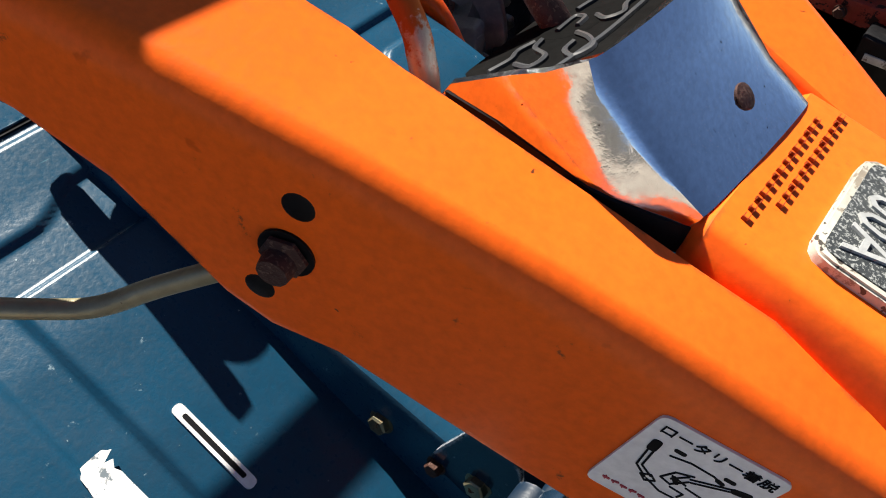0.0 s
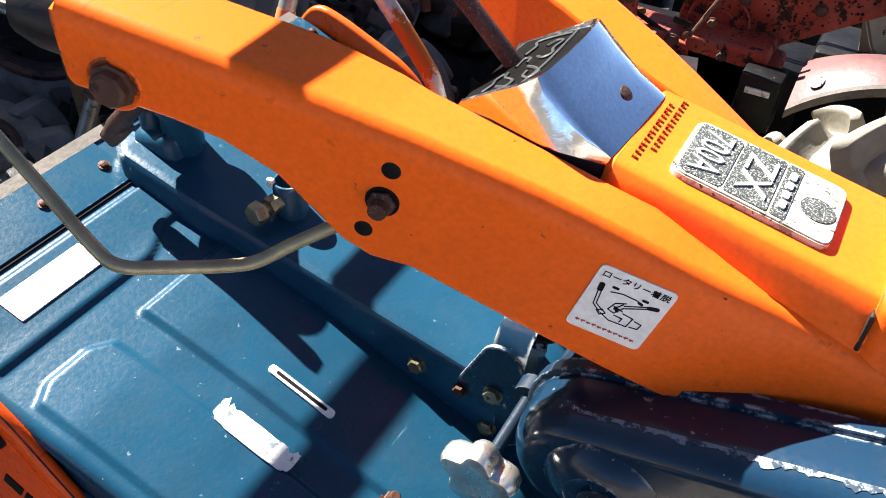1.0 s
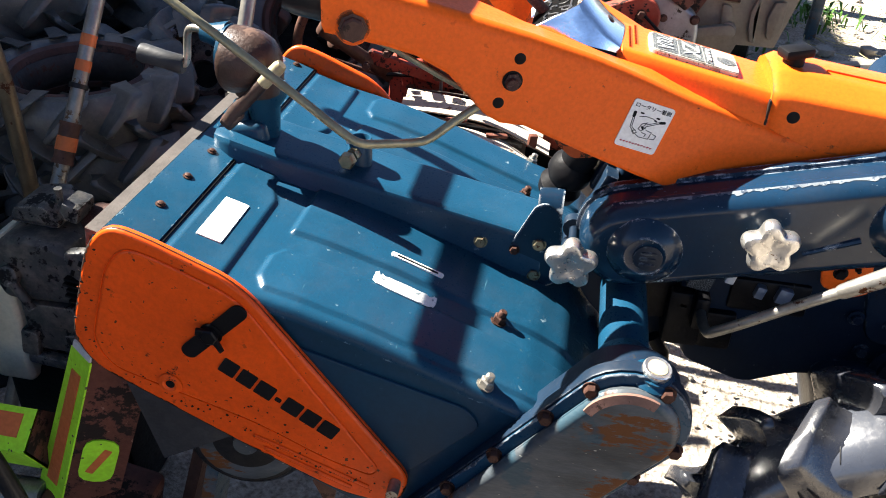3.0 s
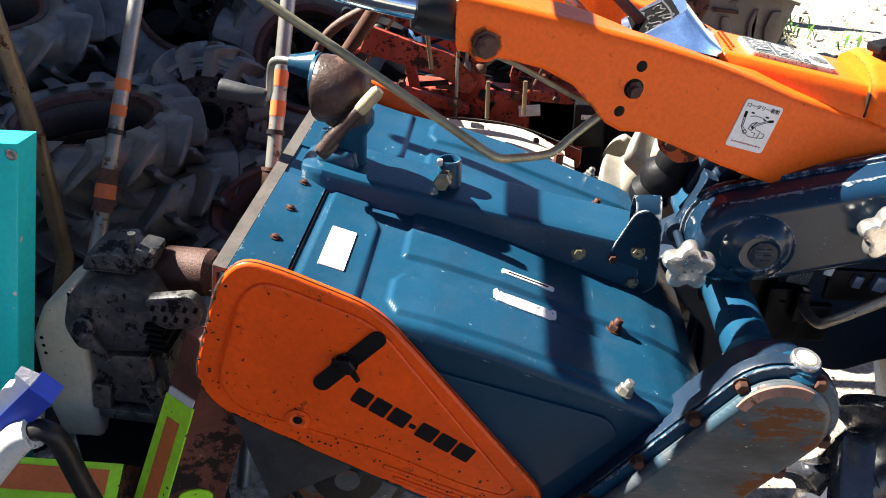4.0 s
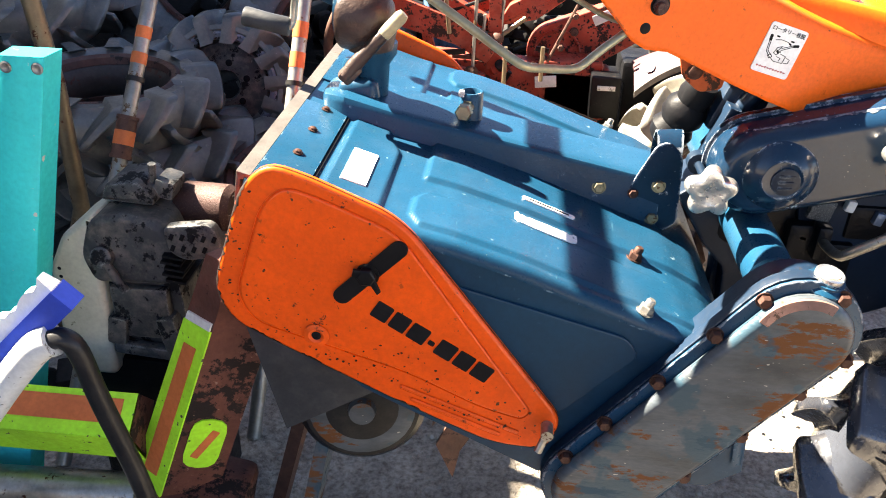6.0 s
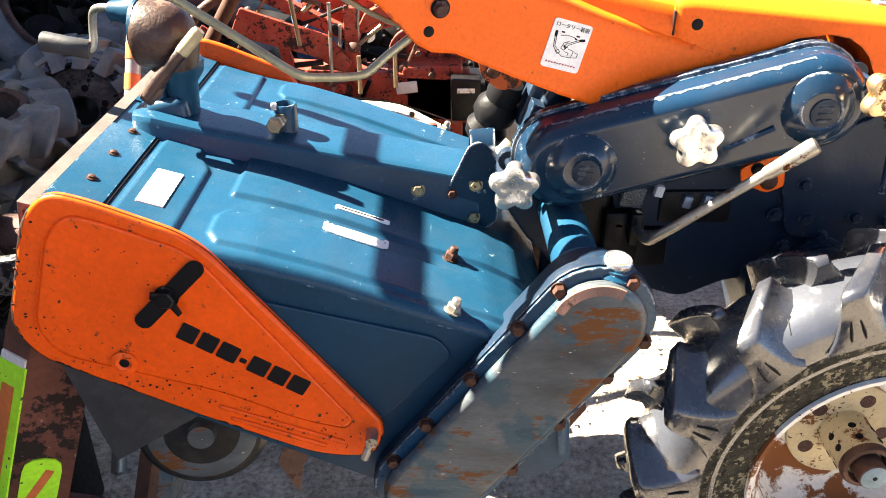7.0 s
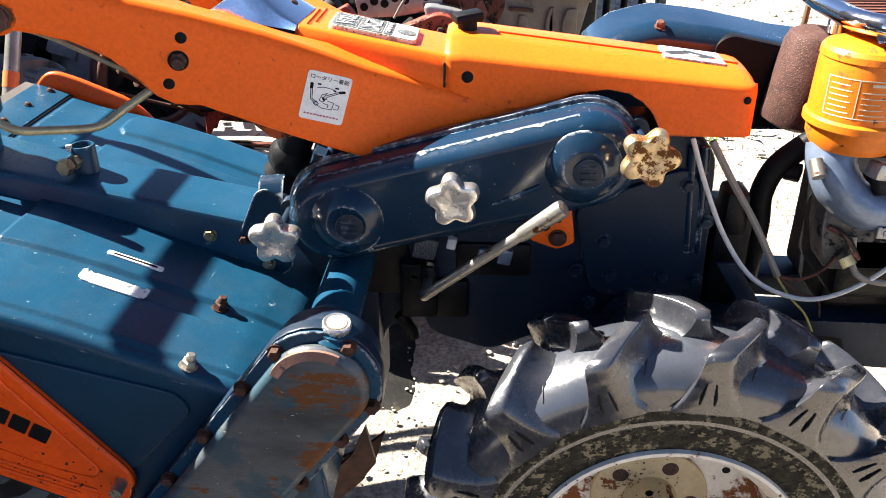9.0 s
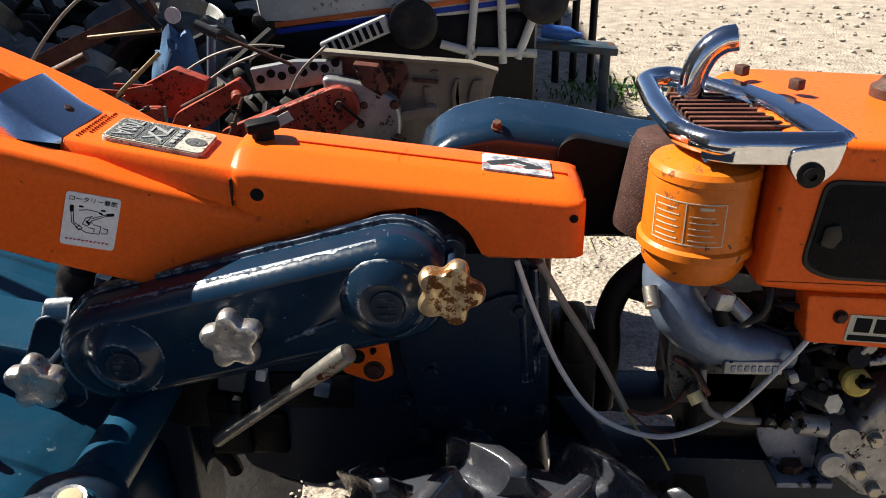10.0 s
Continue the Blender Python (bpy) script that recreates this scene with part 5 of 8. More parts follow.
    disc(b, gm @ Vector((-0.004, 0.004, 0.0008)), gm.to_3x3() @ Vector((0, 0, 1)), 0.0125, 0.0012, 20)
    part("gate_slot", b, M["gate_black"], gate)
    b = NB()
    disc(b, (0.3085, 0.004, 0.9426), (0.66, 0, 0.75), 0.0056, 0.0012, 14)
    part("screw", b, M["muffler"], con, "dark rusted cross-head screw")
    b = NB()
    tube(b, [(0.239, -0.0105, 0.938), (0.2335, -0.0095, 0.945), (0.175, -0.009, 0.998), (0.115, -0.004, 1.055), (0.02, 0.002, 1.140)], 0.0068, 12)
    part("shift_lever", b, M["muffler"], con, "dark brown bent shift lever")
    b = NB()
    tube(b, soft([(0.190, -0.040, 0.905), (0.186, -0.040, 0.925), (0.170, -0.036, 0.948), (0.10, -0.030, 1.02), (0.0, -0.055, 1.13), (-0.05, -0.075, 1.185)], 5), 0.0065, 12)
    tube(b, [(-0.055, -0.15, 1.195), (-0.060, 0.03, 1.205)], 0.0120, 14)
    part("clutch_lever", b, M["lever_rust"], con, "bare lever with orange rust streaks")
    # handle tubes behind the arms, with the cross bar that joins them
    for s in (-1, 1):
        b = NB()
        tube(b, [(0.017, s * 0.174, 0.990), (-0.012, s * 0.184, 0.997), (-0.026, s * 0.188, 0.999)], [0.0265, 0.0255, 0.021], 20)
        part("handle_sleeve", b, M["rubber"], t)
        b = NB()
        tube(b, soft([(0.0, s * 0.182, 0.996), (-0.09, s * 0.207, 1.020), (-0.20, s * 0.238, 1.065), (-0.29, s * 0.262, 1.14), (-0.362, s * 0.280, 1.20), (-0.56, s * 0.31, 1.22)], 6), 0.0145, 16)
        part("handle_tube", b, M["chrome"], t, "bare silver handle tube")
    b = NB()
    tube(b, [(-0.362, -0.285, 1.20), (-0.362, 0.285, 1.20)], 0.0148, 16)
    part("handle_cross_bar", b, M["pole"], t)
    # bonnet
    xs = [0.497, 0.500, 0.506, 0.52, 0.54, 0.56, 0.60, 0.62, 0.635, 0.65, 0.665, 0.69, 0.715, 0.733, 0.745, 0.753, 0.758, 0.765, 0.79, 0.82, 0.845, 0.857, 0.863, 0.866]
    rings = []
    for x in xs:
        zt = lerp([(0.49, 0.9165), (0.54, 0.9125), (0.774, 0.884), (0.866, 0.872)], x)
        zc = lerp([(0.49, 0.8965), (0.868, 0.858)], x)
        zb = lerp([(0.497, 0.856), (0.56, 0.832), (0.60, 0.832), (0.62, 0.838), (0.65, 0.853), (0.69, 0.858), (0.72, 0.852), (0.742, 0.835), (0.754, 0.812), (0.76, 0.801), (0.866, 0.800)], x)
        k = 0.0
        if x < 0.505:
            k = 0.006 * (0.506 - x) / 0.009
        if x > 0.85:
            k = 0.010 * ((x - 0.85) / 0.016) ** 2
        half = 0.0665 - k
        sec = [(-half, zb), (-half, (zb + zc) / 2), (-half, zc - 0.006), (-half + 0.0015, zc - 0.001), (-half + 0.006, zc + 0.004), (-0.037, zt - 0.003 - k), (-0.030, zt - k), (0.0, zt + 0.0015 - k)]
        sec = sec + [(-y, z) for y, z in sec[-2::-1]]
        rings.append([(x, y, z) for y, z in sec])
    b = NB()
    skin(b, rings)
    hood = part("bonnet", b, M["orange"], t, "long orange bonnet with an arched side cut-out", sharp=45)
    b = NB()
    skin(b, [[(x, y0, z) for y0, z in ((-0.014, zt - 0.002), (-0.014, zt + 0.0024), (-0.012, zt + 0.0024), (-0.012, zt - 0.002))] for x, zt in ((0.56, 0.9105), (0.774, 0.8845), (0.85, 0.8745))])
    part("bonnet_seam", b, M["orange_worn"], hood)
    for x, z in ((0.524, 0.871), (0.853, 0.846)):
        b = NB()
        disc(b, (x, -0.0660, z), (0, -1, 0), 0.0072 if x < 0.6 else 0.0045, 0.0012)
        part("bolt_hole", b, M["black"], hood)
    b = NB()
    box(b, (0.4965, -0.0605, 0.872), (0.003, 0.008, 0.030), bev=0.0012)
    part("rust_edge", b, M["grime"], hood)
    b = NB()
    box(b, (0.522, -0.010, 0.929), (0.036, 0.026, 0.012), (0, -6, 20), 0.004)
    tube(b, [(0.522, -0.010, 0.905), (0.522, -0.010, 0.928)], 0.012, 14)
    part("wing_cap", b, M["black"], hood, "black plastic wing knob")
    m = face_matrix((0.795, -0.006, 0.8835), Vector((1, 0, -0.13)), (0, 1, 0.02))
    b = NB()
    decal(b, m, 0.075, 0.048, 0.003, 0.0006)
    hs = part("warning_sticker", b, M["faded_sticker"], hood, "small faded warning sticker")
    for dx, dy, w, h, a in ((-0.018, 0.0, 0.030, 0.012, 0.5), (0.006, 0.006, 0.030, 0.008, -0.4), (0.018, -0.004, 0.022, 0.008, 0.3)):
        b = NB()
        decal(b, m @ Matrix.Translation((dx, dy, 0.0004)) @ Matrix.Rotation(a, 4, "Z"), w, h, 0.003, 0.0006)
        part("sticker_mark", b, M["grip"], hs)
    # belt cover
    c1, c2, r1, r2 = Vector((0.3640, 0.7095)), Vector((0.6680, 0.7890)), 0.0575, 0.0590
    d = (c2 - c1).normalized()
    nrm = Vector((-d.y, d.x))

    def outline(g, n=16):
        o = []
        for k in range(n + 1):
            a = math.pi * k / n
            o.append(tuple(c2 + (r2 + g) * (-nrm * math.cos(a) + d * math.sin(a))))
        for k in range(n + 1):
            a = math.pi * k / n
            o.append(tuple(c1 + (r1 + g) * (nrm * math.cos(a) - d * math.sin(a))))
        return o
    b = NB()
    rings = []
    for g, y in ((0.006, -0.074), (0.006, -0.086), (0.001, -0.0865), (0.0005, -0.112), (-0.0015, -0.122), (-0.006, -0.130), (-0.012, -0.1355), (-0.019, -0.138)):
        rings.append([(x, y, z) for x, z in outline(g)])
    skin(b, rings)
    belt = part("belt_cover", b, M["navy"], t, "navy rounded belt cover with two round bosses", sharp=40)
    # Pale ragged strip: chipped paint and a painted sky highlight along the top bevel.
    b = NB()
    ol, k_ = outline(-0.0005), 0
    n_ = len(ol)
    prev = None
    for i in range(17, 34 + 17 * 6):
        f = (i - 17) / (17 * 7)
        p = Vector(ol[16]).lerp(Vector(ol[17]), f)
        q = noise.noise((p.x * 60, 0, 5.0)) + 0.5 * noise.noise((p.x * 240, 0, 8.0))
        w = 0.0010 + 0.0030 * max(0.0, min(1.0, 0.2 + q))
        row = []
        for g in (0.0, 0.5, 1.0):
            o = w * g
            drop = lerp([(0.0, 0.0), (0.0005, 0.0015), (0.004, 0.008), (0.011, 0.0140)], o)
            row.append(b.verts.new((p.x, -0.1195 - drop, p.y - o + 0.0006)))
        if prev:
            for j in range(2):
                b.faces.new((prev[j], prev[j + 1], row[j + 1], row[j]))
        prev = row
    part("worn_edge", b, M["bare"], belt, "bare chipped top edge, pale also for the sky highlight")
    for x, z, big in ((0.383, 0.7135, 0.045), (0.660, 0.7875, 0.045)):
        b = NB()
        lathe(b, [(big, 0.0), (big - 0.001, 0.002), (0.028, 0.012), (0.024, 0.0135), (0.022, 0.0125), (0.0005, 0.0125)], (x, -0.1365, z), (0, -1, 0), 40)
        boss = part("boss", b, M["navy"], belt)
        b = NB()
        disc(b, (x + 0.004, -0.149, z - 0.002), (0, -1, 0), 0.017, 0.0022, 28)
        for k in range(3):
            box(b, (x + 0.004, -0.1515, z - 0.010 + 0.008 * k), (0.018, 0.002, 0.003), bev=0.0008)
        part("maker_roundel", b, M["navy_dull"], boss)
    b = NB()
    tube(b, [(0.556, -0.1375, 0.737), (0.612, -0.1385, 0.764)], [0.003, 0.004], 8)
    part("rib", b, M["navy"], belt)
    for i, (p, mat) in enumerate((((0.299, -0.160, 0.699), "cast"), ((0.512, -0.164, 0.757), "cast"), ((0.727, -0.166, 0.813), "cast_gold"))):
        b = NB()
        star_knob(b, p, 0.0325 if i != 2 else 0.0345, radians((90, 98, 70)[i]))
        kn = part("star_knob", b, M[mat], t, "polished five-lobed hand knob" if i < 2 else "tarnished brassy five-lobed hand knob")
        b = NB()
        tube(b, [(p[0], p[1] + 0.008, p[2]), (p[0], -0.06, p[2])], 0.0055, 12)
        if i != 1:
            tube(b, [(p[0], -0.080, p[2]), (p[0], -0.064, p[2])], 0.014, 14)
        part("stud", b, M["navy_dull"], kn)
    # gearbox and dark works
    b = NB()
    prism(b, rounded([(0.44, 0.66), (0.47, 0.80), (0.80, 0.80), (0.832, 0.775), (0.842, 0.56), (0.80, 0.515), (0.62, 0.50), (0.56, 0.47), (0.47, 0.50)], 0.02, 4), -0.054, 0.054, "y", 0.006)
    prism(b, rounded([(0.63, 0.53), (0.84, 0.55), (0.86, 0.28), (0.80, 0.24), (0.72, 0.26)], 0.04, 5), -0.075, 0.075, "y", 0.012)
    prism(b, rounded([(0.66, 0.70), (0.80, 0.76), (0.835, 0.70), (0.835, 0.60), (0.78, 0.565), (0.69, 0.575)], 0.02, 4), -0.062, -0.05, "y", 0.004)
    gb = part("gearbox", b, M["navy_dull"], t, "oily dark blue gearbox")
    for x, z in ((0.702, 0.655), (0.714, 0.604), (0.782, 0.605), (0.828, 0.685), (0.80, 0.735), (0.69, 0.56), (0.74, 0.575), (0.765, 0.562), (0.825, 0.60), (0.67, 0.61)):
        b = NB()
        lathe(b, [(0.0105, 0), (0.0105, 0.002), (0.008, 0.0022)], (x, -0.061, z), (0, -1, 0), 18)
        hexhead(b, (x, -0.061, z), (0, -1, 0), 0.0072, 0.009)
        part("bolt", b, M["navy_dull"], gb)
    for x0, x1 in ((0.800, 0.812), (0.815, 0.826)):
        b = NB()
        tube(b, [(x0, -0.058, 0.785), (x1 - 0.002, -0.060, 0.64)], [0.0062, 0.0045], 12)
        part("casting_rib", b, M["navy"], gb)
    b = NB()
    lathe(b, [(0.040, 0), (0.040, 0.008), (0.030, 0.010), (0.030, 0.020), (0.0005, 0.022)], (0.745, -0.058, 0.535), (0, -1, 0), 30)
    part("bearing_cover", b, M["navy_dull"], gb)
    b = NB()
    prism(b, rounded([(0.360, 0.70), (0.44, 0.72), (0.45, 0.56), (0.40, 0.555), (0.345, 0.58)], 0.015, 3), -0.05, 0.05, "y", 0.006)
    part("linkage_housing", b, M["engine_dark"], t, "black oily linkage housing")
    for p_, s_ in (((0.46, -0.045, 0.575), (0.05, 0.05, 0.085)), ((0.505, -0.035, 0.56), (0.045, 0.06, 0.06)), ((0.475, -0.075, 0.60), (0.02, 0.03, 0.05)), ((0.56, -0.045, 0.62), (0.10, 0.03, 0.05))):
        b = NB()
        box(b, p_, s_, bev=0.006)
        part("linkage_cover", b, M["engine_dark"], t)
    b = NB()
    tube(b, [(0.43, -0.04, 0.52), (0.447, -0.04, 0.495), (0.449, -0.038, 0.482)], 0.010, 12)
    part("linkage_pipe", b, M["engine_dark"], t)
    for x, z, sx, sz, mat in ((0.470, 0.640, 0.030, 0.030, "plate"), (0.505, 0.648, 0.012, 0.016, "silver_can"), (0.545, 0.632, 0.012, 0.018, "alu_blue"), (0.575, 0.630, 0.018, 0.022, "alu_blue"), (0.455, 0.598, 0.012, 0.008, "cream")):
        b = NB()
        box(b, (x, -0.064, z), (sx, 0.012, sz), (0, 12, 0), 0.002)
        part("label_plate" if mat == "plate" else "linkage_block", b, M[mat], t)
    b = NB()
    prism(b, rounded([(0.365, 0.66), (0.455, 0.66), (0.458, 0.505), (0.408, 0.480), (0.376, 0.34), (0.352, 0.34)], 0.010, 4), -0.02, 0.012, "y", 0.006)
    prism(b, rounded([(0.285, 0.640), (0.36, 0.690), (0.405, 0.66), (0.400, 0.36), (0.345, 0.34), (0.372, 0.44), (0.366, 0.53), (0.33, 0.57)], 0.008, 3), -0.048, 0.05, "y", 0.006)
    part("rear_case", b, M["navy_dull"], t, "dark blue rear drive case")
    b = NB()
    prism(b, rounded([(0.600, 0.690), (0.655, 0.715), (0.662, 0.665), (0.640, 0.655), (0.605, 0.668)], 0.006, 3), -0.090, -0.085, "y", 0.001)
    tab = part("orange_tab", b, M["orange"], t, "small orange linkage tab")
    for x, z, mat, rr in ((0.640, 0.672, "bolt_rust", 0.0095), (0.622, 0.690, "black", 0.007), (0.640, 0.698, "black", 0.003)):
        b = NB()
        hexhead(b, (x, -0.0895, z), (0, -1, 0), rr, 0.007)
        part("tab_bolt", b, M[mat], tab)
    b = NB()
    tube(b, soft([(0.476, -0.050, 0.598), (0.474, -0.135, 0.612), (0.486, -0.160, 0.632), (0.55, -0.181, 0.692), (0.588, -0.1935, 0.727)], 5), 0.0065, 12)
    gl = part("gear_lever", b, M["steel"], t, "polished steel lever with a rubber-ended grip")
    b = NB()
    lathe(b, [(0.0075, 0), (0.0085, 0.004), (0.0105, 0.058), (0.0095, 0.064), (0.007, 0.065)], (0.588, -0.1935, 0.727), (0.046, -0.0145, 0.043), 18)
    part("lever_grip", b, M["steel"], gl)
    # boot, orange tab and links by the hitch
    b = NB()
    lathe(b, [(0.020, 0.0), (0.027, 0.008), (0.030, 0.022), (0.024, 0.034), (0.030, 0.045), (0.029, 0.060), (0.022, 0.070), (0.024, 0.080), (0.020, 0.100)], (0.268, 0.012, 0.695), (0.35, -0.25, 0.9), 26)
    part("rubber_boot", b, M["boot"], t, "black ribbed rubber shaft boot")
    b = NB()
    prism(b, rounded([(0.255, 0.835), (0.315, 0.825), (0.312, 0.795), (0.285, 0.790), (0.262, 0.808)], 0.006, 3), -0.069, -0.063, "y", 0.001)
    tb = part("arm_bracket", b, M["tab_worn"], t)
    b = NB()
    hexhead(b, (0.276, -0.069, 0.816), (0, -1, 0), 0.008, 0.006)
    part("bolt", b, M["bolt_rust"], tb)
    b = NB()
    prism(b, [(0.305, 0.70), (0.33, 0.77), (0.345, 0.765), (0.338, 0.69)], -0.06, -0.03, "y", 0.004)
    tube(b, [(0.32, -0.02, 0.70), (0.37, -0.03, 0.79)], 0.012, 12)
    box(b, (0.35, 0.0, 0.75), (0.06, 0.05, 0.07), (0, 20, 0), 0.008)
    part("hitch_link", b, M["navy_dull"], t)
    b = NB()
    tube(b, soft([(0.30, 0.03, 0.76), (0.36, 0.02, 0.785), (0.44, 0.02, 0.78)], 4), 0.016, 12)
    part("hitch_shaft", b, M["engine_dark"], t)
    # clutch rods below the arm
    b = NB()
    tube(b, soft([(-0.30, -0.215, 1.092), (-0.20, -0.222, 1.030), (-0.09, -0.230, 0.961), (0.0, -0.240, 0.905), (0.050, -0.246, 0.873), (0.068, -0.244, 0.863), (0.085, -0.228, 0.857), (0.115, -0.196, 0.848), (0.130, -0.182, 0.849), (0.150, -0.166, 0.862), (0.182, -0.145, 0.882)], 4), 0.0048, 10)
    part("clutch_rod", b, M["rod"], t, "thin bent khaki rod")
    b = NB()
    tube(b, soft([(0.03, -0.165, 0.955), (0.08, -0.155, 0.935), (0.15, -0.14, 0.895), (0.192, -0.138, 0.884)], 4), 0.0032, 8)
    part("brake_rod", b, M["rod"], t)
    build_wheel(t, -0.225, -1)
    return t


tractor = build_tractor()


# ---- engine on the same tractor ----
def build_engine(t):
    for s in (-1, 1):
        b = NB()
        prism(b, [(0.84, 0.560), (1.34, 0.552), (1.34, 0.470), (0.84, 0.500)], s * 0.082, s * 0.090, "y", 0.002)
        prism(b, [(0.84, 0.560), (1.34, 0.552), (1.34, 0.544), (0.84, 0.552)], s * 0.03, s * 0.088, "y", 0.002)
        part("chassis_rail", b, M["navy_dull"], t, "dark blue chassis rail")
    b = NB()
    prism(b, [(0.842, 0.64), (0.868, 0.64), (0.925, 0.553), (0.898, 0.553)], -0.090, -0.084, "y", 0.001)
    part("rail_brace", b, M["navy_dull"], t)
    b = NB()
    prism(b, rounded([(0.985, 0.535), (1.020, 0.532), (1.030, 0.498), (0.985, 0.500)], 0.003, 2), -0.0905, -0.0895, "y")
    part("rail_opening", b, M["black"], t)
    for x, z in ((0.96, 0.515), (0.975, 0.515)):
        b = NB()
        disc(b, (x, -0.0895, z), (0, -1, 0), 0.009, 0.0015)
        part("rail_slot", b, M["black"], t)
    # block
    b = NB()
    box(b, (1.12, 0.01, 0.655), (0.26, 0.15, 0.19), bev=0.012)
    box(b, (1.045, -0.03, 0.645), (0.12, 0.14, 0.10), bev=0.015)
    part("engine_block", b, M["engine_dark"], t, "oily dark diesel engine block")
    b = NB()
    prism(b, rounded([(1.160, 0.620), (1.185, 0.662), (1.29, 0.680), (1.30, 0.535), (1.19, 0.525), (1.135, 0.572)], 0.014, 4), -0.118, -0.06, "y", 0.010, 3)
    cov = part("timing_cover", b, M["oily_alu"], t, "oil-stained cast aluminium engine side cover")
    for x, z in ((1.176, 0.568), (1.197, 0.543), (1.225, 0.545), (1.20, 0.648), (1.185, 0.612)):
        b = NB()
        hexhead(b, (x, -0.117, z), (0, -1, 0), 0.0085, 0.010)
        part("bolt", b, M["steel"], cov)
    b = NB()
    lathe(b, [(0.0150, 0), (0.0158, 0.004), (0.0150, 0.016), (0.012, 0.019), (0.0005, 0.0195)], (1.158, -0.098, 0.675), (-0.2, -1, 0.3), 24)
    part("oil_plug", b, M["yellow"], cov, "round yellow filler plug")
    b = NB()
    lathe(b, [(0.016, 0), (0.016, 0.010), (0.013, 0.013), (0.0005, 0.0135)], (1.146, -0.112, 0.576), (0, -1, 0.1), 22)
    part("core_plug", b, M["oily_alu"], cov)
    # oily injection gear between block and cover
    rng = random.Random(77)
    for k in range(44):
        x = rng.uniform(1.065, 1.165)
        z = rng.uniform(0.635, 0.745)
        d = -0.085 - 0.035 * rng.random()
        b = NB()
        if k % 3 == 0:
            box(b, (x, d, z), (rng.uniform(0.008, 0.02), 0.03, rng.uniform(0.008, 0.02)), (rng.uniform(-20, 20), rng.uniform(-30, 30), 0), 0.003)
        elif k % 3 == 1:
            tube(b, [(x, d + 0.02, z), (x + rng.uniform(-0.02, 0.02), d - 0.006, z + rng.uniform(-0.02, 0.02))], rng.uniform(0.003, 0.0075), 14)
        else:
            hexhead(b, (x, d, z), (rng.uniform(-0.4, 0.4), -1, rng.uniform(-0.2, 0.5)), rng.uniform(0.004, 0.007), 0.010)
        part("injection_fitting", b, M[("engine_dark", "oily_alu", "engine_dark", "engine_dark", "navy_dull")[k % 5]], t)
    for zz, sag in ((0.752, 0.012), (0.735, 0.02), (0.762, -0.01)):
        b = NB()
        tube(b, soft([(1.03, -0.09, zz), (1.07, -0.112, zz - sag), (1.12, -0.115, zz - 0.3 * sag), (1.145, -0.10, zz - 0.03)], 5), 0.0032, 8)
        part("injector_pipe", b, M["engine_dark"], t)
    for p, q, rr, mat in (((1.115, -0.10, 0.655), (1.125, -0.135, 0.668), 0.011, "steel"), ((1.149, -0.09, 0.613), (1.152, -0.125, 0.612), 0.017, "oily_alu"), ((1.105, -0.11, 0.630), (1.075, -0.118, 0.632), 0.009, "steel"), ((1.100, -0.118, 0.630), (1.130, -0.118, 0.626), 0.012, "oily_alu"), ((1.118, -0.105, 0.688), (1.095, -0.125, 0.700), 0.010, "engine_dark"), ((1.14, -0.10, 0.71), (1.142, -0.13, 0.722), 0.012, "engine_dark")):
        b = NB()
        tube(b, [p, q], rr, 6 if rr < 0.012 else 16)
        part("pipe_union", b, M[mat], t)
    b = NB()
    tube(b, soft([(0.995, -0.105, 0.690), (0.998, -0.112, 0.655), (1.010, -0.118, 0.640), (1.04, -0.12, 0.634), (1.08, -0.118, 0.632)], 4), 0.0042, 10)
    part("fuel_pipe", b, M["grey_cable"], t)
    b = NB()
    tube(b, soft([(1.155, -0.125, 0.715), (1.18, -0.13, 0.72), (1.19, -0.13, 0.69)], 4), 0.006, 10)
    part("fuel_pipe", b, M["oily_alu"], t)
    b = NB()
    prism(b, rounded([(1.045, 0.665), (1.10, 0.665), (1.136, 0.600), (1.138, 0.546), (1.098, 0.546), (1.072, 0.585)], 0.008, 3), -0.100, -0.085, "y", 0.003)
    box(b, (1.118, -0.105, 0.552), (0.062, 0.045, 0.008), bev=0.002)
    foot = part("engine_foot", b, M["foot"], t, "grey engine mounting foot")
    b = NB()
    hexhead(b, (1.109, -0.104, 0.556), (0, -0.2, 1), 0.012, 0.012)
    part("bolt", b, M["rust"], foot)
    # intake manifold
    b = NB()
    tube(b, soft([(0.955, -0.080, 0.800), (0.955, -0.088, 0.780), (0.964, -0.098, 0.756), (0.988, -0.105, 0.734), (1.030, -0.106, 0.719), (1.082, -0.100, 0.712)], 5), [0.029] * 6 + [0.028] * 6 + [0.027] * 6 + [0.024] * 6 + [0.021] * 2, 24)
    mani = part("intake_manifold", b, M["alu_blue"], t, "smooth blue-grey intake manifold")
    b = NB()
    box(b, (1.038, -0.1275, 0.708), (0.060, 0.008, 0.016), (0, 0, 0), 0.002)
    part("casting_label", b, M["oily_alu"], mani)
    b = NB()
    for k in range(7):
        box(b, (1.017 + 0.007 * k, -0.132, 0.708), (0.004, 0.002, 0.007))
    part("casting_mark", b, M["alu_blue"], mani)
    b = NB()
    box(b, (0.998, -0.118, 0.782), (0.022, 0.022, 0.020), (0, 15, 20), 0.004)
    tube(b, [(1.010, -0.118, 0.778), (1.024, -0.125, 0.765)], 0.008, 12)
    part("breather_fitting", b, M["alu"], mani)
    b = NB()
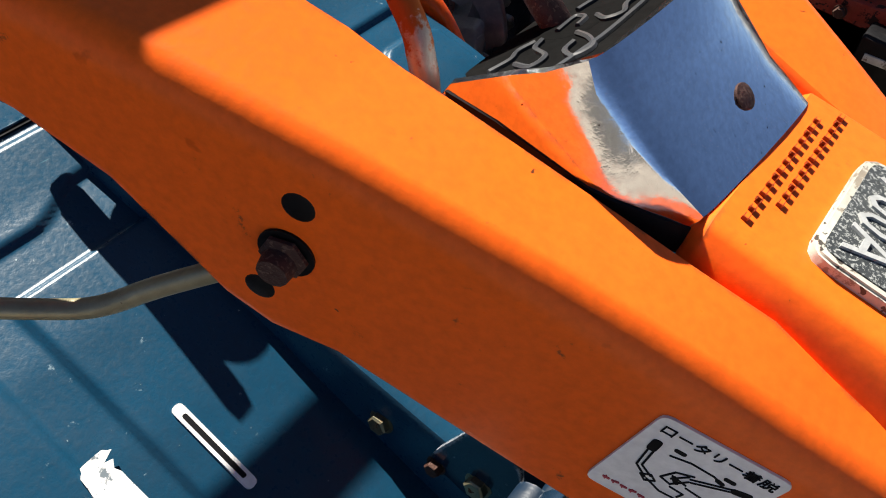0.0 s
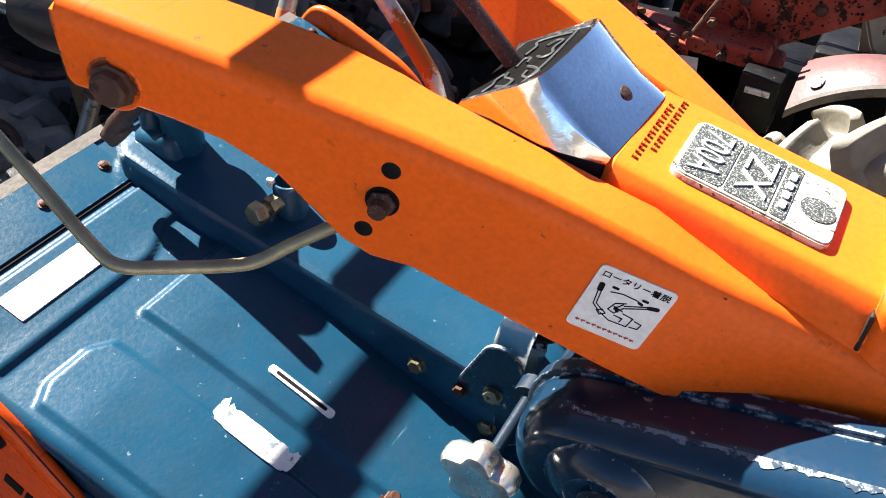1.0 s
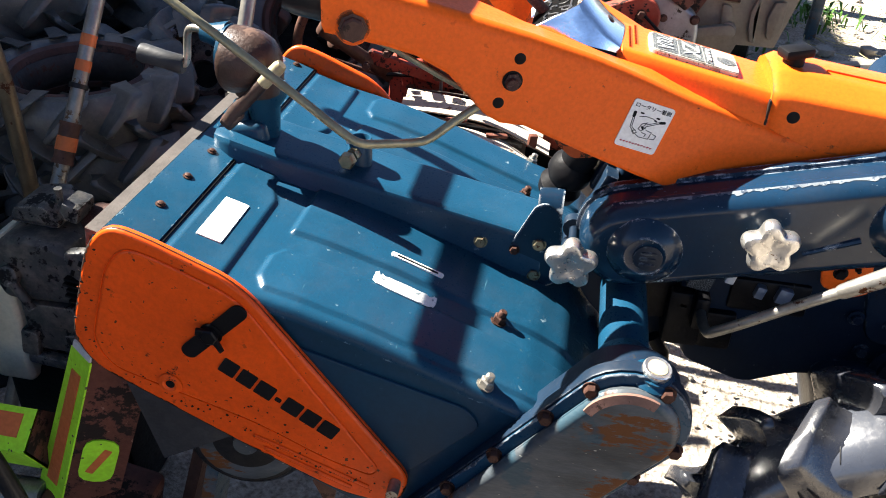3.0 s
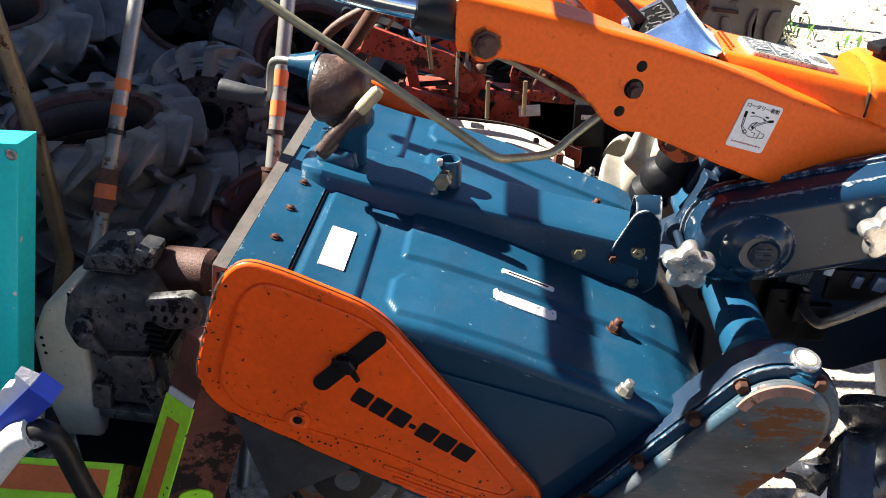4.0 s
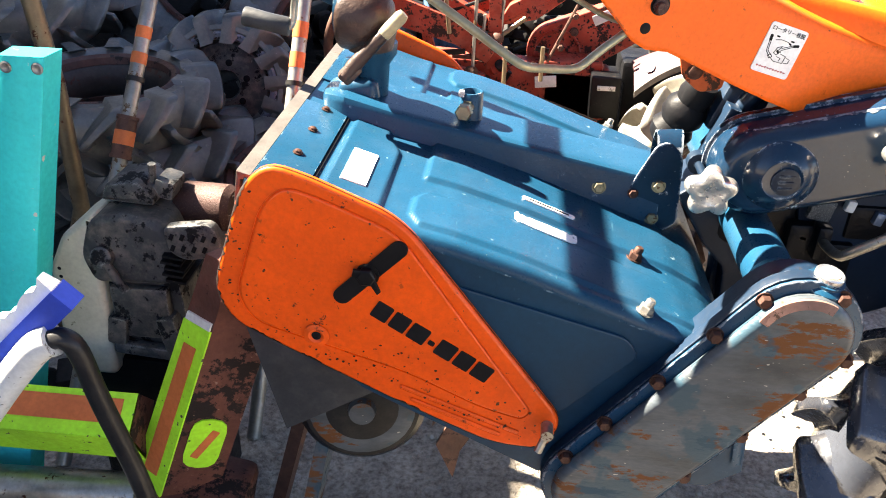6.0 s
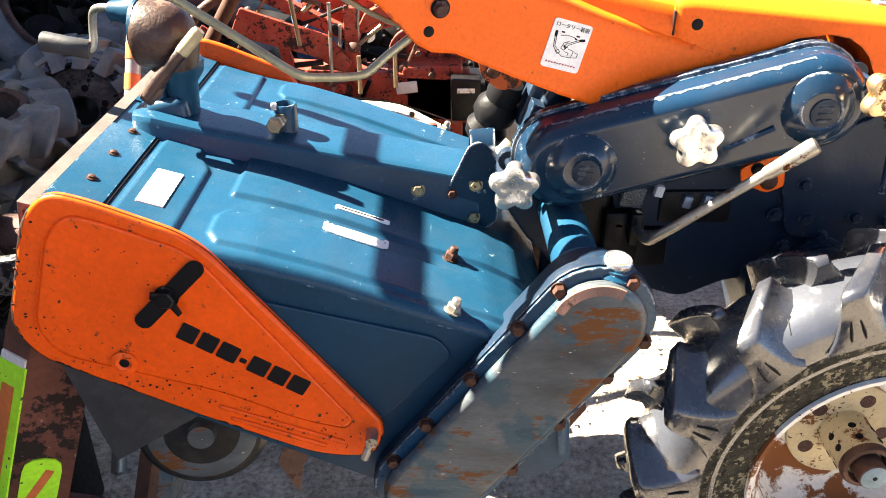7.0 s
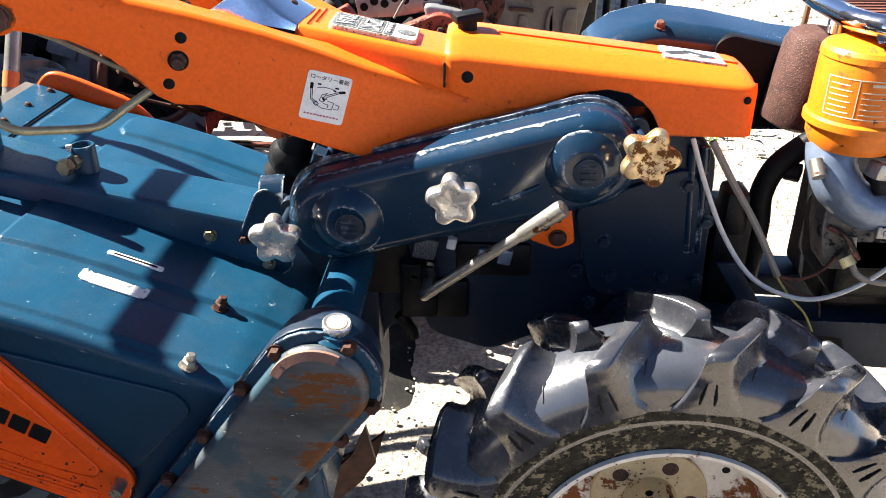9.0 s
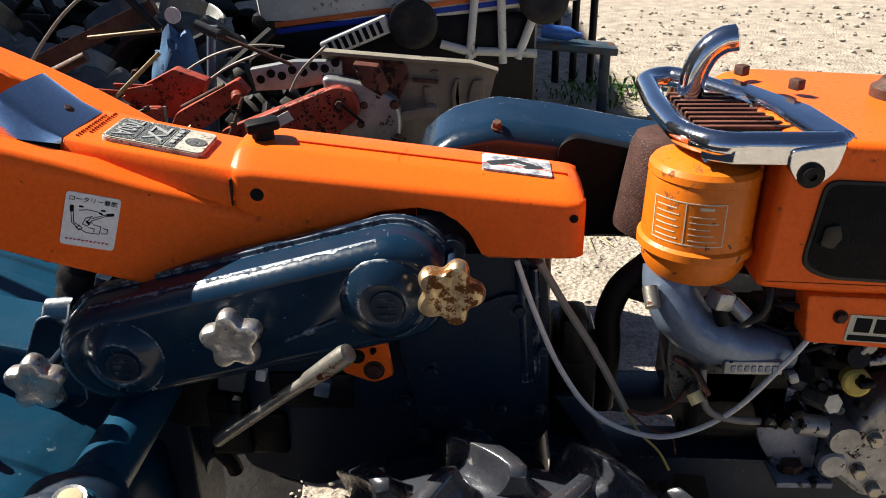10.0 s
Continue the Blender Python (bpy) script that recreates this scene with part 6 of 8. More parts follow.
    prism(b, rounded([(0.955, 0.74), (0.99, 0.72), (1.06, 0.69), (1.05, 0.640), (0.97, 0.640), (0.958, 0.69)], 0.01, 3), -0.10, -0.05, "y", 0.004)
    part("cylinder_head", b, M["grey_engine"], t)
    for p, q, rr, mat in (((0.928, -0.11, 0.790), (0.930, -0.125, 0.775), 0.008, "steel"), ((0.995, -0.115, 0.782), (1.005, -0.12, 0.755), 0.009, "engine_dark"), ((1.02, -0.11, 0.765), (1.03, -0.115, 0.75), 0.007, "steel"), ((1.05, -0.09, 0.735), (1.05, -0.09, 0.77), 0.014, "engine_dark"), ((0.985, -0.118, 0.668), (0.99, -0.125, 0.660), 0.009, "bolt")):
        b = NB()
        tube(b, [p, q], rr, 12)
        part("fitting", b, M[mat], t)
    b = NB()
    tube(b, soft([(1.035, -0.08, 0.815), (1.045, -0.115, 0.79), (1.04, -0.12, 0.765), (1.02, -0.115, 0.752)], 4), 0.005, 10)
    part("rubber_hose", b, M["rubber"], t)
    # air cleaner
    o = (0.958, -0.080, 0.0)
    b = NB()
    lathe(b, [(0.030, 0.795), (0.045, 0.800), (0.0515, 0.812), (0.0525, 0.826), (0.0580, 0.828), (0.0580, 0.836), (0.0545, 0.839), (0.0540, 0.898), (0.0530, 0.904), (0.0545, 0.905), (0.0540, 0.912), (0.0505, 0.917), (0.044, 0.919), (0.030, 0.925), (0.008, 0.928), (0.0005, 0.928)], o, (0.02, 0.0, 1), 48)
    ac = part("air_cleaner", b, M["amber"], t, "orange air cleaner canister with printed panel", sharp=30)
    rings = []
    for k in range(15):
        a = radians(205 + 78 * k / 14)
        rings.append([(o[0] + 0.017 + rr * math.cos(a), o[1] + rr * math.sin(a), z) for rr, z in ((0.0538, 0.846), (0.0545, 0.846), (0.0545, 0.890), (0.0538, 0.890))])
    b = NB()
    skin(b, rings)
    lab = part("caution_panel", b, M["amber"], ac, "faded printed caution panel")

    def arc_bar(a0, a1, z0, z1, mat="cream"):
        rr_ = []
        k = max(2, int(abs(a1 - a0) / 6) + 1)
        for i in range(k + 1):
            a = radians(a0 + (a1 - a0) * i / k)
            rr_.append([(o[0] + 0.017 + rr * math.cos(a), o[1] + rr * math.sin(a), z) for rr, z in ((0.0540, z0), (0.0548, z0), (0.0548, z1), (0.0540, z1))])
        bb = NB()
        skin(bb, rr_)
        part("print_bar", bb, M[mat], lab)
    for a0, a1, z0, z1 in ((206, 282, 0.889, 0.890), (206, 282, 0.846, 0.847), (205.5, 206.5, 0.846, 0.890), (281.5, 282.5, 0.846, 0.890), (242, 243, 0.846, 0.890), (256, 270, 0.8835, 0.8865)):
        arc_bar(a0, a1, z0, z1)
    for i in range(6):
        arc_bar(210, 236 - 3 * (i % 2), 0.851 + 0.0062 * i, 0.8521 + 0.0062 * i)
        if i < 5:
            arc_bar(247, 276 - 4 * (i % 3), 0.851 + 0.0062 * i, 0.8519 + 0.0062 * i)
    # muffler and chromed tail pipe
    b = NB()
    lathe(b, [(0.030, 0.775), (0.044, 0.782), (0.046, 0.79), (0.046, 0.885), (0.042, 0.898), (0.028, 0.906), (0.0005, 0.907)], (0.846, 0.075, 0.0), (0.15, 0, 1), 36)
    part("muffler", b, M["muffler"], t, "rust-brown muffler drum")
    b = NB()
    way = soft([(0.985, 0.045, 0.90), (0.985, 0.045, 0.950), (0.989, 0.045, 0.976), (0.999, 0.044, 0.996), (1.013, 0.043, 1.007), (1.026, 0.042, 1.010)], 5)
    tube(b, way, 0.0145, 24, False)
    tube(b, way, 0.0130, 24, False)
    skin(b, [[way[-1] + rr * (Vector((0, 1, 0)) * math.cos(a) + Vector((-0.2, 0, 0.98)) * math.sin(a)) for a in (2 * math.pi * k / 24 for k in range(24))] for rr in (0.0130, 0.0145)], True, False, False)
    part("tail_pipe", b, M["chrome"], t, "polished bent tail pipe")
    # chromed guard over the engine, with its grille
    out = rounded([(0.948, -0.085), (0.944, 0.02), (0.950, 0.125), (0.985, 0.150), (1.02, 0.085), (1.075, -0.03), (1.088, -0.117), (0.972, -0.120)], [0.03, 0.02, 0.03, 0.02, 0.02, 0.02, 0.012, 0.03], 5)
    pts = [Vector((x, y, 0.944)) for x, y in out]
    b = NB()
    tube(b, pts + [pts[0]], 0.0122, 14, False)
    prism(b, rounded([(0.958, -0.117), (1.088, -0.120), (1.082, -0.134), (0.985, -0.131)], 0.004, 2), 0.928, 0.950, "z", 0.004)
    prism(b, rounded([(1.035, 0.945), (1.085, 0.952), (1.080, 0.925), (1.068, 0.912), (1.046, 0.912), (1.034, 0.928)], 0.006, 3), -0.136, -0.124, "y", 0.003)
    prism(b, [(1.024, 0.085), (1.045, 0.090), (1.092, -0.025), (1.098, -0.117), (1.060, -0.117), (1.052, -0.03)], 0.944, 0.956, "z", 0.005)
    guard = part("chrome_guard", b, M["chrome"], t, "scratched chromed engine guard")
    b = NB()
    prism(b, rounded([(0.955, -0.09), (0.952, 0.06), (1.02, 0.062), (1.055, -0.03), (1.062, -0.112), (0.975, -0.112)], 0.01, 3), 0.938, 0.9425, "z")
    part("guard_pan", b, M["redbrown"], guard, "brown pressed pan")
    for k in range(9):
        b = NB()
        y = 0.055 - 0.0155 * k
        box(b, (0.9955 + 0.002 * k, y, 0.9455), (0.066 + 0.003 * k, 0.0060, 0.004), bev=0.001)
        part("grille_slat", b, M["redbrown"], guard)
        b = NB()
        box(b, (0.9955 + 0.002 * k, y - 0.0077, 0.9428), (0.066 + 0.003 * k, 0.0085, 0.0012))
        part("grille_gap", b, M["black"], guard)
    b = NB()
    lathe(b, [(0.0125, 0), (0.0125, 0.002), (0.0085, 0.003), (0.0085, 0.006), (0.004, 0.006), (0.004, 0.003), (0.0005, 0.003)], (1.056, -0.1355, 0.921), (0, -1, 0), 18)
    part("socket_screw", b, M["engine_dark"], guard)
    for x, y in ((1.055, 0.10), (1.095, 0.035)):
        b = NB()
        box(b, (x, y, 0.962), (0.012, 0.014, 0.012), (0, 0, 30), 0.002)
        part("clip", b, M["rust"], guard)
    # orange radiator housing with black screen
    b = NB()
    prism(b, rounded([(1.026, 0.800), (1.034, 0.940), (1.07, 0.951), (1.42, 0.935), (1.42, 0.785), (1.10, 0.792)], [0.01, 0.02, 0.02, 0.02, 0.01, 0.01], 4), -0.130, 0.165, "y", 0.010, 3)
    rad = part("radiator_housing", b, M["orange"], t, "orange radiator housing")
    b = NB()
    prism(b, rounded([(1.064, 0.825), (1.073, 0.915), (1.30, 0.905), (1.30, 0.800), (1.09, 0.812)], 0.014, 4), -0.1325, -0.1285, "y", 0.001)
    part("screen_gasket", b, M["rubber"], rad)
    b = NB()
    prism(b, rounded([(1.068, 0.829), (1.077, 0.911), (1.296, 0.901), (1.296, 0.804), (1.092, 0.816)], 0.012, 4), -0.1335, -0.130, "y", 0.0005)
    part("screen", b, M["mesh_black"], rad, "black dusty radiator screen")
    b = NB()
    prism(b, rounded([(1.079, 0.869), (1.092, 0.872), (1.097, 0.858), (1.090, 0.846), (1.077, 0.850)], 0.003, 2), -0.1365, -0.133, "y", 0.001)
    part("screen_latch", b, M["rubber"], rad)
    b = NB()
    prism(b, rounded([(1.076, 0.796), (1.33, 0.785), (1.33, 0.722), (1.082, 0.741)], 0.006, 3), -0.134, -0.10, "y", 0.004)
    sk = part("skirt_panel", b, M["orange"], rad)
    m = face_matrix((1.163, -0.1345, 0.757), (1, 0, -0.07), (0, 0, 1))
    b = NB()
    decal(b, m, 0.085, 0.030, 0.001, 0.0006)
    plate = part("maker_plate", b, M["cream"], sk, "cream maker plate with plain bars")
    for dx, dy, w, h in ((-0.028, 0.004, 0.016, 0.016), (-0.008, 0.004, 0.016, 0.016), (0.012, 0.004, 0.016, 0.016), (0.0, -0.0105, 0.08, 0.006)):
        b = NB()
        decal(b, m @ Matrix.Translation((0, 0, 0.0004)), w, h, 0.001, 0.0006, dx, dy)
        part("plate_bar", b, M["ink"], plate)
    b = NB()
    hexhead(b, (1.112, -0.1335, 0.772), (0, -1, 0), 0.006, 0.006)
    part("screw", b, M["bolt_rust"], sk)
    b = NB()
    prism(b, rounded([(1.20, 0.72), (1.30, 0.71), (1.30, 0.65), (1.21, 0.66)], 0.006, 3), -0.128, -0.10, "y", 0.003)
    tag = part("red_tag", b, M["red"], t)
    b = NB()
    lathe(b, [(0.030, 0), (0.030, 0.010), (0.024, 0.014), (0.020, 0.020), (0.0005, 0.022)], (1.21, 0.045, 0.946), (0, 0, 1), 24)
    part("radiator_cap", b, M["rust"], rad)
    for k in range(7):
        b = NB()
        box(b, (1.0245 + 0.001 * (k % 2), -0.095 + 0.014 * k, 0.905), (0.004, 0.006, 0.060), (0, 4, 0), 0.001)
        part("louvre", b, M["orange"], rad)
    # belt guard on the far side
    b = NB()
    rings = []
    for k in range(25):
        s_ = k / 24
        x = 0.665 + 0.46 * s_
        top = lerp([(0.665, 0.80), (0.672, 0.835), (0.69, 0.862), (0.72, 0.882), (0.775, 0.897), (0.85, 0.888), (0.95, 0.868), (1.125, 0.845)], x)
        rings.append([(x, 0.098, 0.752), (x, 0.098, top - 0.022), (x, 0.101, top - 0.012), (x, 0.110, top - 0.004), (x, 0.125, top), (x, 0.215, top + 0.004), (x, 0.222, top - 0.004), (x, 0.222, 0.752)])
    skin(b, rings)
    bg = part("belt_guard", b, M["navy"], t, "glossy blue belt guard with black opening")
    b = NB()
    prism(b, rounded([(0.848, 0.756), (0.850, 0.872), (0.868, 0.883), (0.95, 0.866), (1.12, 0.842), (1.12, 0.756)], 0.012, 4), 0.0945, 0.118, "y", 0.001)
    part("guard_opening", b, M["black"], bg)
    b = NB()
    hexhead(b, (0.776, 0.110, 0.890), (0, -0.4, 1), 0.006, 0.009)
    part("bolt", b, M["rust"], bg)
    b = NB()
    tube(b, soft([(1.0, 0.21, 0.87), (1.004, 0.21, 0.915), (1.016, 0.20, 0.922), (1.024, 0.18, 0.91), (1.022, 0.17, 0.87)], 4), 0.0045, 10)
    part("wire_loop", b, M["brass_pole"], bg)
    b = NB()
    tube(b, soft([(0.962, -0.02, 0.785), (0.940, -0.02, 0.768), (0.916, -0.02, 0.742), (0.905, -0.02, 0.705), (0.908, -0.02, 0.66), (0.905, -0.02, 0.58)], 5), 0.015, 14)
    tube(b, [(0.93, -0.02, 0.74), (0.945, -0.03, 0.74)], 0.012, 10)
    part("radiator_hose", b, M["boot"], t, "black rubber hose")
    b = NB()
    box(b, (0.868, -0.01, 0.62), (0.05, 0.09, 0.14), bev=0.01)
    box(b, (0.862, -0.05, 0.70), (0.03, 0.05, 0.06), bev=0.008)
    part("clutch_housing", b, M["engine_dark"], t)
    # cables
    for pts, rr, mat, nm in (
            ([(0.795, -0.072, 0.80), (0.815, -0.082, 0.745), (0.845, -0.095, 0.680), (0.885, -0.105, 0.628), (0.940, -0.108, 0.603), (0.985, -0.112, 0.610), (1.030, -0.122, 0.650), (1.066, -0.132, 0.712), (1.088, -0.128, 0.742), (1.106, -0.100, 0.752)], 0.0031, "cable", "white_cable"),
            ([(0.820, -0.066, 0.795), (0.850, -0.073, 0.745), (0.885, -0.080, 0.690), (0.921, -0.088, 0.623)], 0.0046, "grey_cable", "cable_sheath"),
            ([(0.921, -0.088, 0.623), (0.945, -0.095, 0.622), (0.970, -0.10, 0.640), (0.985, -0.105, 0.672)], 0.0020, "redbrown", "brown_wire"),
            ([(0.921, -0.088, 0.623), (0.950, -0.098, 0.603), (0.972, -0.10, 0.598), (0.980, -0.10, 0.570)], 0.0014, "redbrown", "brown_wire"),
            ([(0.918, -0.088, 0.625), (0.938, -0.098, 0.598), (0.960, -0.10, 0.575), (0.975, -0.10, 0.548)], 0.0016, "wire_yellow", "yellow_wire"),
            ([(1.00, -0.118, 0.665), (0.985, -0.11, 0.69), (0.965, -0.10, 0.70)], 0.004, "redbrown", "brown_wire"),
            ([(1.06, -0.10, 0.772), (1.075, -0.11, 0.765), (1.085, -0.11, 0.780)], 0.002, "redbrown", "brown_wire"),
            ([(1.09, -0.10, 0.72), (1.10, -0.115, 0.70), (1.12, -0.11, 0.68)], 0.006, "rubber", "rubber_hose")):
        b = NB()
        tube(b, soft(pts, 6), rr, 8)
        part(nm, b, M[mat], t)


build_engine(tractor)


# ---- the scrap yard round the tractor ----
def tyre_thing(c, way, R=0.30, half=0.075, rim=0.165, lugs=13, label="", name="farm_tyre", wheel=False, group="old farm tyres in the heap", phase=0.0, mat="old_tyre"):
    t = thing(name, c, label, "tyre", group)
    b = NB()
    high = 0.145 * R
    tyre_bm(b, c, way, R, rim, half, lugs, high, phase, 0.36, 1)
    ty = part("tyre", b, M[mat], t, sharp=35)
    add_lugs(ty, M[mat], c, way, R, half * 1.06, lugs, high + 0.002, phase, 0.30, 1, 0.62)
    b = NB()
    lathe(b, [(rim + 0.006, -half * 0.62), (rim + 0.012, -half * 0.75), (rim + 0.006, -half * 0.80), (rim - 0.008, -half * 0.6), (rim - 0.020, -half * 0.25), (rim - 0.020, half * 0.25), (rim - 0.008, half * 0.6), (rim + 0.006, half * 0.80), (rim + 0.012, half * 0.75), (rim + 0.006, half * 0.62)], c, way, 48, False)
    r = part("rim", b, M["old_rim"], t, "rusty steel rim")
    for side in (-1, 1):
        b = NB()
        lathe(b, [(rim + 0.014, side * half * 0.70), (rim + 0.016, side * half * 0.86), (rim + 0.006, side * half * 0.93), (rim - 0.006, side * half * 0.84), (rim - 0.010, side * half * 0.60), (rim - 0.004, side * half * 0.5)], c, way, 48, False)
        part("rim_lip", b, M["foot" if wheel else "old_lip"], r)
    if wheel:
        b = NB()
        lathe(b, [(rim - 0.012, half * 0.25), (rim * 0.72, half * 0.30), (rim * 0.60, half * 0.42), (rim * 0.32, half * 0.40), (rim * 0.28, half * 0.2), (rim * 0.28, 0.0), (rim - 0.012, half * 0.1)], c, way, 40, False)
        part("wheel_disc", b, M["grey_engine"], t, "grey wheel disc")
        u, v, w = frame_of(way)
        for k in range(6):
            a = 2 * math.pi * k / 6 + 0.3
            b = NB()
            disc(b, Vector(c) + w * (half * 0.41) + rim * 0.47 * (math.cos(a) * u + math.sin(a) * v), w, rim * 0.07, 0.002)
            part("lug_hole", b, M["black"], r)
    return t


LBL = "worn black farm tyre lying on the scrap heap"
tyre_thing((-0.955, 0.82, 0.400), (0.02, -0.04, 1), 0.285, 0.072, 0.165, 13, "worn black farm tyre lying flat with rusty rim")
tyre_thing((-0.90, 0.86, 0.245), (-0.05, 0.08, 1), 0.30, 0.075, 0.165, 13, LBL, phase=0.3)
tyre_thing((-0.93, 0.84, 0.085), (0.0, 0.0, 1), 0.33, 0.075, 0.165, 13, LBL, phase=0.1)
tyre_thing((-0.745, 1.09, 0.368), (0.16, -0.95, 0.26), 0.205, 0.058, 0.134, 14, "black tyre on grey steel wheel, standing in the heap", "tyre_on_wheel", True)
tyre_thing((-1.02, 1.72, 0.53), (0.55, -0.70, 0.35), 0.36, 0.085, 0.18, 12, "large worn black tyre leaning on the heap", phase=0.2)
tyre_thing((-1.42, 1.20, 0.56), (0.16, -0.12, 1), 0.33, 0.080, 0.165, 12, LBL)
tyre_thing((-1.40, 0.72, 0.30), (0.75, -0.55, 0.35), 0.30, 0.075, 0.165, 12, "worn black tyre leaning on the heap", phase=0.4)
tyre_thing((-1.60, 1.75, 0.70), (0.35, -0.5, 0.8), 0.36, 0.085, 0.18, 12, LBL, phase=0.5)
tyre_thing((-0.58, 1.62, 0.36), (0.2, -0.85, 0.5), 0.33, 0.080, 0.165, 12, "large worn black tyre leaning on the heap", phase=0.7)
tyre_thing((-0.62, 0.70, 0.10), (0.1, -0.1, 1), 0.26, 0.065, 0.14, 13, LBL, phase=0.6)
tyre_thing((-0.50, 0.78, 0.235), (-0.25, -0.30, 1), 0.24, 0.060, 0.13, 13, LBL, phase=0.2)
tyre_thing((-1.30, 2.30, 0.42), (0.3, -0.9, 0.2), 0.38, 0.09, 0.19, 12, "large worn black tyre leaning on the heap")
tyre_thing((-0.45, 2.25, 0.40), (-0.1, -0.95, 0.2), 0.36, 0.09, 0.19, 12, "large worn black tyre leaning on the heap", phase=0.25)
tyre_thing((-1.95, 1.3, 0.45), (0.9, -0.3, 0.3), 0.36, 0.09, 0.19, 12, "large worn black tyre leaning on the heap", phase=0.15)
tyre_thing((-1.25, 0.25, 0.10), (0.1, -0.05, 1), 0.30, 0.075, 0.165, 12, LBL, phase=0.9)


def banded_pole(p, d, foot, top, sleeve, bands, ring, label):
    """A silver jack pole along p + d * s, with z from foot to top; bands and sleeve are given by their heights."""
    d = Vector(d) / d[2]
    at = lambda z: Vector(p) + d * (z - p[2])
    t = thing("marker_pole", at(foot), label, "pole", "banded poles")
    b = NB()
    tube(b, [at(foot), at(top)], 0.0140, 16)
    part("pole_tube", b, M["pole"], t)
    b = NB()
    tube(b, [at(sleeve[0]), at(sleeve[1])], 0.0185, 16)
    tube(b, [at(sleeve[1] - 0.006), at(sleeve[1])], 0.0205, 16)
    tube(b, [at(sleeve[0]), at(sleeve[0] + 0.006)], 0.0205, 16)
    part("sleeve", b, M["rust"], t)
    b = NB()
    tube(b, [at(ring - 0.004), at(ring + 0.004)], 0.0175, 16)
    part("collar", b, M["rubber"], t)
    for z0, z1 in bands:
        b = NB()
        tube(b, [at(z0), at(z1)], 0.0193 if sleeve[0] < z0 < sleeve[1] else 0.0147, 16)
        part("orange_band", b, M["orange_tape"], t)


banded_pole((-0.647, 0.353, 0.621), (0.018, 0.085, 0.144), 0.0, 1.15, (0.492, 0.561), ((0.514, 0.537), (0.646, 0.664), (0.687, 0.706)), 0.621, "silver metal pole with orange bands and rusty sleeve")
banded_pole((-0.3595, 0.40, 0.60), (0.0642, 0.5, 1.0), 0.0, 1.05, (0.470, 0.552), ((0.492, 0.514), (0.639, 0.665), (0.689, 0.716)), 0.612, "silver metal pole with orange bands beside tiller")
b = NB()
tube(b, [(-0.93, 0.38, 0.0), (-0.803, 0.35, 0.342), (-0.802, 0.35, 0.60), (-0.86, 0.35, 1.20)], 0.017, 14)
single("metal_post", b, M["brass_pole"], "tarnished brown metal pole leaning beside tyres", "pole")

# teal channel post
t = thing("teal_post", (-0.723, -0.17, 0.0), "leaning teal painted steel channel post", "post")
b = NB()
q0, q1 = Vector((-0.723, -0.19, 0.0)), Vector((-0.536, -0.155, 0.816))
skin(b, [[q + Vector((x, y, 0)) for x, y in ((-0.029, 0), (-0.026, -0.002), (0.026, -0.002), (0.029, 0), (0.032, 0.038), (-0.032, 0.038))] for q in (q0, q1)])
post = part("channel", b, M["teal"], t)
for x in (-0.018, 0.022):
    b = NB()
    lathe(b, [(0.0075, 0), (0.0075, 0.001), (0.0055, 0.0018), (0.004, 0.0008), (0.0005, 0.0008)], q1 + Vector((x - 0.003, -0.003, -0.014)), (0, -1, 0), 18)
    part("rivet", b, M["pole"], t)
b = NB()
tube(b, [(-0.765, -0.185, 0.0), (-0.622, -0.150, 0.62), (-0.586, -0.145, 0.778)], [0.004, 0.005, 0.007], 10)
part("stay_rod", b, M["steel"], t)
b = NB()
skin(b, [[q + Vector((x, y, 0)) for x, y in ((-0.03, 0), (0.02, 0), (0.02, 0.02), (-0.03, 0.02))] for q in (Vector((-0.82, -0.20, 0.0)), Vector((-0.70, -0.165, 0.48)))])
part("stay_plate", b, M["teal"], t)

# small stationary engine in grey, with a cream cowl
t = thing("grey_engine", (-0.49, 0.02, 0.0), "dusty grey small petrol engine with cream cowl", "engine")
b = NB()
prism(b, rounded([(-0.575, 0.50), (-0.555, 0.560), (-0.50, 0.575), (-0.44, 0.56), (-0.425, 0.50), (-0.44, 0.46), (-0.56, 0.455)], 0.015, 4), -0.055, 0.085, "y", 0.012, 3)
prism(b, rounded([(-0.56, 0.47), (-0.44, 0.47), (-0.43, 0.33), (-0.46, 0.30), (-0.56, 0.31)], 0.02, 4), -0.03, 0.10, "y", 0.010)
eb = part("engine_block", b, M["grey_engine"], t)
b = NB()
prism(b, rounded([(-0.545, 0.577), (-0.535, 0.603), (-0.485, 0.610), (-0.462, 0.588), (-0.465, 0.572)], 0.008, 3), -0.02, 0.06, "y", 0.006)
box(b, (-0.455, 0.02, 0.592), (0.03, 0.05, 0.03), (0, 15, 0), 0.006)
tube(b, [(-0.475, 0.01, 0.60), (-0.472, 0.008, 0.628)], 0.006, 8)
part("air_cleaner", b, M["grey_engine"], t)
b = NB()
lathe(b, [(0.030, 0), (0.036, 0.01), (0.036, 0.078), (0.028, 0.088), (0.0005, 0.088)], (-0.452, 0.045, 0.548), (1, -0.1, 0.02), 24)
part("muffler", b, M["muffler"], t)
b = NB()
prism(b, rounded([(-0.437, 0.565), (-0.365, 0.575), (-0.350, 0.545), (-0.362, 0.520), (-0.41, 0.512), (-0.432, 0.525)], 0.012, 4), -0.066, -0.045, "y", 0.005)
gd = part("heat_shield", b, M["grey_engine"], t, "pierced grey heat shield")
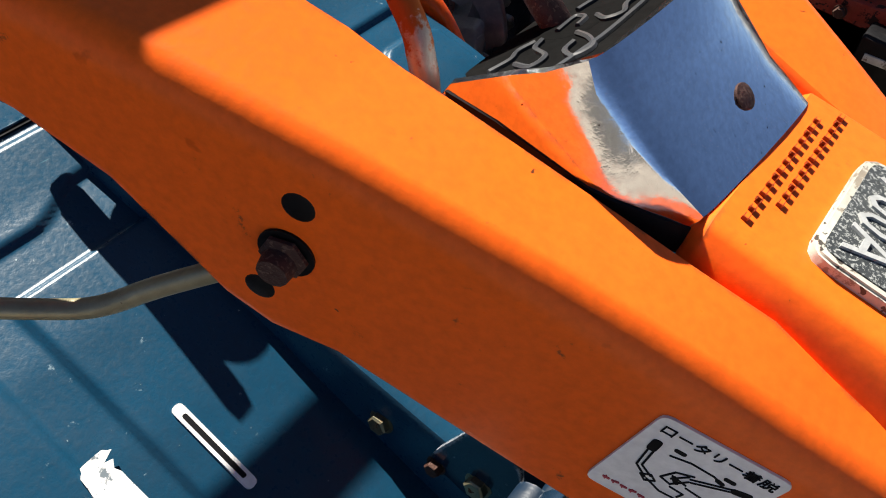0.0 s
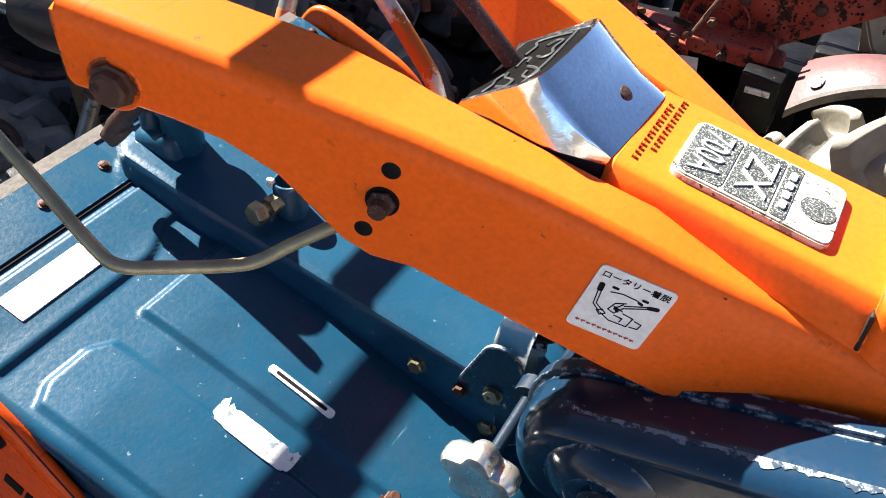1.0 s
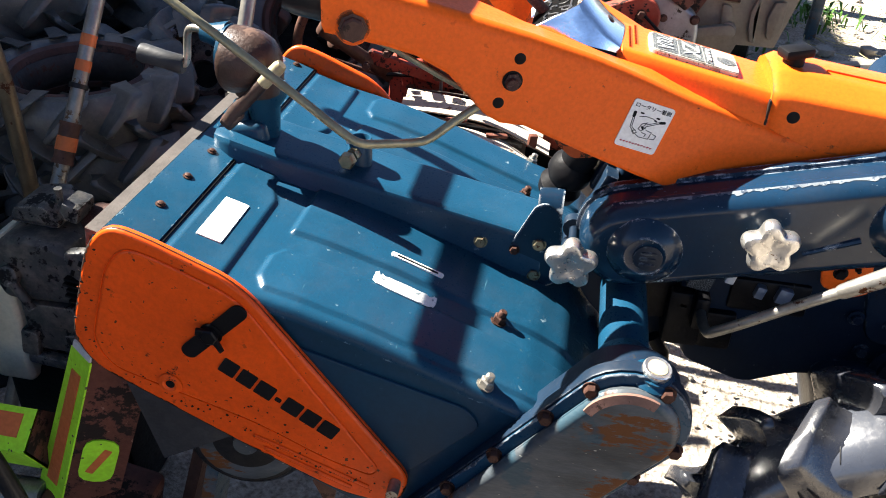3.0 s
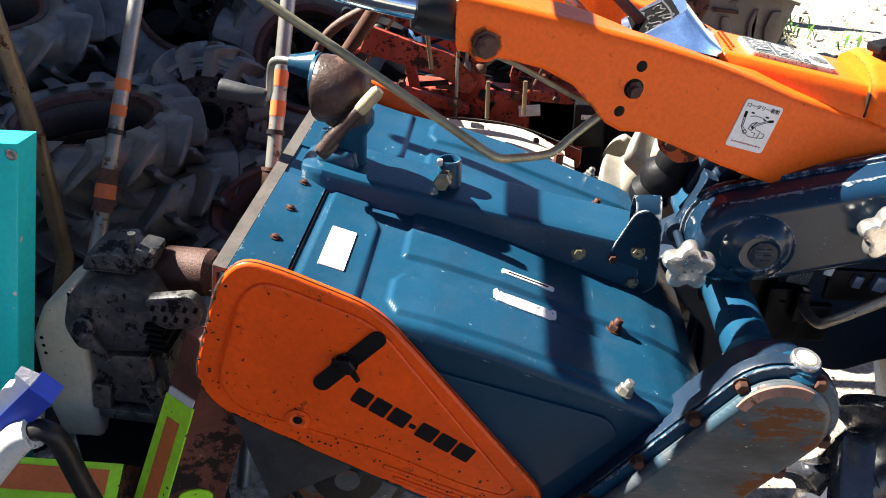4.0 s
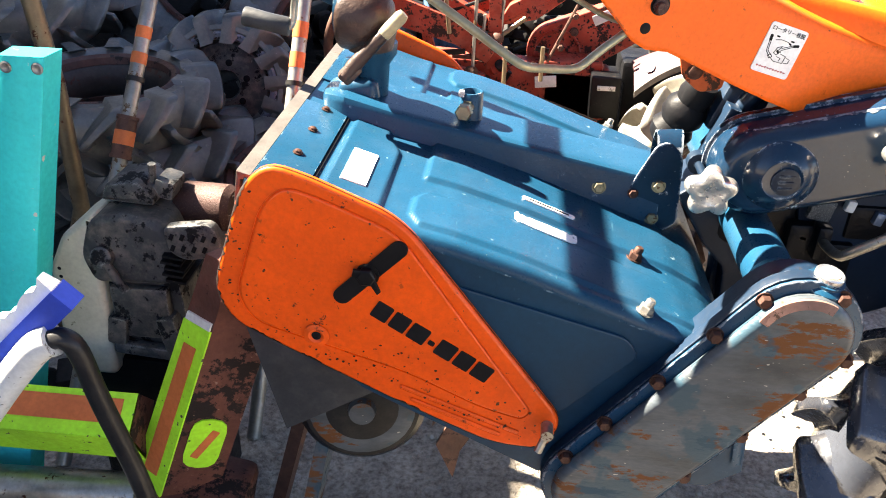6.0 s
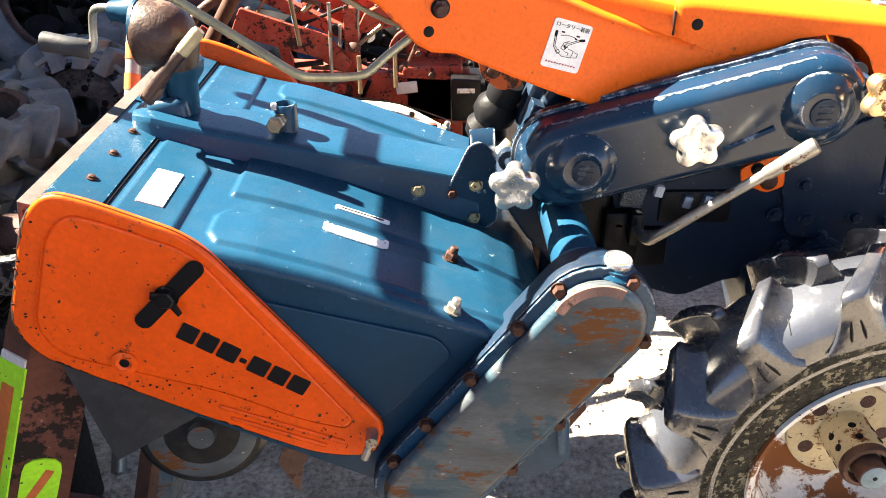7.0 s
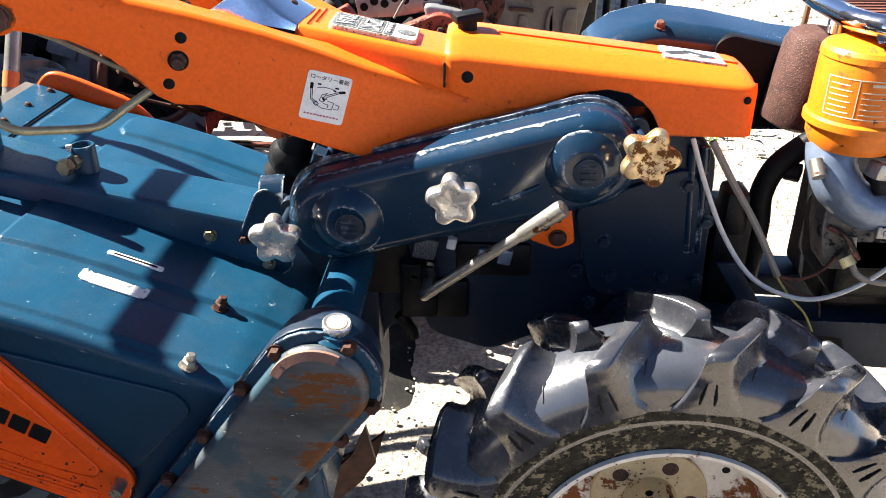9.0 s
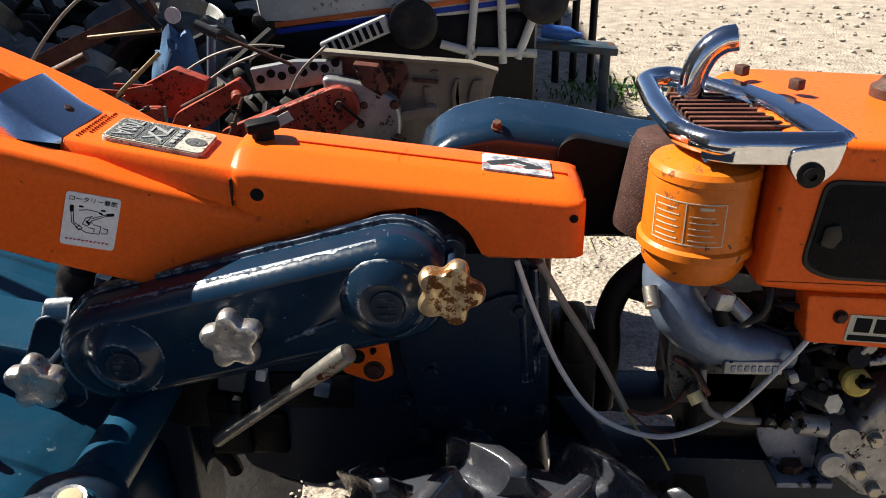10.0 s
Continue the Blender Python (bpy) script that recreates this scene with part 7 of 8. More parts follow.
for k in range(9):
    x, z = -0.424 + 0.0155 * (k % 5), 0.551 - 0.018 * (k // 5)
    b = NB()
    box(b, (x, -0.0665, z), (0.006, 0.002, 0.010), (0, 25, 0), 0.0006)
    part("shield_slot", b, M["black"], gd)
for k in range(5):
    b = NB()
    box(b, (-0.428 - 0.004 * (k % 2), -0.03, 0.515 - 0.010 * k), (0.03, 0.07, 0.004), (0, 8, 0))
    part("cooling_fin", b, M["engine_dark"], t)
b = NB()
prism(b, rounded([(-0.628, 0.475), (-0.600, 0.530), (-0.545, 0.570), (-0.545, 0.50), (-0.550, 0.46), (-0.555, 0.28), (-0.622, 0.28), (-0.634, 0.35)], 0.012, 4), -0.05, 0.06, "y", 0.010, 3)
cw = part("fan_cowl", b, M["cream"], t, "dirty cream fan cowl")
for k in range(3):
    b = NB()
    disc(b, (-0.612, -0.0495, 0.475 - 0.014 * k), (0, -1, 0), 0.003, 0.001, 10)
    part("cowl_hole", b, M["black"], cw)
b = NB()
lathe(b, [(0.016, 0), (0.016, 0.012), (0.012, 0.014), (0.0005, 0.014)], (-0.535, -0.055, 0.505), (0, -1, 0.3), 18)
tube(b, [(-0.530, -0.066, 0.50), (-0.505, -0.068, 0.455)], 0.007, 10)
part("throttle_boss", b, M["grey_engine"], t)
for p, s, r in (((-0.50, -0.035, 0.40), (0.09, 0.02, 0.09), (0, 0, 0)), ((-0.54, -0.04, 0.37), (0.03, 0.03, 0.05), (0, 10, 0)), ((-0.455, -0.04, 0.36), (0.03, 0.03, 0.08), (0, -10, 0)), ((-0.5, -0.045, 0.335), (0.10, 0.02, 0.02), (0, 5, 0))):
    b = NB()
    box(b, p, s, r, 0.005)
    part("crankcase_rib", b, M["grey_engine"], t)
b = NB()
box(b, (-0.52, 0.03, 0.150), (0.20, 0.12, 0.30), bev=0.01)
part("engine_base", b, M["engine_dark"], t)
t.location += Vector((0.016, -0.035, -0.002))

# lime-taped forked frame
t = thing("taped_frame", (-0.42, -0.2, 0.0), "rusty brown steel frame with lime and orange tape", "steel frame")
b = NB()
A = [Vector(p) for p in ((-0.485, -0.200, 0.165), (-0.427, -0.235, 0.165), (-0.335, -0.205, 0.205), (-0.40, -0.12, 0.205))]
B = [Vector(p) for p in ((-0.318, -0.200, 0.585), (-0.272, -0.235, 0.590), (-0.200, -0.205, 0.592), (-0.25, -0.12, 0.590))]
skin(b, [[p.lerp(q, k / 14) for p, q in zip(A, B)] for k in range(15)])
box(b, (-0.40, -0.18, 0.09), (0.16, 0.12, 0.18), (0, 12, 0), 0.015)
leg = part("upright", b, M["redbrown"], t)


def quad_strip(c00, c10, c01, c11, u0, u1, v0, v1, lift):
    """A thin plate on the face between four corners, from u0 to u1 across and v0 to v1 up."""
    f = lambda u, v: (c00 * (1 - u) + c10 * u) * (1 - v) + (c01 * (1 - u) + c11 * u) * v
    n_ = (c10 - c00).cross(c01 - c00).normalized()
    bb = NB()
    rows = []
    for k in range(15):
        v = v0 + (v1 - v0) * k / 14
        p, q = f(u0, v), f(u1, v)
        rows.append([p - n_ * 0.004, q - n_ * 0.004, q + n_ * lift, p + n_ * lift])
    skin(bb, rows)
    return bb


part("lime_tape", quad_strip(A[0], A[1], B[0], B[1], 0.0, 1.0, 0.04, 0.76, 0.0030), M["lime"], leg)
part("orange_tape", quad_strip(A[0], A[1], B[0], B[1], 0.28, 0.72, 0.12, 0.68, 0.0045), M["orange_tape"], leg)
part("white_tape", quad_strip(A[0], A[1], B[0], B[1], 0.05, 0.95, 0.762, 0.79, 0.0030), M["silver_can"], leg)
n_ = (A[2] - A[1]).cross(B[1] - A[1]).normalized()
cen = A[1] * 0.40 + A[2] * 0.36 + B[1] * 0.12 + B[2] * 0.12
up = (B[1] - A[1]).normalized()
sd = n_.cross(up)
m = face_matrix(cen + n_ * 0.0015, -sd, up)
if (m.to_3x3() @ Vector((0, 0, 1))).dot(n_) < 0:
    m = face_matrix(cen + n_ * 0.0015, sd, up)
b = NB()
decal(b, m, 0.050, 0.100, 0.024, 0.001)
ov = part("oval_reflector", b, M["lime"], leg, "oval lime reflector sticker")
b = NB()
decal(b, m @ Matrix.Rotation(-0.35, 4, "Z"), 0.012, 0.060, 0.002, 0.0016)
part("orange_stripe", b, M["orange_tape"], ov)
b = NB()
C = [Vector(p) for p in ((-0.90, -0.215, 0.235), (-0.90, -0.25, 0.305), (-0.90, -0.20, 0.345), (-0.90, -0.16, 0.30))]
D = [Vector(p) for p in ((-0.445, -0.215, 0.235), (-0.445, -0.25, 0.305), (-0.445, -0.20, 0.345), (-0.445, -0.16, 0.30))]
skin(b, [C, D])
arm = part("crossbeam", b, M["redbrown"], t)
part("lime_tape", quad_strip(C[0], D[0], C[1], D[1], 0.3, 1.0, 0.0, 1.0, 0.0012), M["lime"], arm)
part("lime_tape", quad_strip(C[1], D[1], C[2], D[2], 0.3, 1.0, 0.0, 1.0, 0.0008), M["lime"], arm)
part("orange_tape", quad_strip(C[1], D[1], C[2], D[2], 0.3, 0.96, 0.30, 0.85, 0.0020), M["orange_tape"], arm)
b = NB()
tube(b, [(-0.90, -0.24, 0.17), (-0.46, -0.22, 0.17)], 0.030, 18)
box(b, (-0.86, -0.24, 0.085), (0.10, 0.10, 0.17), bev=0.01)
part("foot_pipe", b, M["steel"], t)

# blue board with a torn foam face, and a bent handle tube
t = thing("foam_board", (-0.62, -0.33, 0.0), "blue-edged board with torn white foam face", "board")
b = NB()
m = face_matrix((-0.494, -0.345, 0.535), (-0.131, 0, -0.130), (-0.7, 0, 0.7))
bb = NB()
bmesh.ops.create_cube(bb, size=1.0)
for v in bb.verts:
    v.co = Vector((v.co.x * 0.20, v.co.y * 0.030, v.co.z * 0.03))
merge(b, bb, m)
part("blue_edge", b, M["blue_board"], t)
b = NB()
prev = None
rings = []
for i in range(22):
    u = -0.10 + 0.2 * i / 21
    h = 0.016 + 0.012 * noise.noise((i * 0.9, 1.3, 0)) + 0.012 * i / 21
    rings.append([m @ Vector((u, v, w)) for v, w in ((0.014, -0.012), (0.014, 0.010), (0.014 + h, 0.004), (0.014 + h, -0.010))])
skin(b, rings)
part("foam_face", b, M["white_foam"], t)
b = NB()
tube(b, [(-0.565, -0.345, 0.47), (-0.66, -0.34, 0.24), (-0.70, -0.34, 0.0)], 0.010, 10)
part("board_leg", b, M["steel"], t)
t = thing("bent_handle", (-0.62, -0.36, 0.0), "bent tube handle, white grip and black hose", "handle")
b = NB()
tube(b, soft([(-0.70, -0.36, 0.0), (-0.66, -0.36, 0.20), (-0.585, -0.36, 0.385), (-0.52, -0.36, 0.475)], 5), 0.018, 14)
part("dark_tube", b, M["rubber"], t)
b = NB()
tube(b, soft([(-0.555, -0.36, 0.43), (-0.51, -0.36, 0.488), (-0.465, -0.36, 0.540), (-0.442, -0.36, 0.553)], 5), 0.0195, 14)
part("white_grip", b, M["silver_can"], t)
b = NB()
tube(b, soft([(-0.447, -0.36, 0.552), (-0.430, -0.36, 0.555), (-0.417, -0.358, 0.535), (-0.405, -0.355, 0.46), (-0.378, -0.35, 0.32), (-0.36, -0.35, 0.15), (-0.355, -0.35, 0.0)], 6), 0.0125, 14)
part("black_hose", b, M["rubber"], t)

# planks that prop the tiller
for k, (p, q) in enumerate((((-0.235, -0.20, 0.0), (-0.155, -0.12, 0.42)), ((-0.30, -0.10, 0.0), (-0.20, -0.05, 0.40)))):
    b = NB()
    p, q = Vector(p), Vector(q)
    u, v, w = frame_of(q - p)
    skin(b, [[c + u * x + v * y for x, y in ((-0.035, -0.010), (0.035, -0.010), (0.035, 0.010), (-0.035, 0.010))] for c in (p, q)])
    single("wooden_prop", b, M["case"] if k == 0 else M["rust"], "weathered plank propping the raised tiller", "plank", "props under the tiller")


# ---- the red tractor behind ----
def dotted_case(t):
    c1, c2 = Vector((0.161, 0.503)), Vector((0.414, 0.634))
    d = (c2 - c1).normalized()
    nrm = Vector((-d.y, d.x))
    o = []
    for k in range(17):
        a = math.pi * k / 16
        o.append(tuple(c2 + 0.052 * (-nrm * math.cos(a) + d * math.sin(a))))
    for k in range(17):
        a = math.pi * k / 16
        o.append(tuple(c1 + 0.080 * (nrm * math.cos(a) - d * math.sin(a))))
    b = NB()
    prism(b, o, 1.10, 1.15, "y", 0.006, 3)
    lathe(b, [(0.026, 0), (0.026, 0.004), (0.022, 0.006), (0.018, 0.004), (0.0005, 0.004)], (0.165, 1.101, 0.508), (0, -1, 0), 24)
    lathe(b, [(0.062, 0), (0.062, 0.006), (0.059, 0.009), (0.055, 0.006), (0.055, 0.0)], (0.161, 1.1015, 0.505), (0, -1, 0), 40)
    case = part("chain_case", b, M["red"], t, "red chain case speckled with black chips")
    random.seed(5)
    for k in range(130):
        u = random.random() ** 0.8
        c = c1 + (c2 - c1) * u + nrm * random.uniform(-1, 1) * (0.058 - 0.018 * u)
        b = NB()
        disc(b, (c.x, 1.1005, c.y), (0, -1, 0), random.uniform(0.0011, 0.0036), 0.0008, 7)
        part("paint_chip", b, M["engine_dark"], case)
    for x, z in ((0.418, 0.645), (0.335, 0.575), (0.20, 0.562)):
        b = NB()
        hexhead(b, (x, 1.10, z), (0, -1, 0), 0.010, 0.010)
        part("bolt", b, M["rust"], case)
    b = NB()
    tube(b, [(0.425, 1.09, 0.645), (0.478, 1.08, 0.602)], 0.004, 8)
    part("pin", b, M["engine_dark"], case)


def build_red():
    t = thing("red_tractor", (0.25, 1.05, 0.0), "faded red scrapped walking tractor behind the orange one", "walking tractor")
    dotted_case(t)
    b = NB()
    box(b, (0.05, 1.06, 0.43), (0.50, 0.10, 0.13), (0, 3, 0), 0.012)
    box(b, (0.20, 1.08, 0.40), (0.16, 0.14, 0.22), bev=0.015)
    body = part("gear_case", b, M["red"], t, "dull red gear case")
    for x, z, sx, sz in ((0.134, 0.458, 0.055, 0.030), (0.272, 0.604, 0.055, 0.026)):
        b = NB()
        box(b, (x, 0.995 if z < 0.6 else 1.0985, z), (sx, 0.003, sz), (0, -6 if z < 0.6 else -27, 0), 0.001)
        part("blank_label", b, M["silver_can"], body)
    for x, z in ((-0.08, 0.46), (-0.02, 0.45), (0.06, 0.40), (0.10, 0.49), (-0.14, 0.43)):
        b = NB()
        hexhead(b, (x, 1.01, z), (0, -1, 0), 0.011, 0.012)
        part("bolt", b, M["rust"], body)
    b = NB()
    box(b, (0.285, 0.985, 0.435), (0.075, 0.06, 0.11), bev=0.006)
    blk = part("hitch_block", b, M["engine_dark"], t, "black oily hitch block")
    b = NB()
    box(b, (0.285, 0.953, 0.462), (0.045, 0.004, 0.012), bev=0.001)
    part("bright_slot", b, M["silver_can"], blk)
    for pts, y0, y1 in (([(-0.30, 0.60), (-0.27, 0.665), (-0.06, 0.595), (0.0, 0.53), (-0.02, 0.50), (-0.10, 0.545)], 0.98, 1.0), ([(-0.28, 0.70), (-0.25, 0.72), (0.02, 0.585), (0.01, 0.555)], 1.02, 1.06),
                        ([(-0.12, 0.66), (0.02, 0.73), (0.10, 0.70), (0.06, 0.62), (-0.05, 0.60)], 1.10, 1.14), ([(0.0, 0.58), (0.03, 0.634), (0.186, 0.716), (0.211, 0.684), (0.10, 0.60)], 1.05, 1.09),
                        ([(-0.26, 0.50), (-0.24, 0.53), (-0.02, 0.475), (-0.02, 0.45)], 0.965, 0.99), ([(-0.20, 0.62), (-0.18, 0.63), (-0.13, 0.44), (-0.16, 0.43)], 1.0, 1.02), ([(-0.02, 0.66), (0.01, 0.66), (0.02, 0.48), (-0.02, 0.48)], 1.0, 1.03)):
        b = NB()
        prism(b, rounded(pts, 0.006, 3), y0, y1, "y", 0.003)
        part("side_bracket", b, M["red"], t)
    for x, z0, z1, yy in ((-0.055, 0.38, 0.68, 0.965), (-0.035, 0.50, 0.62, 1.0), (0.01, 0.55, 0.66, 1.02)):
        b = NB()
        tube(b, [(x, yy, z0), (x + 0.006, yy, z1)], 0.0045, 8)
        part("rod", b, M["pole"], t)
    b = NB()
    tube(b, soft([(-0.40, 0.92, 0.46), (-0.41, 0.92, 0.56), (-0.36, 0.92, 0.66), (-0.25, 0.92, 0.73), (-0.10, 0.92, 0.80)], 6), 0.012, 14)
    part("handle_hoop", b, M["rust"], t, "thick rusty bent tube")
    rng = random.Random(91)
    for k in range(60):
        x, z, y = rng.uniform(-0.36, 0.22), rng.uniform(0.42, 0.74), rng.uniform(0.93, 1.04)
        b = NB()
        if k % 4 == 0:
            a = rng.uniform(-0.6, 1.2)
            d = Vector((math.cos(a), rng.uniform(-0.2, 0.2), math.sin(a))) * rng.uniform(0.04, 0.11)
            tube(b, [Vector((x, y, z)) - d, Vector((x, y, z)) + d], rng.uniform(0.003, 0.006), 8)
            part("linkage_rod", b, M[("rust", "brass_pole", "engine_dark")[k % 3]], t)
        elif k % 4 == 1:
            a, l_, h_ = rng.uniform(-0.7, 0.9), rng.uniform(0.03, 0.08), rng.uniform(0.008, 0.016)
            box(b, (x, y, z), (l_, 0.006, h_), (0, math.degrees(a), 0), 0.002)
            part("link_plate", b, M[("red", "rust", "engine_dark")[k % 3]], t)
        elif k % 4 == 2:
            hexhead(b, (x, y - 0.012, z), (0, -1, 0.1), rng.uniform(0.005, 0.010), 0.010)
            part("bolt", b, M[("rust", "steel")[k % 2]], t)
        else:
            lathe(b, [(0.006, -0.015), (0.013, -0.012), (0.013, 0.012), (0.006, 0.015)], (x, y, z), (rng.uniform(-1, 1), -1, rng.uniform(-0.3, 0.6)), 14)
            part("bushing", b, M[("engine_dark", "rust", "red")[k % 3]], t)
    # fender and wheel on the near side
    # The lip's pale grey stands for the sunlit strip along the fender's edge.
    for nm, sec, mat, lab in (("fender_lip", ((0.0, -0.012), (0.0, 0.004), (0.06, 0.004), (0.06, -0.002)), "flap", "fender lip, pale grey for its sunlit strip"),
                              ("fender_top", ((0.04, 0.002), (0.06, 0.006), (1.0, 0.004), (1.0, 0.0)), "pink", "sun-bleached dusty maroon fender top")):
        rings = []
        for k in range(25):
            x = 0.345 + 0.295 * k / 24
            low = 0.259 + math.sqrt(0.316 ** 2 - (x - 0.575) ** 2)
            high = 0.237 + math.sqrt(0.330 ** 2 - (x - 0.520) ** 2)
            bulge = 0.018
            rings.append([(x, 0.884 + 0.118 * q, low + (high - low) * q + bulge * math.sin(math.pi * min(1.0, q)) + dz) for q, dz in
                          (sec if nm == "fender_lip" else ((0.04, 0.002), (0.25, 0.004), (0.5, 0.004), (0.75, 0.004), (1.0, 0.004), (1.0, 0.0), (0.5, 0.0), (0.04, -0.001)))])
        b = NB()
        skin(b, rings)
        part(nm, b, M[mat], t, lab)
    b = NB()
    disc(b, (0.378, 0.912, 0.532), (-0.45, -0.45, 0.77), 0.013, 0.0016, 20)
    part("round_badge", b, M["foot"], t, "pale blue round badge")
    c = (0.570, 0.810, 0.288)
    b = NB()
    tyre_bm(b, c, (0, -1, 0), 0.288, 0.15, 0.072, 14, 0.038, 0.2, 0.26, 1)
    ty = part("tyre", b, M["cream_tyre"], t, "dusty pale grey tyre")
    add_lugs(ty, M["cream_tyre"], c, (0, -1, 0), 0.288, 0.074, 14, 0.040, 0.2, 0.26, 1, 0.75)
    b = NB()
    lathe(b, [(0.150, -0.04), (0.156, 0.05), (0.15, 0.055), (0.13, 0.03), (0.08, 0.02), (0.04, 0.03), (0.0005, 0.03)], c, (0, -1, 0), 36)
    part("rim", b, M["old_rim"], t)
    # pale gear casting with holes
    b = NB()
    prism(b, rounded([(0.37, 0.705), (0.42, 0.700), (0.47, 0.690), (0.520, 0.668), (0.556, 0.645), (0.566, 0.600), (0.562, 0.555), (0.535, 0.515), (0.44, 0.500), (0.40, 0.58)], 0.02, 4), 1.125, 1.175, "y", 0.010, 3)
    cast = part("gear_casting", b, M["alu"], t, "bare pale alloy gear casting")
    for x, z, rr in ((0.474, 0.634, 0.008), (0.550, 0.636, 0.010), (0.464, 0.586, 0.008), (0.556, 0.553, 0.008)):
        b = NB()
        hexhead(b, (x, 1.125, z), (0, -1, 0), rr, 0.010)
        part("bolt", b, M["rust"], cast)
    b = NB()
    prism(b, [(0.19, 0.715), (0.30, 0.735), (0.42, 0.735), (0.42, 0.685), (0.30, 0.665), (0.20, 0.66)], 1.16, 1.19, "y", 0.004)
    strip = part("hole_strip", b, M["alu"], t)
    for k in range(8):
        b = NB()
        disc(b, (0.215 + 0.027 * k, 1.1595, 0.690 + 0.0045 * k + 0.010 * (k % 2)), (0, -1, 0), 0.011, 0.001, 12)
        part("strip_hole", b, M["black"], strip)
    # big pressed plate with relief
    b = NB()
    prism(b, [(0.365, 0.752), (0.590, 0.733), (0.735, 0.722), (0.800, 0.704), (0.780, 0.622), (0.765, 0.566), (0.672, 0.566), (0.650, 0.505), (0.42, 0.46)], 1.185, 1.195, "y", 0.002)
    prism(b, [(0.365, 0.760), (0.590, 0.741), (0.737, 0.730), (0.804, 0.711), (0.801, 0.703), (0.735, 0.722), (0.590, 0.733), (0.365, 0.751)], 1.160, 1.20, "y", 0.001)
    pl = part("pressed_plate", b, M["cream_dirty"], t, "dirty cream pressed steel plate")
    for pts, dy in (([(0.590, 0.690), (0.658, 0.684), (0.660, 0.672), (0.594, 0.678)], 0.014), ([(0.617, 0.668), (0.640, 0.666), (0.650, 0.628), (0.640, 0.600), (0.622, 0.612)], 0.008), ([(0.698, 0.688), (0.712, 0.688), (0.702, 0.645), (0.708, 0.600), (0.716, 0.575), (0.702, 0.575), (0.690, 0.610), (0.688, 0.655)], 0.010), ([(0.742, 0.684), (0.770, 0.686), (0.770, 0.620), (0.752, 0.586), (0.738, 0.592), (0.730, 0.640)], 0.012)):
        b = NB()
        prism(b, rounded(pts, 0.008, 3), 1.185 - dy, 1.187, "y", 0.004)
        part("pressed_rib", b, M["cream_dirty"], pl)
    b = NB()
    prism(b, rounded([(0.40, 0.747), (0.575, 0.732), (0.585, 0.690), (0.55, 0.62), (0.44, 0.58)], 0.02, 3), 1.178, 1.184, "y", 0.002)
    part("rust_panel", b, M["redbrown"], pl, "rust-brown stained panel")
    b = NB()
    prism(b, rounded([(0.590, 0.692), (0.655, 0.686), (0.656, 0.677), (0.594, 0.682)], 0.003, 2), 1.165, 1.170, "y", 0.001)
    part("rust_bar", b, M["rust"], pl, "rusted flat bar")
    b = NB()
    prism(b, rounded([(0.455, 0.742), (0.515, 0.735), (0.538, 0.682), (0.520, 0.662), (0.475, 0.690)], 0.004, 2), 1.10, 1.14, "y", 0.003)
    part("lug_bracket", b, M["redbrown"], t, "brown folded bracket")
    b = NB()
    lathe(b, [(0.016, 0), (0.018, 0.012), (0.014, 0.018), (0.006, 0.018), (0.006, 0.0)], (0.639, 1.165, 0.612), (0, -1, 0.2), 22)
    part("pivot_boss", b, M["steel"], t)
    b = NB()
    prism(b, rounded([(0.556, 0.612), (0.640, 0.628), (0.658, 0.616), (0.655, 0.598), (0.560, 0.588)], 0.008, 3), 1.14, 1.16, "y", 0.004)
    part("pivot_arm", b, M["cream_dirty"], t)
    b = NB()
    prism(b, [(0.645, 0.470), (0.98, 0.520), (0.98, 0.548), (0.650, 0.500)], 1.17, 1.21, "y", 0.003)
    part("frame_rail", b, M["engine_dark"], t, "black oily frame rail")
    b = NB()
    prism(b, [(0.640, 0.455), (0.98, 0.505), (0.98, 0.516), (0.640, 0.466)], 1.15, 1.22, "y", 0.002)
    part("rail_strip", b, M["cream_dirty"], t, "pale strip below the rail")
    b = NB()
    box(b, (0.80, 1.24, 0.23), (0.32, 0.14, 0.46), bev=0.02)
    part("rear_body", b, M["redbrown"], t, "rust-brown lower body")
    b = NB()
    prism(b, rounded([(0.548, 0.592), (0.585, 0.580), (0.640, 0.532), (0.632, 0.520), (0.570, 0.540)], 0.004, 2), 1.005, 1.015, "y", 0.002)
    part("grey_plate", b, M["engine_dark"], t, "dark folded plate behind the fender")
    for p_, s_, r_ in (((0.46, 1.22, 0.36), (0.24, 0.16, 0.24), (0, 0, 0)), ((0.10, 1.20, 0.28), (0.5, 0.16, 0.30), (0, 0, 0))):
        b = NB()
        box(b, p_, s_, r_, 0.015)
        part("lower_casting", b, M["engine_dark"], t, "black oily lower casting")
    # rusty boom with levers and control cables
    b = NB()
    for p, q in (((-0.20, 0.78, 0.785), (0.115, 0.80, 0.925)),):
        u, v, w = frame_of(Vector(q) - Vector(p))
        skin(b, [[Vector(c) + u * x + v * y for x, y in ((-0.010, -0.016), (0.010, -0.016), (0.010, 0.016), (-0.010, 0.016))] for c in (p, q)])
    tube(b, [(-0.20, 0.78, 0.785), (-0.33, 0.88, 0.60), (-0.20, 1.02, 0.45)], 0.018, 12)
    boom = part("handle_boom", b, M["rust"], t, "rust-brown handle boom")
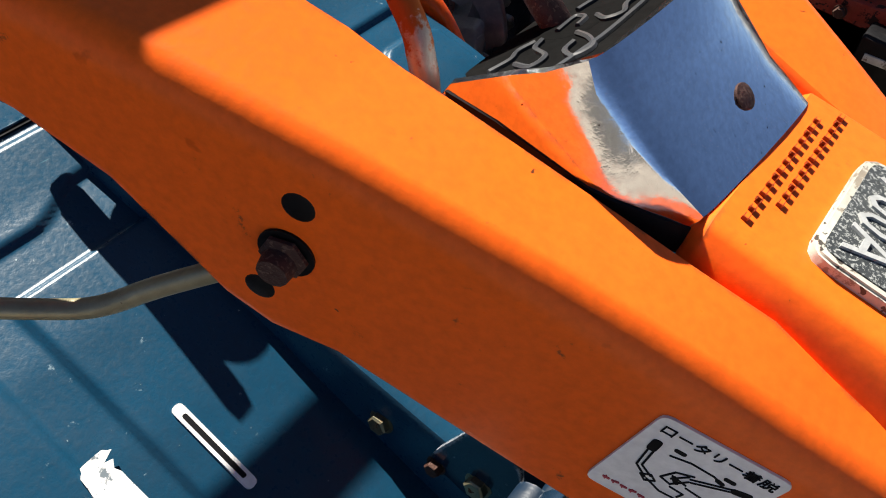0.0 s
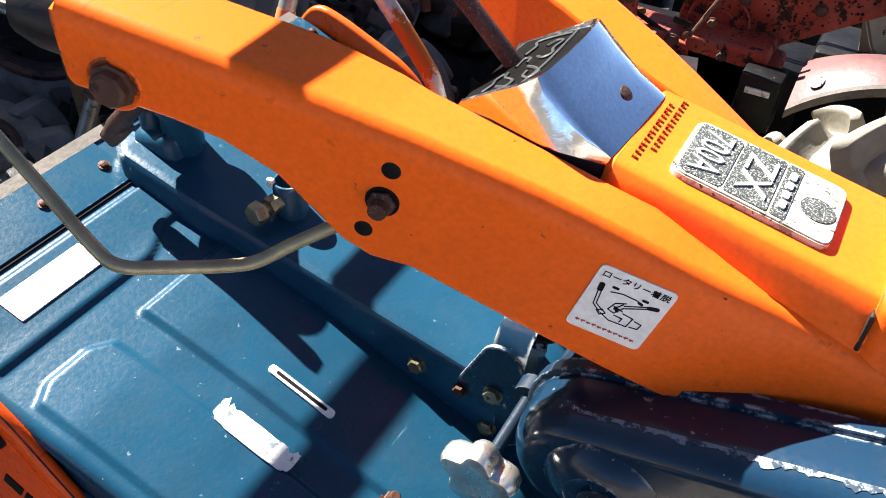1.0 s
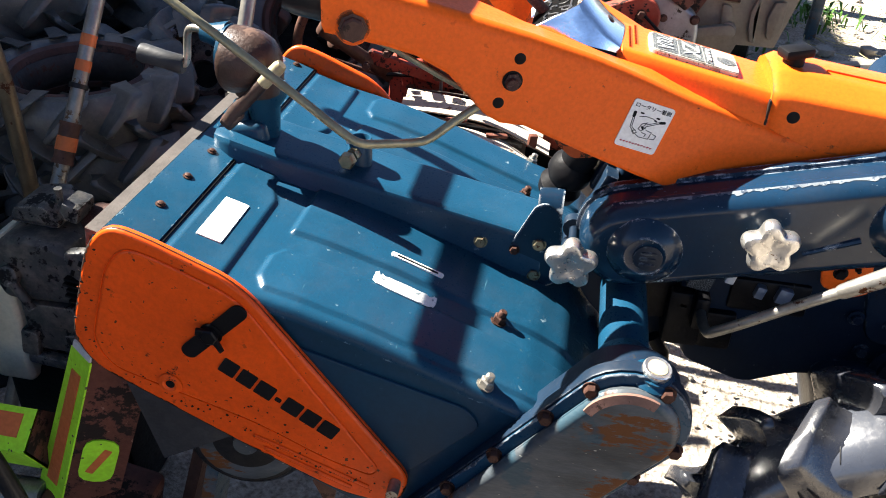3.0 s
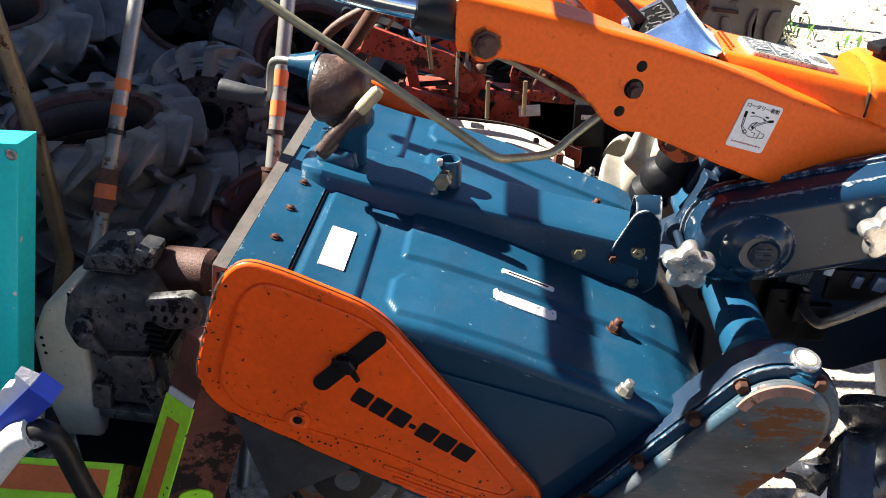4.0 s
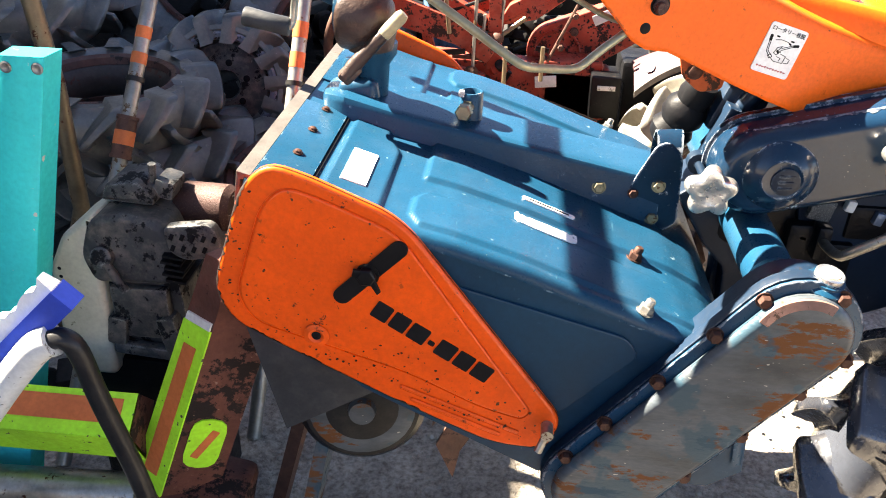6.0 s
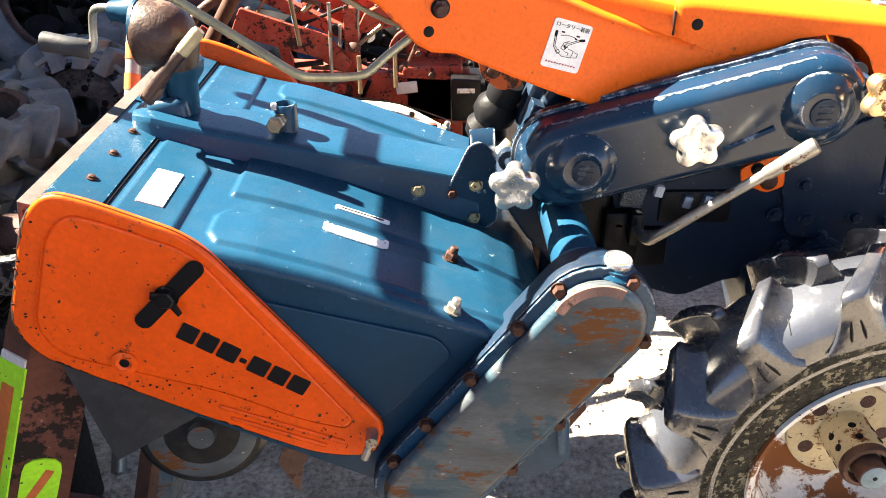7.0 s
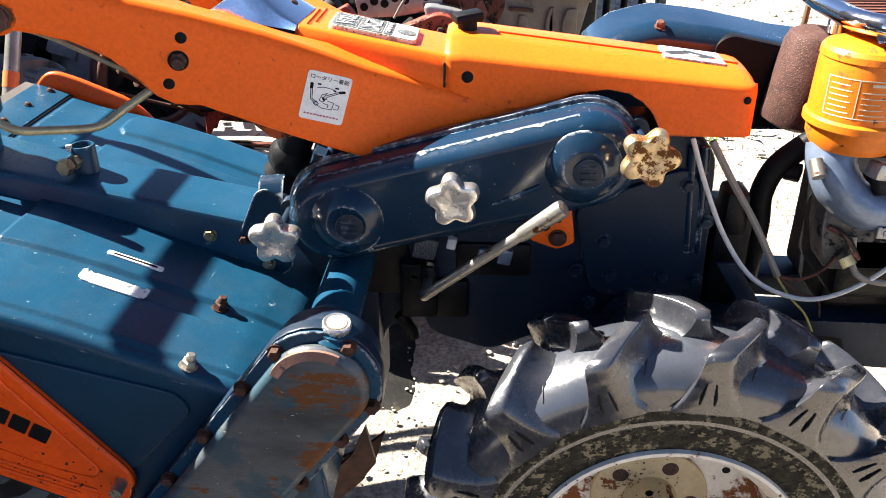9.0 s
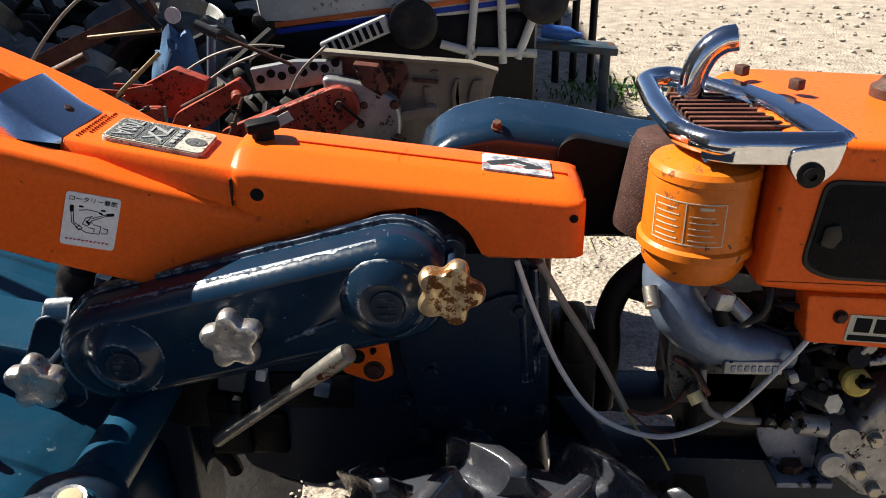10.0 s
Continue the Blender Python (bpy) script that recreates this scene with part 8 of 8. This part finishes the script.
    for p, q, r0, r1, mat in (((0.20, 0.77, 0.895), (0.245, 0.765, 0.875), 0.010, 0.011, "grip"), ((0.245, 0.765, 0.875), (0.385, 0.77, 0.815), 0.004, 0.004, "rust"), ((0.06, 0.775, 0.96), (0.13, 0.77, 0.885), 0.009, 0.008, "rubber"), ((-0.02, 0.775, 0.868), (0.13, 0.775, 0.883), 0.004, 0.004, "brass_pole")):
        b = NB()
        tube(b, [p, q], [r0, r1], 12)
        part("lever", b, M[mat], boom)
    b = NB()
    lathe(b, [(0.016, 0), (0.016, 0.004)], (0.155, 0.782, 0.91), (0, -1, 0), 18)
    part("pale_disc", b, M["silver_can"], boom)
    for pts in ([(-0.16, 1.25, 0.54), (-0.104, 1.25, 0.607), (-0.03, 1.25, 0.670), (0.047, 1.25, 0.718), (0.12, 1.25, 0.745), (0.192, 1.25, 0.756), (0.26, 1.25, 0.752)], [(-0.06, 1.25, 0.58), (0.012, 1.25, 0.635), (0.11, 1.25, 0.70), (0.23, 1.25, 0.748)], [(-0.16, 0.76, 0.79), (-0.10, 0.74, 0.86), (-0.03, 0.74, 0.93), (0.06, 0.74, 0.99)],
                [(0.30, 1.10, 0.675), (0.335, 1.09, 0.73), (0.40, 1.07, 0.79)]):
        b = NB()
        tube(b, soft(pts, 6), 0.0034, 7)
        part("control_cable", b, M["grey_cable"], t)
    for p, q in (((-0.12, 0.78, 0.80), (-0.10, 0.80, 0.62)), ((0.115, 0.80, 0.52), (0.115, 0.80, 0.60)), ((0.03, 0.82, 0.50), (0.03, 0.82, 0.59))):
        b = NB()
        tube(b, [p, q], 0.005, 8)
        part("thin_rod", b, M["brass_pole"], t)
    return t


M["cream_tyre"] = material("dusty_pale_tyre", (0.19, 0.18, 0.15), 0.6, 0, 0.3, 12, 110, 0.3, dust=0.3)
M["cream_dirty"] = material("dirty_cream_paint", (0.20, 0.18, 0.14), 0.55, 0, 0.25, 9, 120, 0.25, (0.05, 0.04, 0.03), 0.60, 10, dust=0.2)
build_red()

# sun-bleached panels lying behind the tiller
t = thing("pale_panel", (0.06, 0.72, 0.0), "sun-bleached cream panels lying on a dark stand", "panel")
for k in range(7):
    y = 0.600 + 0.050 * k
    line = soft([(-0.13, y + 0.050 + 0.006 * (k % 3), 0.445), (0.0, y + 0.035, 0.450 - 0.004 * (k % 2)), (0.12, y + 0.012, 0.440), (0.26 - 0.02 * (k % 3), y - 0.030, 0.405)], 4)
    b = NB()
    rings = []
    for i, p in enumerate(line):
        w, h = 0.0195 + 0.003 * math.sin(k * 2.1), 0.0035
        tip = 0.010 * math.sin(k * 1.7)
        rings.append([p + Vector((0, -w, -tip)), p + Vector((0, w, tip)), p + Vector((0, w, tip + h)), p + Vector((0, -w, h - tip))])
    skin(b, rings)
    part("board", b, M["pale_board"] if k % 3 else M["flap"], t)
for x, y, z, sx, sz in ((0.20, 0.745, 0.436, 0.020, 0.030), (0.02, 0.76, 0.460, 0.05, 0.008), (0.12, 0.72, 0.450, 0.05, 0.008), (0.15, 0.83, 0.444, 0.012, 0.012), (0.06, 0.68, 0.456, 0.03, 0.006)):
    b = NB()
    box(b, (x, y, z), (sx, 0.016, sz), (0, 5, 20), 0.003)
    part("clip", b, M["redbrown"], t)
b = NB()
box(b, (0.05, 0.76, 0.205), (0.26, 0.24, 0.41), bev=0.012)
part("stand", b, M["engine_dark"], t)

# ---- far things ----
t = thing("white_machine", (0.5, 2.75, 0.0), "white scrapped machine body with blue and red stripes", "machine")
b = NB()
box(b, (0.50, 2.75, 0.715), (1.35, 0.20, 0.30), (0, -7, 0), 0.03)
body = part("body_panel", b, M["silver_can"], t)
for z, mat in ((0.592, "blue_board"), (0.620, "orange_tape")):
    b = NB()
    box(b, (0.45, 2.648, z), (1.1, 0.004, 0.022), (0, -7, 0), 0.001)
    part("stripe", b, M[mat], body)
b = NB()
box(b, (0.25, 2.60, 0.515), (0.30, 0.06, 0.075), (0, -22, 0), 0.01)
rad = part("slatted_box", b, M["silver_can"], t)
for k in range(8):
    b = NB()
    box(b, (0.15 + 0.029 * k, 2.569, 0.475 + 0.0117 * k), (0.018, 0.004, 0.050), (0, -22, 0), 0.001)
    part("slat_gap", b, M["black"], rad)
for x0, z0, x1, z1 in ((0.72, 0.42, 0.75, 0.80), (0.86, 0.40, 0.84, 0.82), (0.75, 0.45, 1.0, 0.44), (0.92, 0.42, 1.02, 0.70), (0.60, 0.48, 0.75, 0.44)):
    b = NB()
    tube(b, [(x0, 2.62, z0), (x1, 2.62, z1)], 0.018, 10)
    part("frame_tube", b, M["silver_can"], t)
for p_ in ((0.49, 2.58, 0.57), (1.02, 2.62, 0.66)):
    b = NB()
    lathe(b, [(0.07, -0.03), (0.10, -0.02), (0.10, 0.02), (0.07, 0.03), (0.03, 0.02)], p_, (0.1, -1, 0.1), 30)
    part("black_wheel", b, M["rubber"], t)
b = NB()
box(b, (0.40, 2.80, 0.30), (1.20, 0.30, 0.60), bev=0.03)
part("chassis", b, M["engine_dark"], t)
b = NB()
lathe(b, [(0.030, 0), (0.034, 0.01), (0.034, 0.13), (0.014, 0.17), (0.014, 0.19)], (1.06, 3.2, 0.425), (1, 0.0, -0.12), 20)
single("water_bottle", b, M["water_blue"], "clear blue plastic bottle lying on a plank", "bottle")
b = NB()
box(b, (1.15, 3.22, 0.355), (0.55, 0.16, 0.035), (0, 5, 0), 0.004)
box(b, (0.95, 3.25, 0.17), (0.12, 0.12, 0.34), bev=0.01)
box(b, (1.38, 3.25, 0.16), (0.05, 0.05, 0.32), bev=0.01)
single("plank_rest", b, M["case"], "grey plank lying across low supports", "plank")
for x in (1.20, 1.30, 1.40):
    b = NB()
    tube(b, [(x, 3.9, 0.0), (x, 3.9, 0.75)], 0.022, 10)
    single("thin_post", b, M["engine_dark"], "thin black upright post at yard edge", "post", "black posts at yard edge")

b = NB()
bmesh.ops.create_icosphere(b, subdivisions=4, radius=1.0)
for v in b.verts:
    q = 1 + 0.22 * noise.noise(v.co * 1.7) + 0.07 * noise.noise(v.co * 6.0)
    v.co = Vector((-0.17 + 0.085 * v.co.x * q, 1.66 + 0.07 * v.co.y * q, 0.47 + 0.25 * v.co.z * q))
single("woven_bag", b, M["tarp"], "crumpled blue woven bag standing in the scrap", "bag")
b = NB()
tube(b, [(-0.075, 1.58, 0.05), (-0.05, 1.60, 0.60), (-0.035, 1.61, 0.74)], 0.014, 12)
single("blue_pipe", b, M["alu_blue"], "pale blue upright pipe in the scrap", "pipe")

# scrap between the machines, its colour near black to imitate shaded gaps
random.seed(11)


def scrap_chunk(b, c, s):
    k = random.random()
    if k < 0.45:
        box(b, c, (s * random.uniform(0.5, 1.6), s * random.uniform(0.4, 1.2), s * random.uniform(0.2, 0.9)), [random.uniform(-40, 40) for _ in range(3)], s * 0.08)
    elif k < 0.75:
        d = Vector((random.uniform(-1, 1), random.uniform(-1, 1), random.uniform(-0.4, 0.6))).normalized()
        tube(b, [Vector(c) - d * s, Vector(c), Vector(c) + d * s * 1.1], s * random.uniform(0.12, 0.22), 8)
    else:
        lathe(b, [(s * 0.2, -s * 0.3), (s * 0.7, -s * 0.25), (s * 0.75, 0), (s * 0.6, s * 0.3), (s * 0.2, s * 0.32)], c, [random.uniform(-1, 1), random.uniform(-1, 1), random.uniform(0.2, 1)], 14)


for n_, (x0, x1, y0, y1, z0, z1, cnt, s) in enumerate(((-1.0, -0.25, 0.45, 0.95, 0.02, 0.16, 26, 0.06), (-0.6, 0.0, 0.75, 1.4, 0.03, 0.22, 34, 0.06), (-0.35, 0.50, 1.25, 2.1, 0.03, 0.50, 70, 0.08), (-0.65, 0.20, 1.75, 2.6, 0.05, 0.62, 90, 0.11), (-1.9, -0.6, 1.9, 2.9, 0.05, 0.75, 110, 0.13), (-1.6, -0.9, 0.1, 0.7, 0.02, 0.20, 26, 0.07), (-0.9, -0.55, -0.2, 0.3, 0.02, 0.14, 16, 0.05), (-1.9, 0.25, 2.7, 4.3, 0.05, 0.95, 170, 0.15), (-0.30, 0.42, 1.35, 1.9, 0.05, 0.62, 90, 0.06))):
    b = NB()
    for _ in range(cnt):
        zz = random.uniform(0, 1) ** 1.4
        scrap_chunk(b, (random.uniform(x0, x1), random.uniform(y0, y1), z0 + (z1 - z0) * zz), s * random.uniform(0.5, 1.1))
    single("scrap_heap", b, M["scrap"], "heap of rusty scrap metal parts, blackened for shaded gaps", "scrap", kind="stuff")

# Mound added over the grey ground so the heap's foot reads as black shade.
b = NB()
nx, ny_ = 60, 80
vs = []
for j in range(ny_ + 1):
    row = []
    for i in range(nx + 1):
        x, y = -2.3 + 2.75 * i / nx, 0.30 + 4.3 * j / ny_
        e = min(1.0, (x + 2.3) / 0.3, (0.45 - x) / 0.3, (y - 0.30) / 0.25, (4.6 - y) / 0.3)
        h = 0.08 + 0.07 * noise.noise((x * 4, y * 4, 2.0)) + 0.06 * noise.noise((x * 13, y * 13, 6.0)) + 0.03 * noise.noise((x * 34, y * 34, 9.0))
        row.append(b.verts.new((x, y, -0.03 + (0.03 + max(0.0, h)) * max(0.0, e))))
    vs.append(row)
for r0, r1 in zip(vs, vs[1:]):
    for i in range(nx):
        b.faces.new((r0[i], r0[i + 1], r1[i + 1], r1[i]))
single("debris_mound", b, M["debris"], "debris under the tyres, near black in place of deep shade", "debris", kind="stuff", sharp=60)

# stones and rubble on the ground
b = NB()
random.seed(21)


def stone(b, c, s):
    bb = NB()
    bmesh.ops.create_icosphere(bb, subdivisions=1, radius=1.0)
    o = random.uniform(0, 50)
    for v in bb.verts:
        q = 1 + 0.35 * noise.noise(v.co * 1.3 + Vector((o, 0, 0)))
        v.co = Vector((v.co.x * s * q, v.co.y * s * 0.8 * q, v.co.z * s * 0.55 * q))
    merge(b, bb, Matrix.Translation(c) @ Matrix.Rotation(o, 4, "Z"))


for _ in range(2600):
    k = random.random()
    if k < 0.25:
        x, y = random.uniform(-0.35, 0.75), random.uniform(-0.5, 0.7)
    elif k < 0.65:
        x, y = random.uniform(0.2, 1.9), random.uniform(-0.3, 2.0)
    else:
        x, y = random.uniform(0.7, 4.5), random.uniform(1.6, 6.5)
    s = random.uniform(0.0025, 0.0075) * (1 + 0.30 * max(0.0, y)) * random.choice((1, 1, 1, 1.8)) * (0.62 if k < 0.65 else 1.0)
    stone(b, (x, y, s * 0.25), s)
single("gravel_stones", b, M["rock"], "loose pale stones scattered on the yard", "stones", kind="stuff")
b = NB()
for x, y, s in ((1.27, 2.95, 0.09), (1.40, 3.02, 0.06), (1.34, 2.75, 0.05), (1.52, 2.85, 0.07), (1.62, 3.1, 0.05), (1.18, 2.7, 0.06), (1.7, 2.6, 0.05)):
    stone(b, (x, y, s * 0.3), s)
single("broken_stones", b, M["rock"], "pale broken stones and plaster lumps", "stones", kind="stuff")
b = NB()
random.seed(31)
for _ in range(520):
    cx, cy, sp = random.choice(((1.15, 2.55, 0.22), (1.45, 3.6, 0.18), (0.98, 2.2, 0.15), (1.30, 2.3, 0.14)))
    x, y = cx + random.gauss(0, sp), cy + random.gauss(0, sp)
    a, h, w = random.uniform(0, 6.28), random.uniform(0.03, 0.11), random.uniform(0.004, 0.010)
    d = Vector((math.cos(a), math.sin(a), 0))
    sd = Vector((-d.y, d.x, 0)) * w
    p = Vector((x, y, -0.003))
    q = p + d * h * 0.35 + Vector((0, 0, h * 0.7))
    e = p + d * h * 0.9 + Vector((0, 0, h * 0.8))
    vs = [b.verts.new(v) for v in (p - sd * 0.4, p + sd * 0.4, q + sd, q - sd, e)]
    b.faces.new((vs[0], vs[1], vs[2], vs[3]))
    b.faces.new((vs[3], vs[2], vs[4]))
single("weeds", b, M["leaf"], "low green weeds growing in the gravel", "weeds", kind="stuff")
b = NB()
random.seed(33)
for _ in range(420):
    x, y = (random.gauss(1.45, 0.45), random.gauss(3.2, 0.55)) if random.random() < 0.75 else (random.gauss(1.1, 0.12), random.gauss(1.9, 0.1))
    a, l_ = random.uniform(0, 6.28), random.uniform(0.03, 0.12)
    d = Vector((math.cos(a), math.sin(a), random.uniform(0.0, 0.25))) * l_
    tube(b, [(x, y, 0.004), (x + d.x, y + d.y, 0.006 + d.z)], 0.0018, 4)
single("straw_litter", b, M["straw"], "dry straw and twigs on the ground", "straw", kind="stuff")
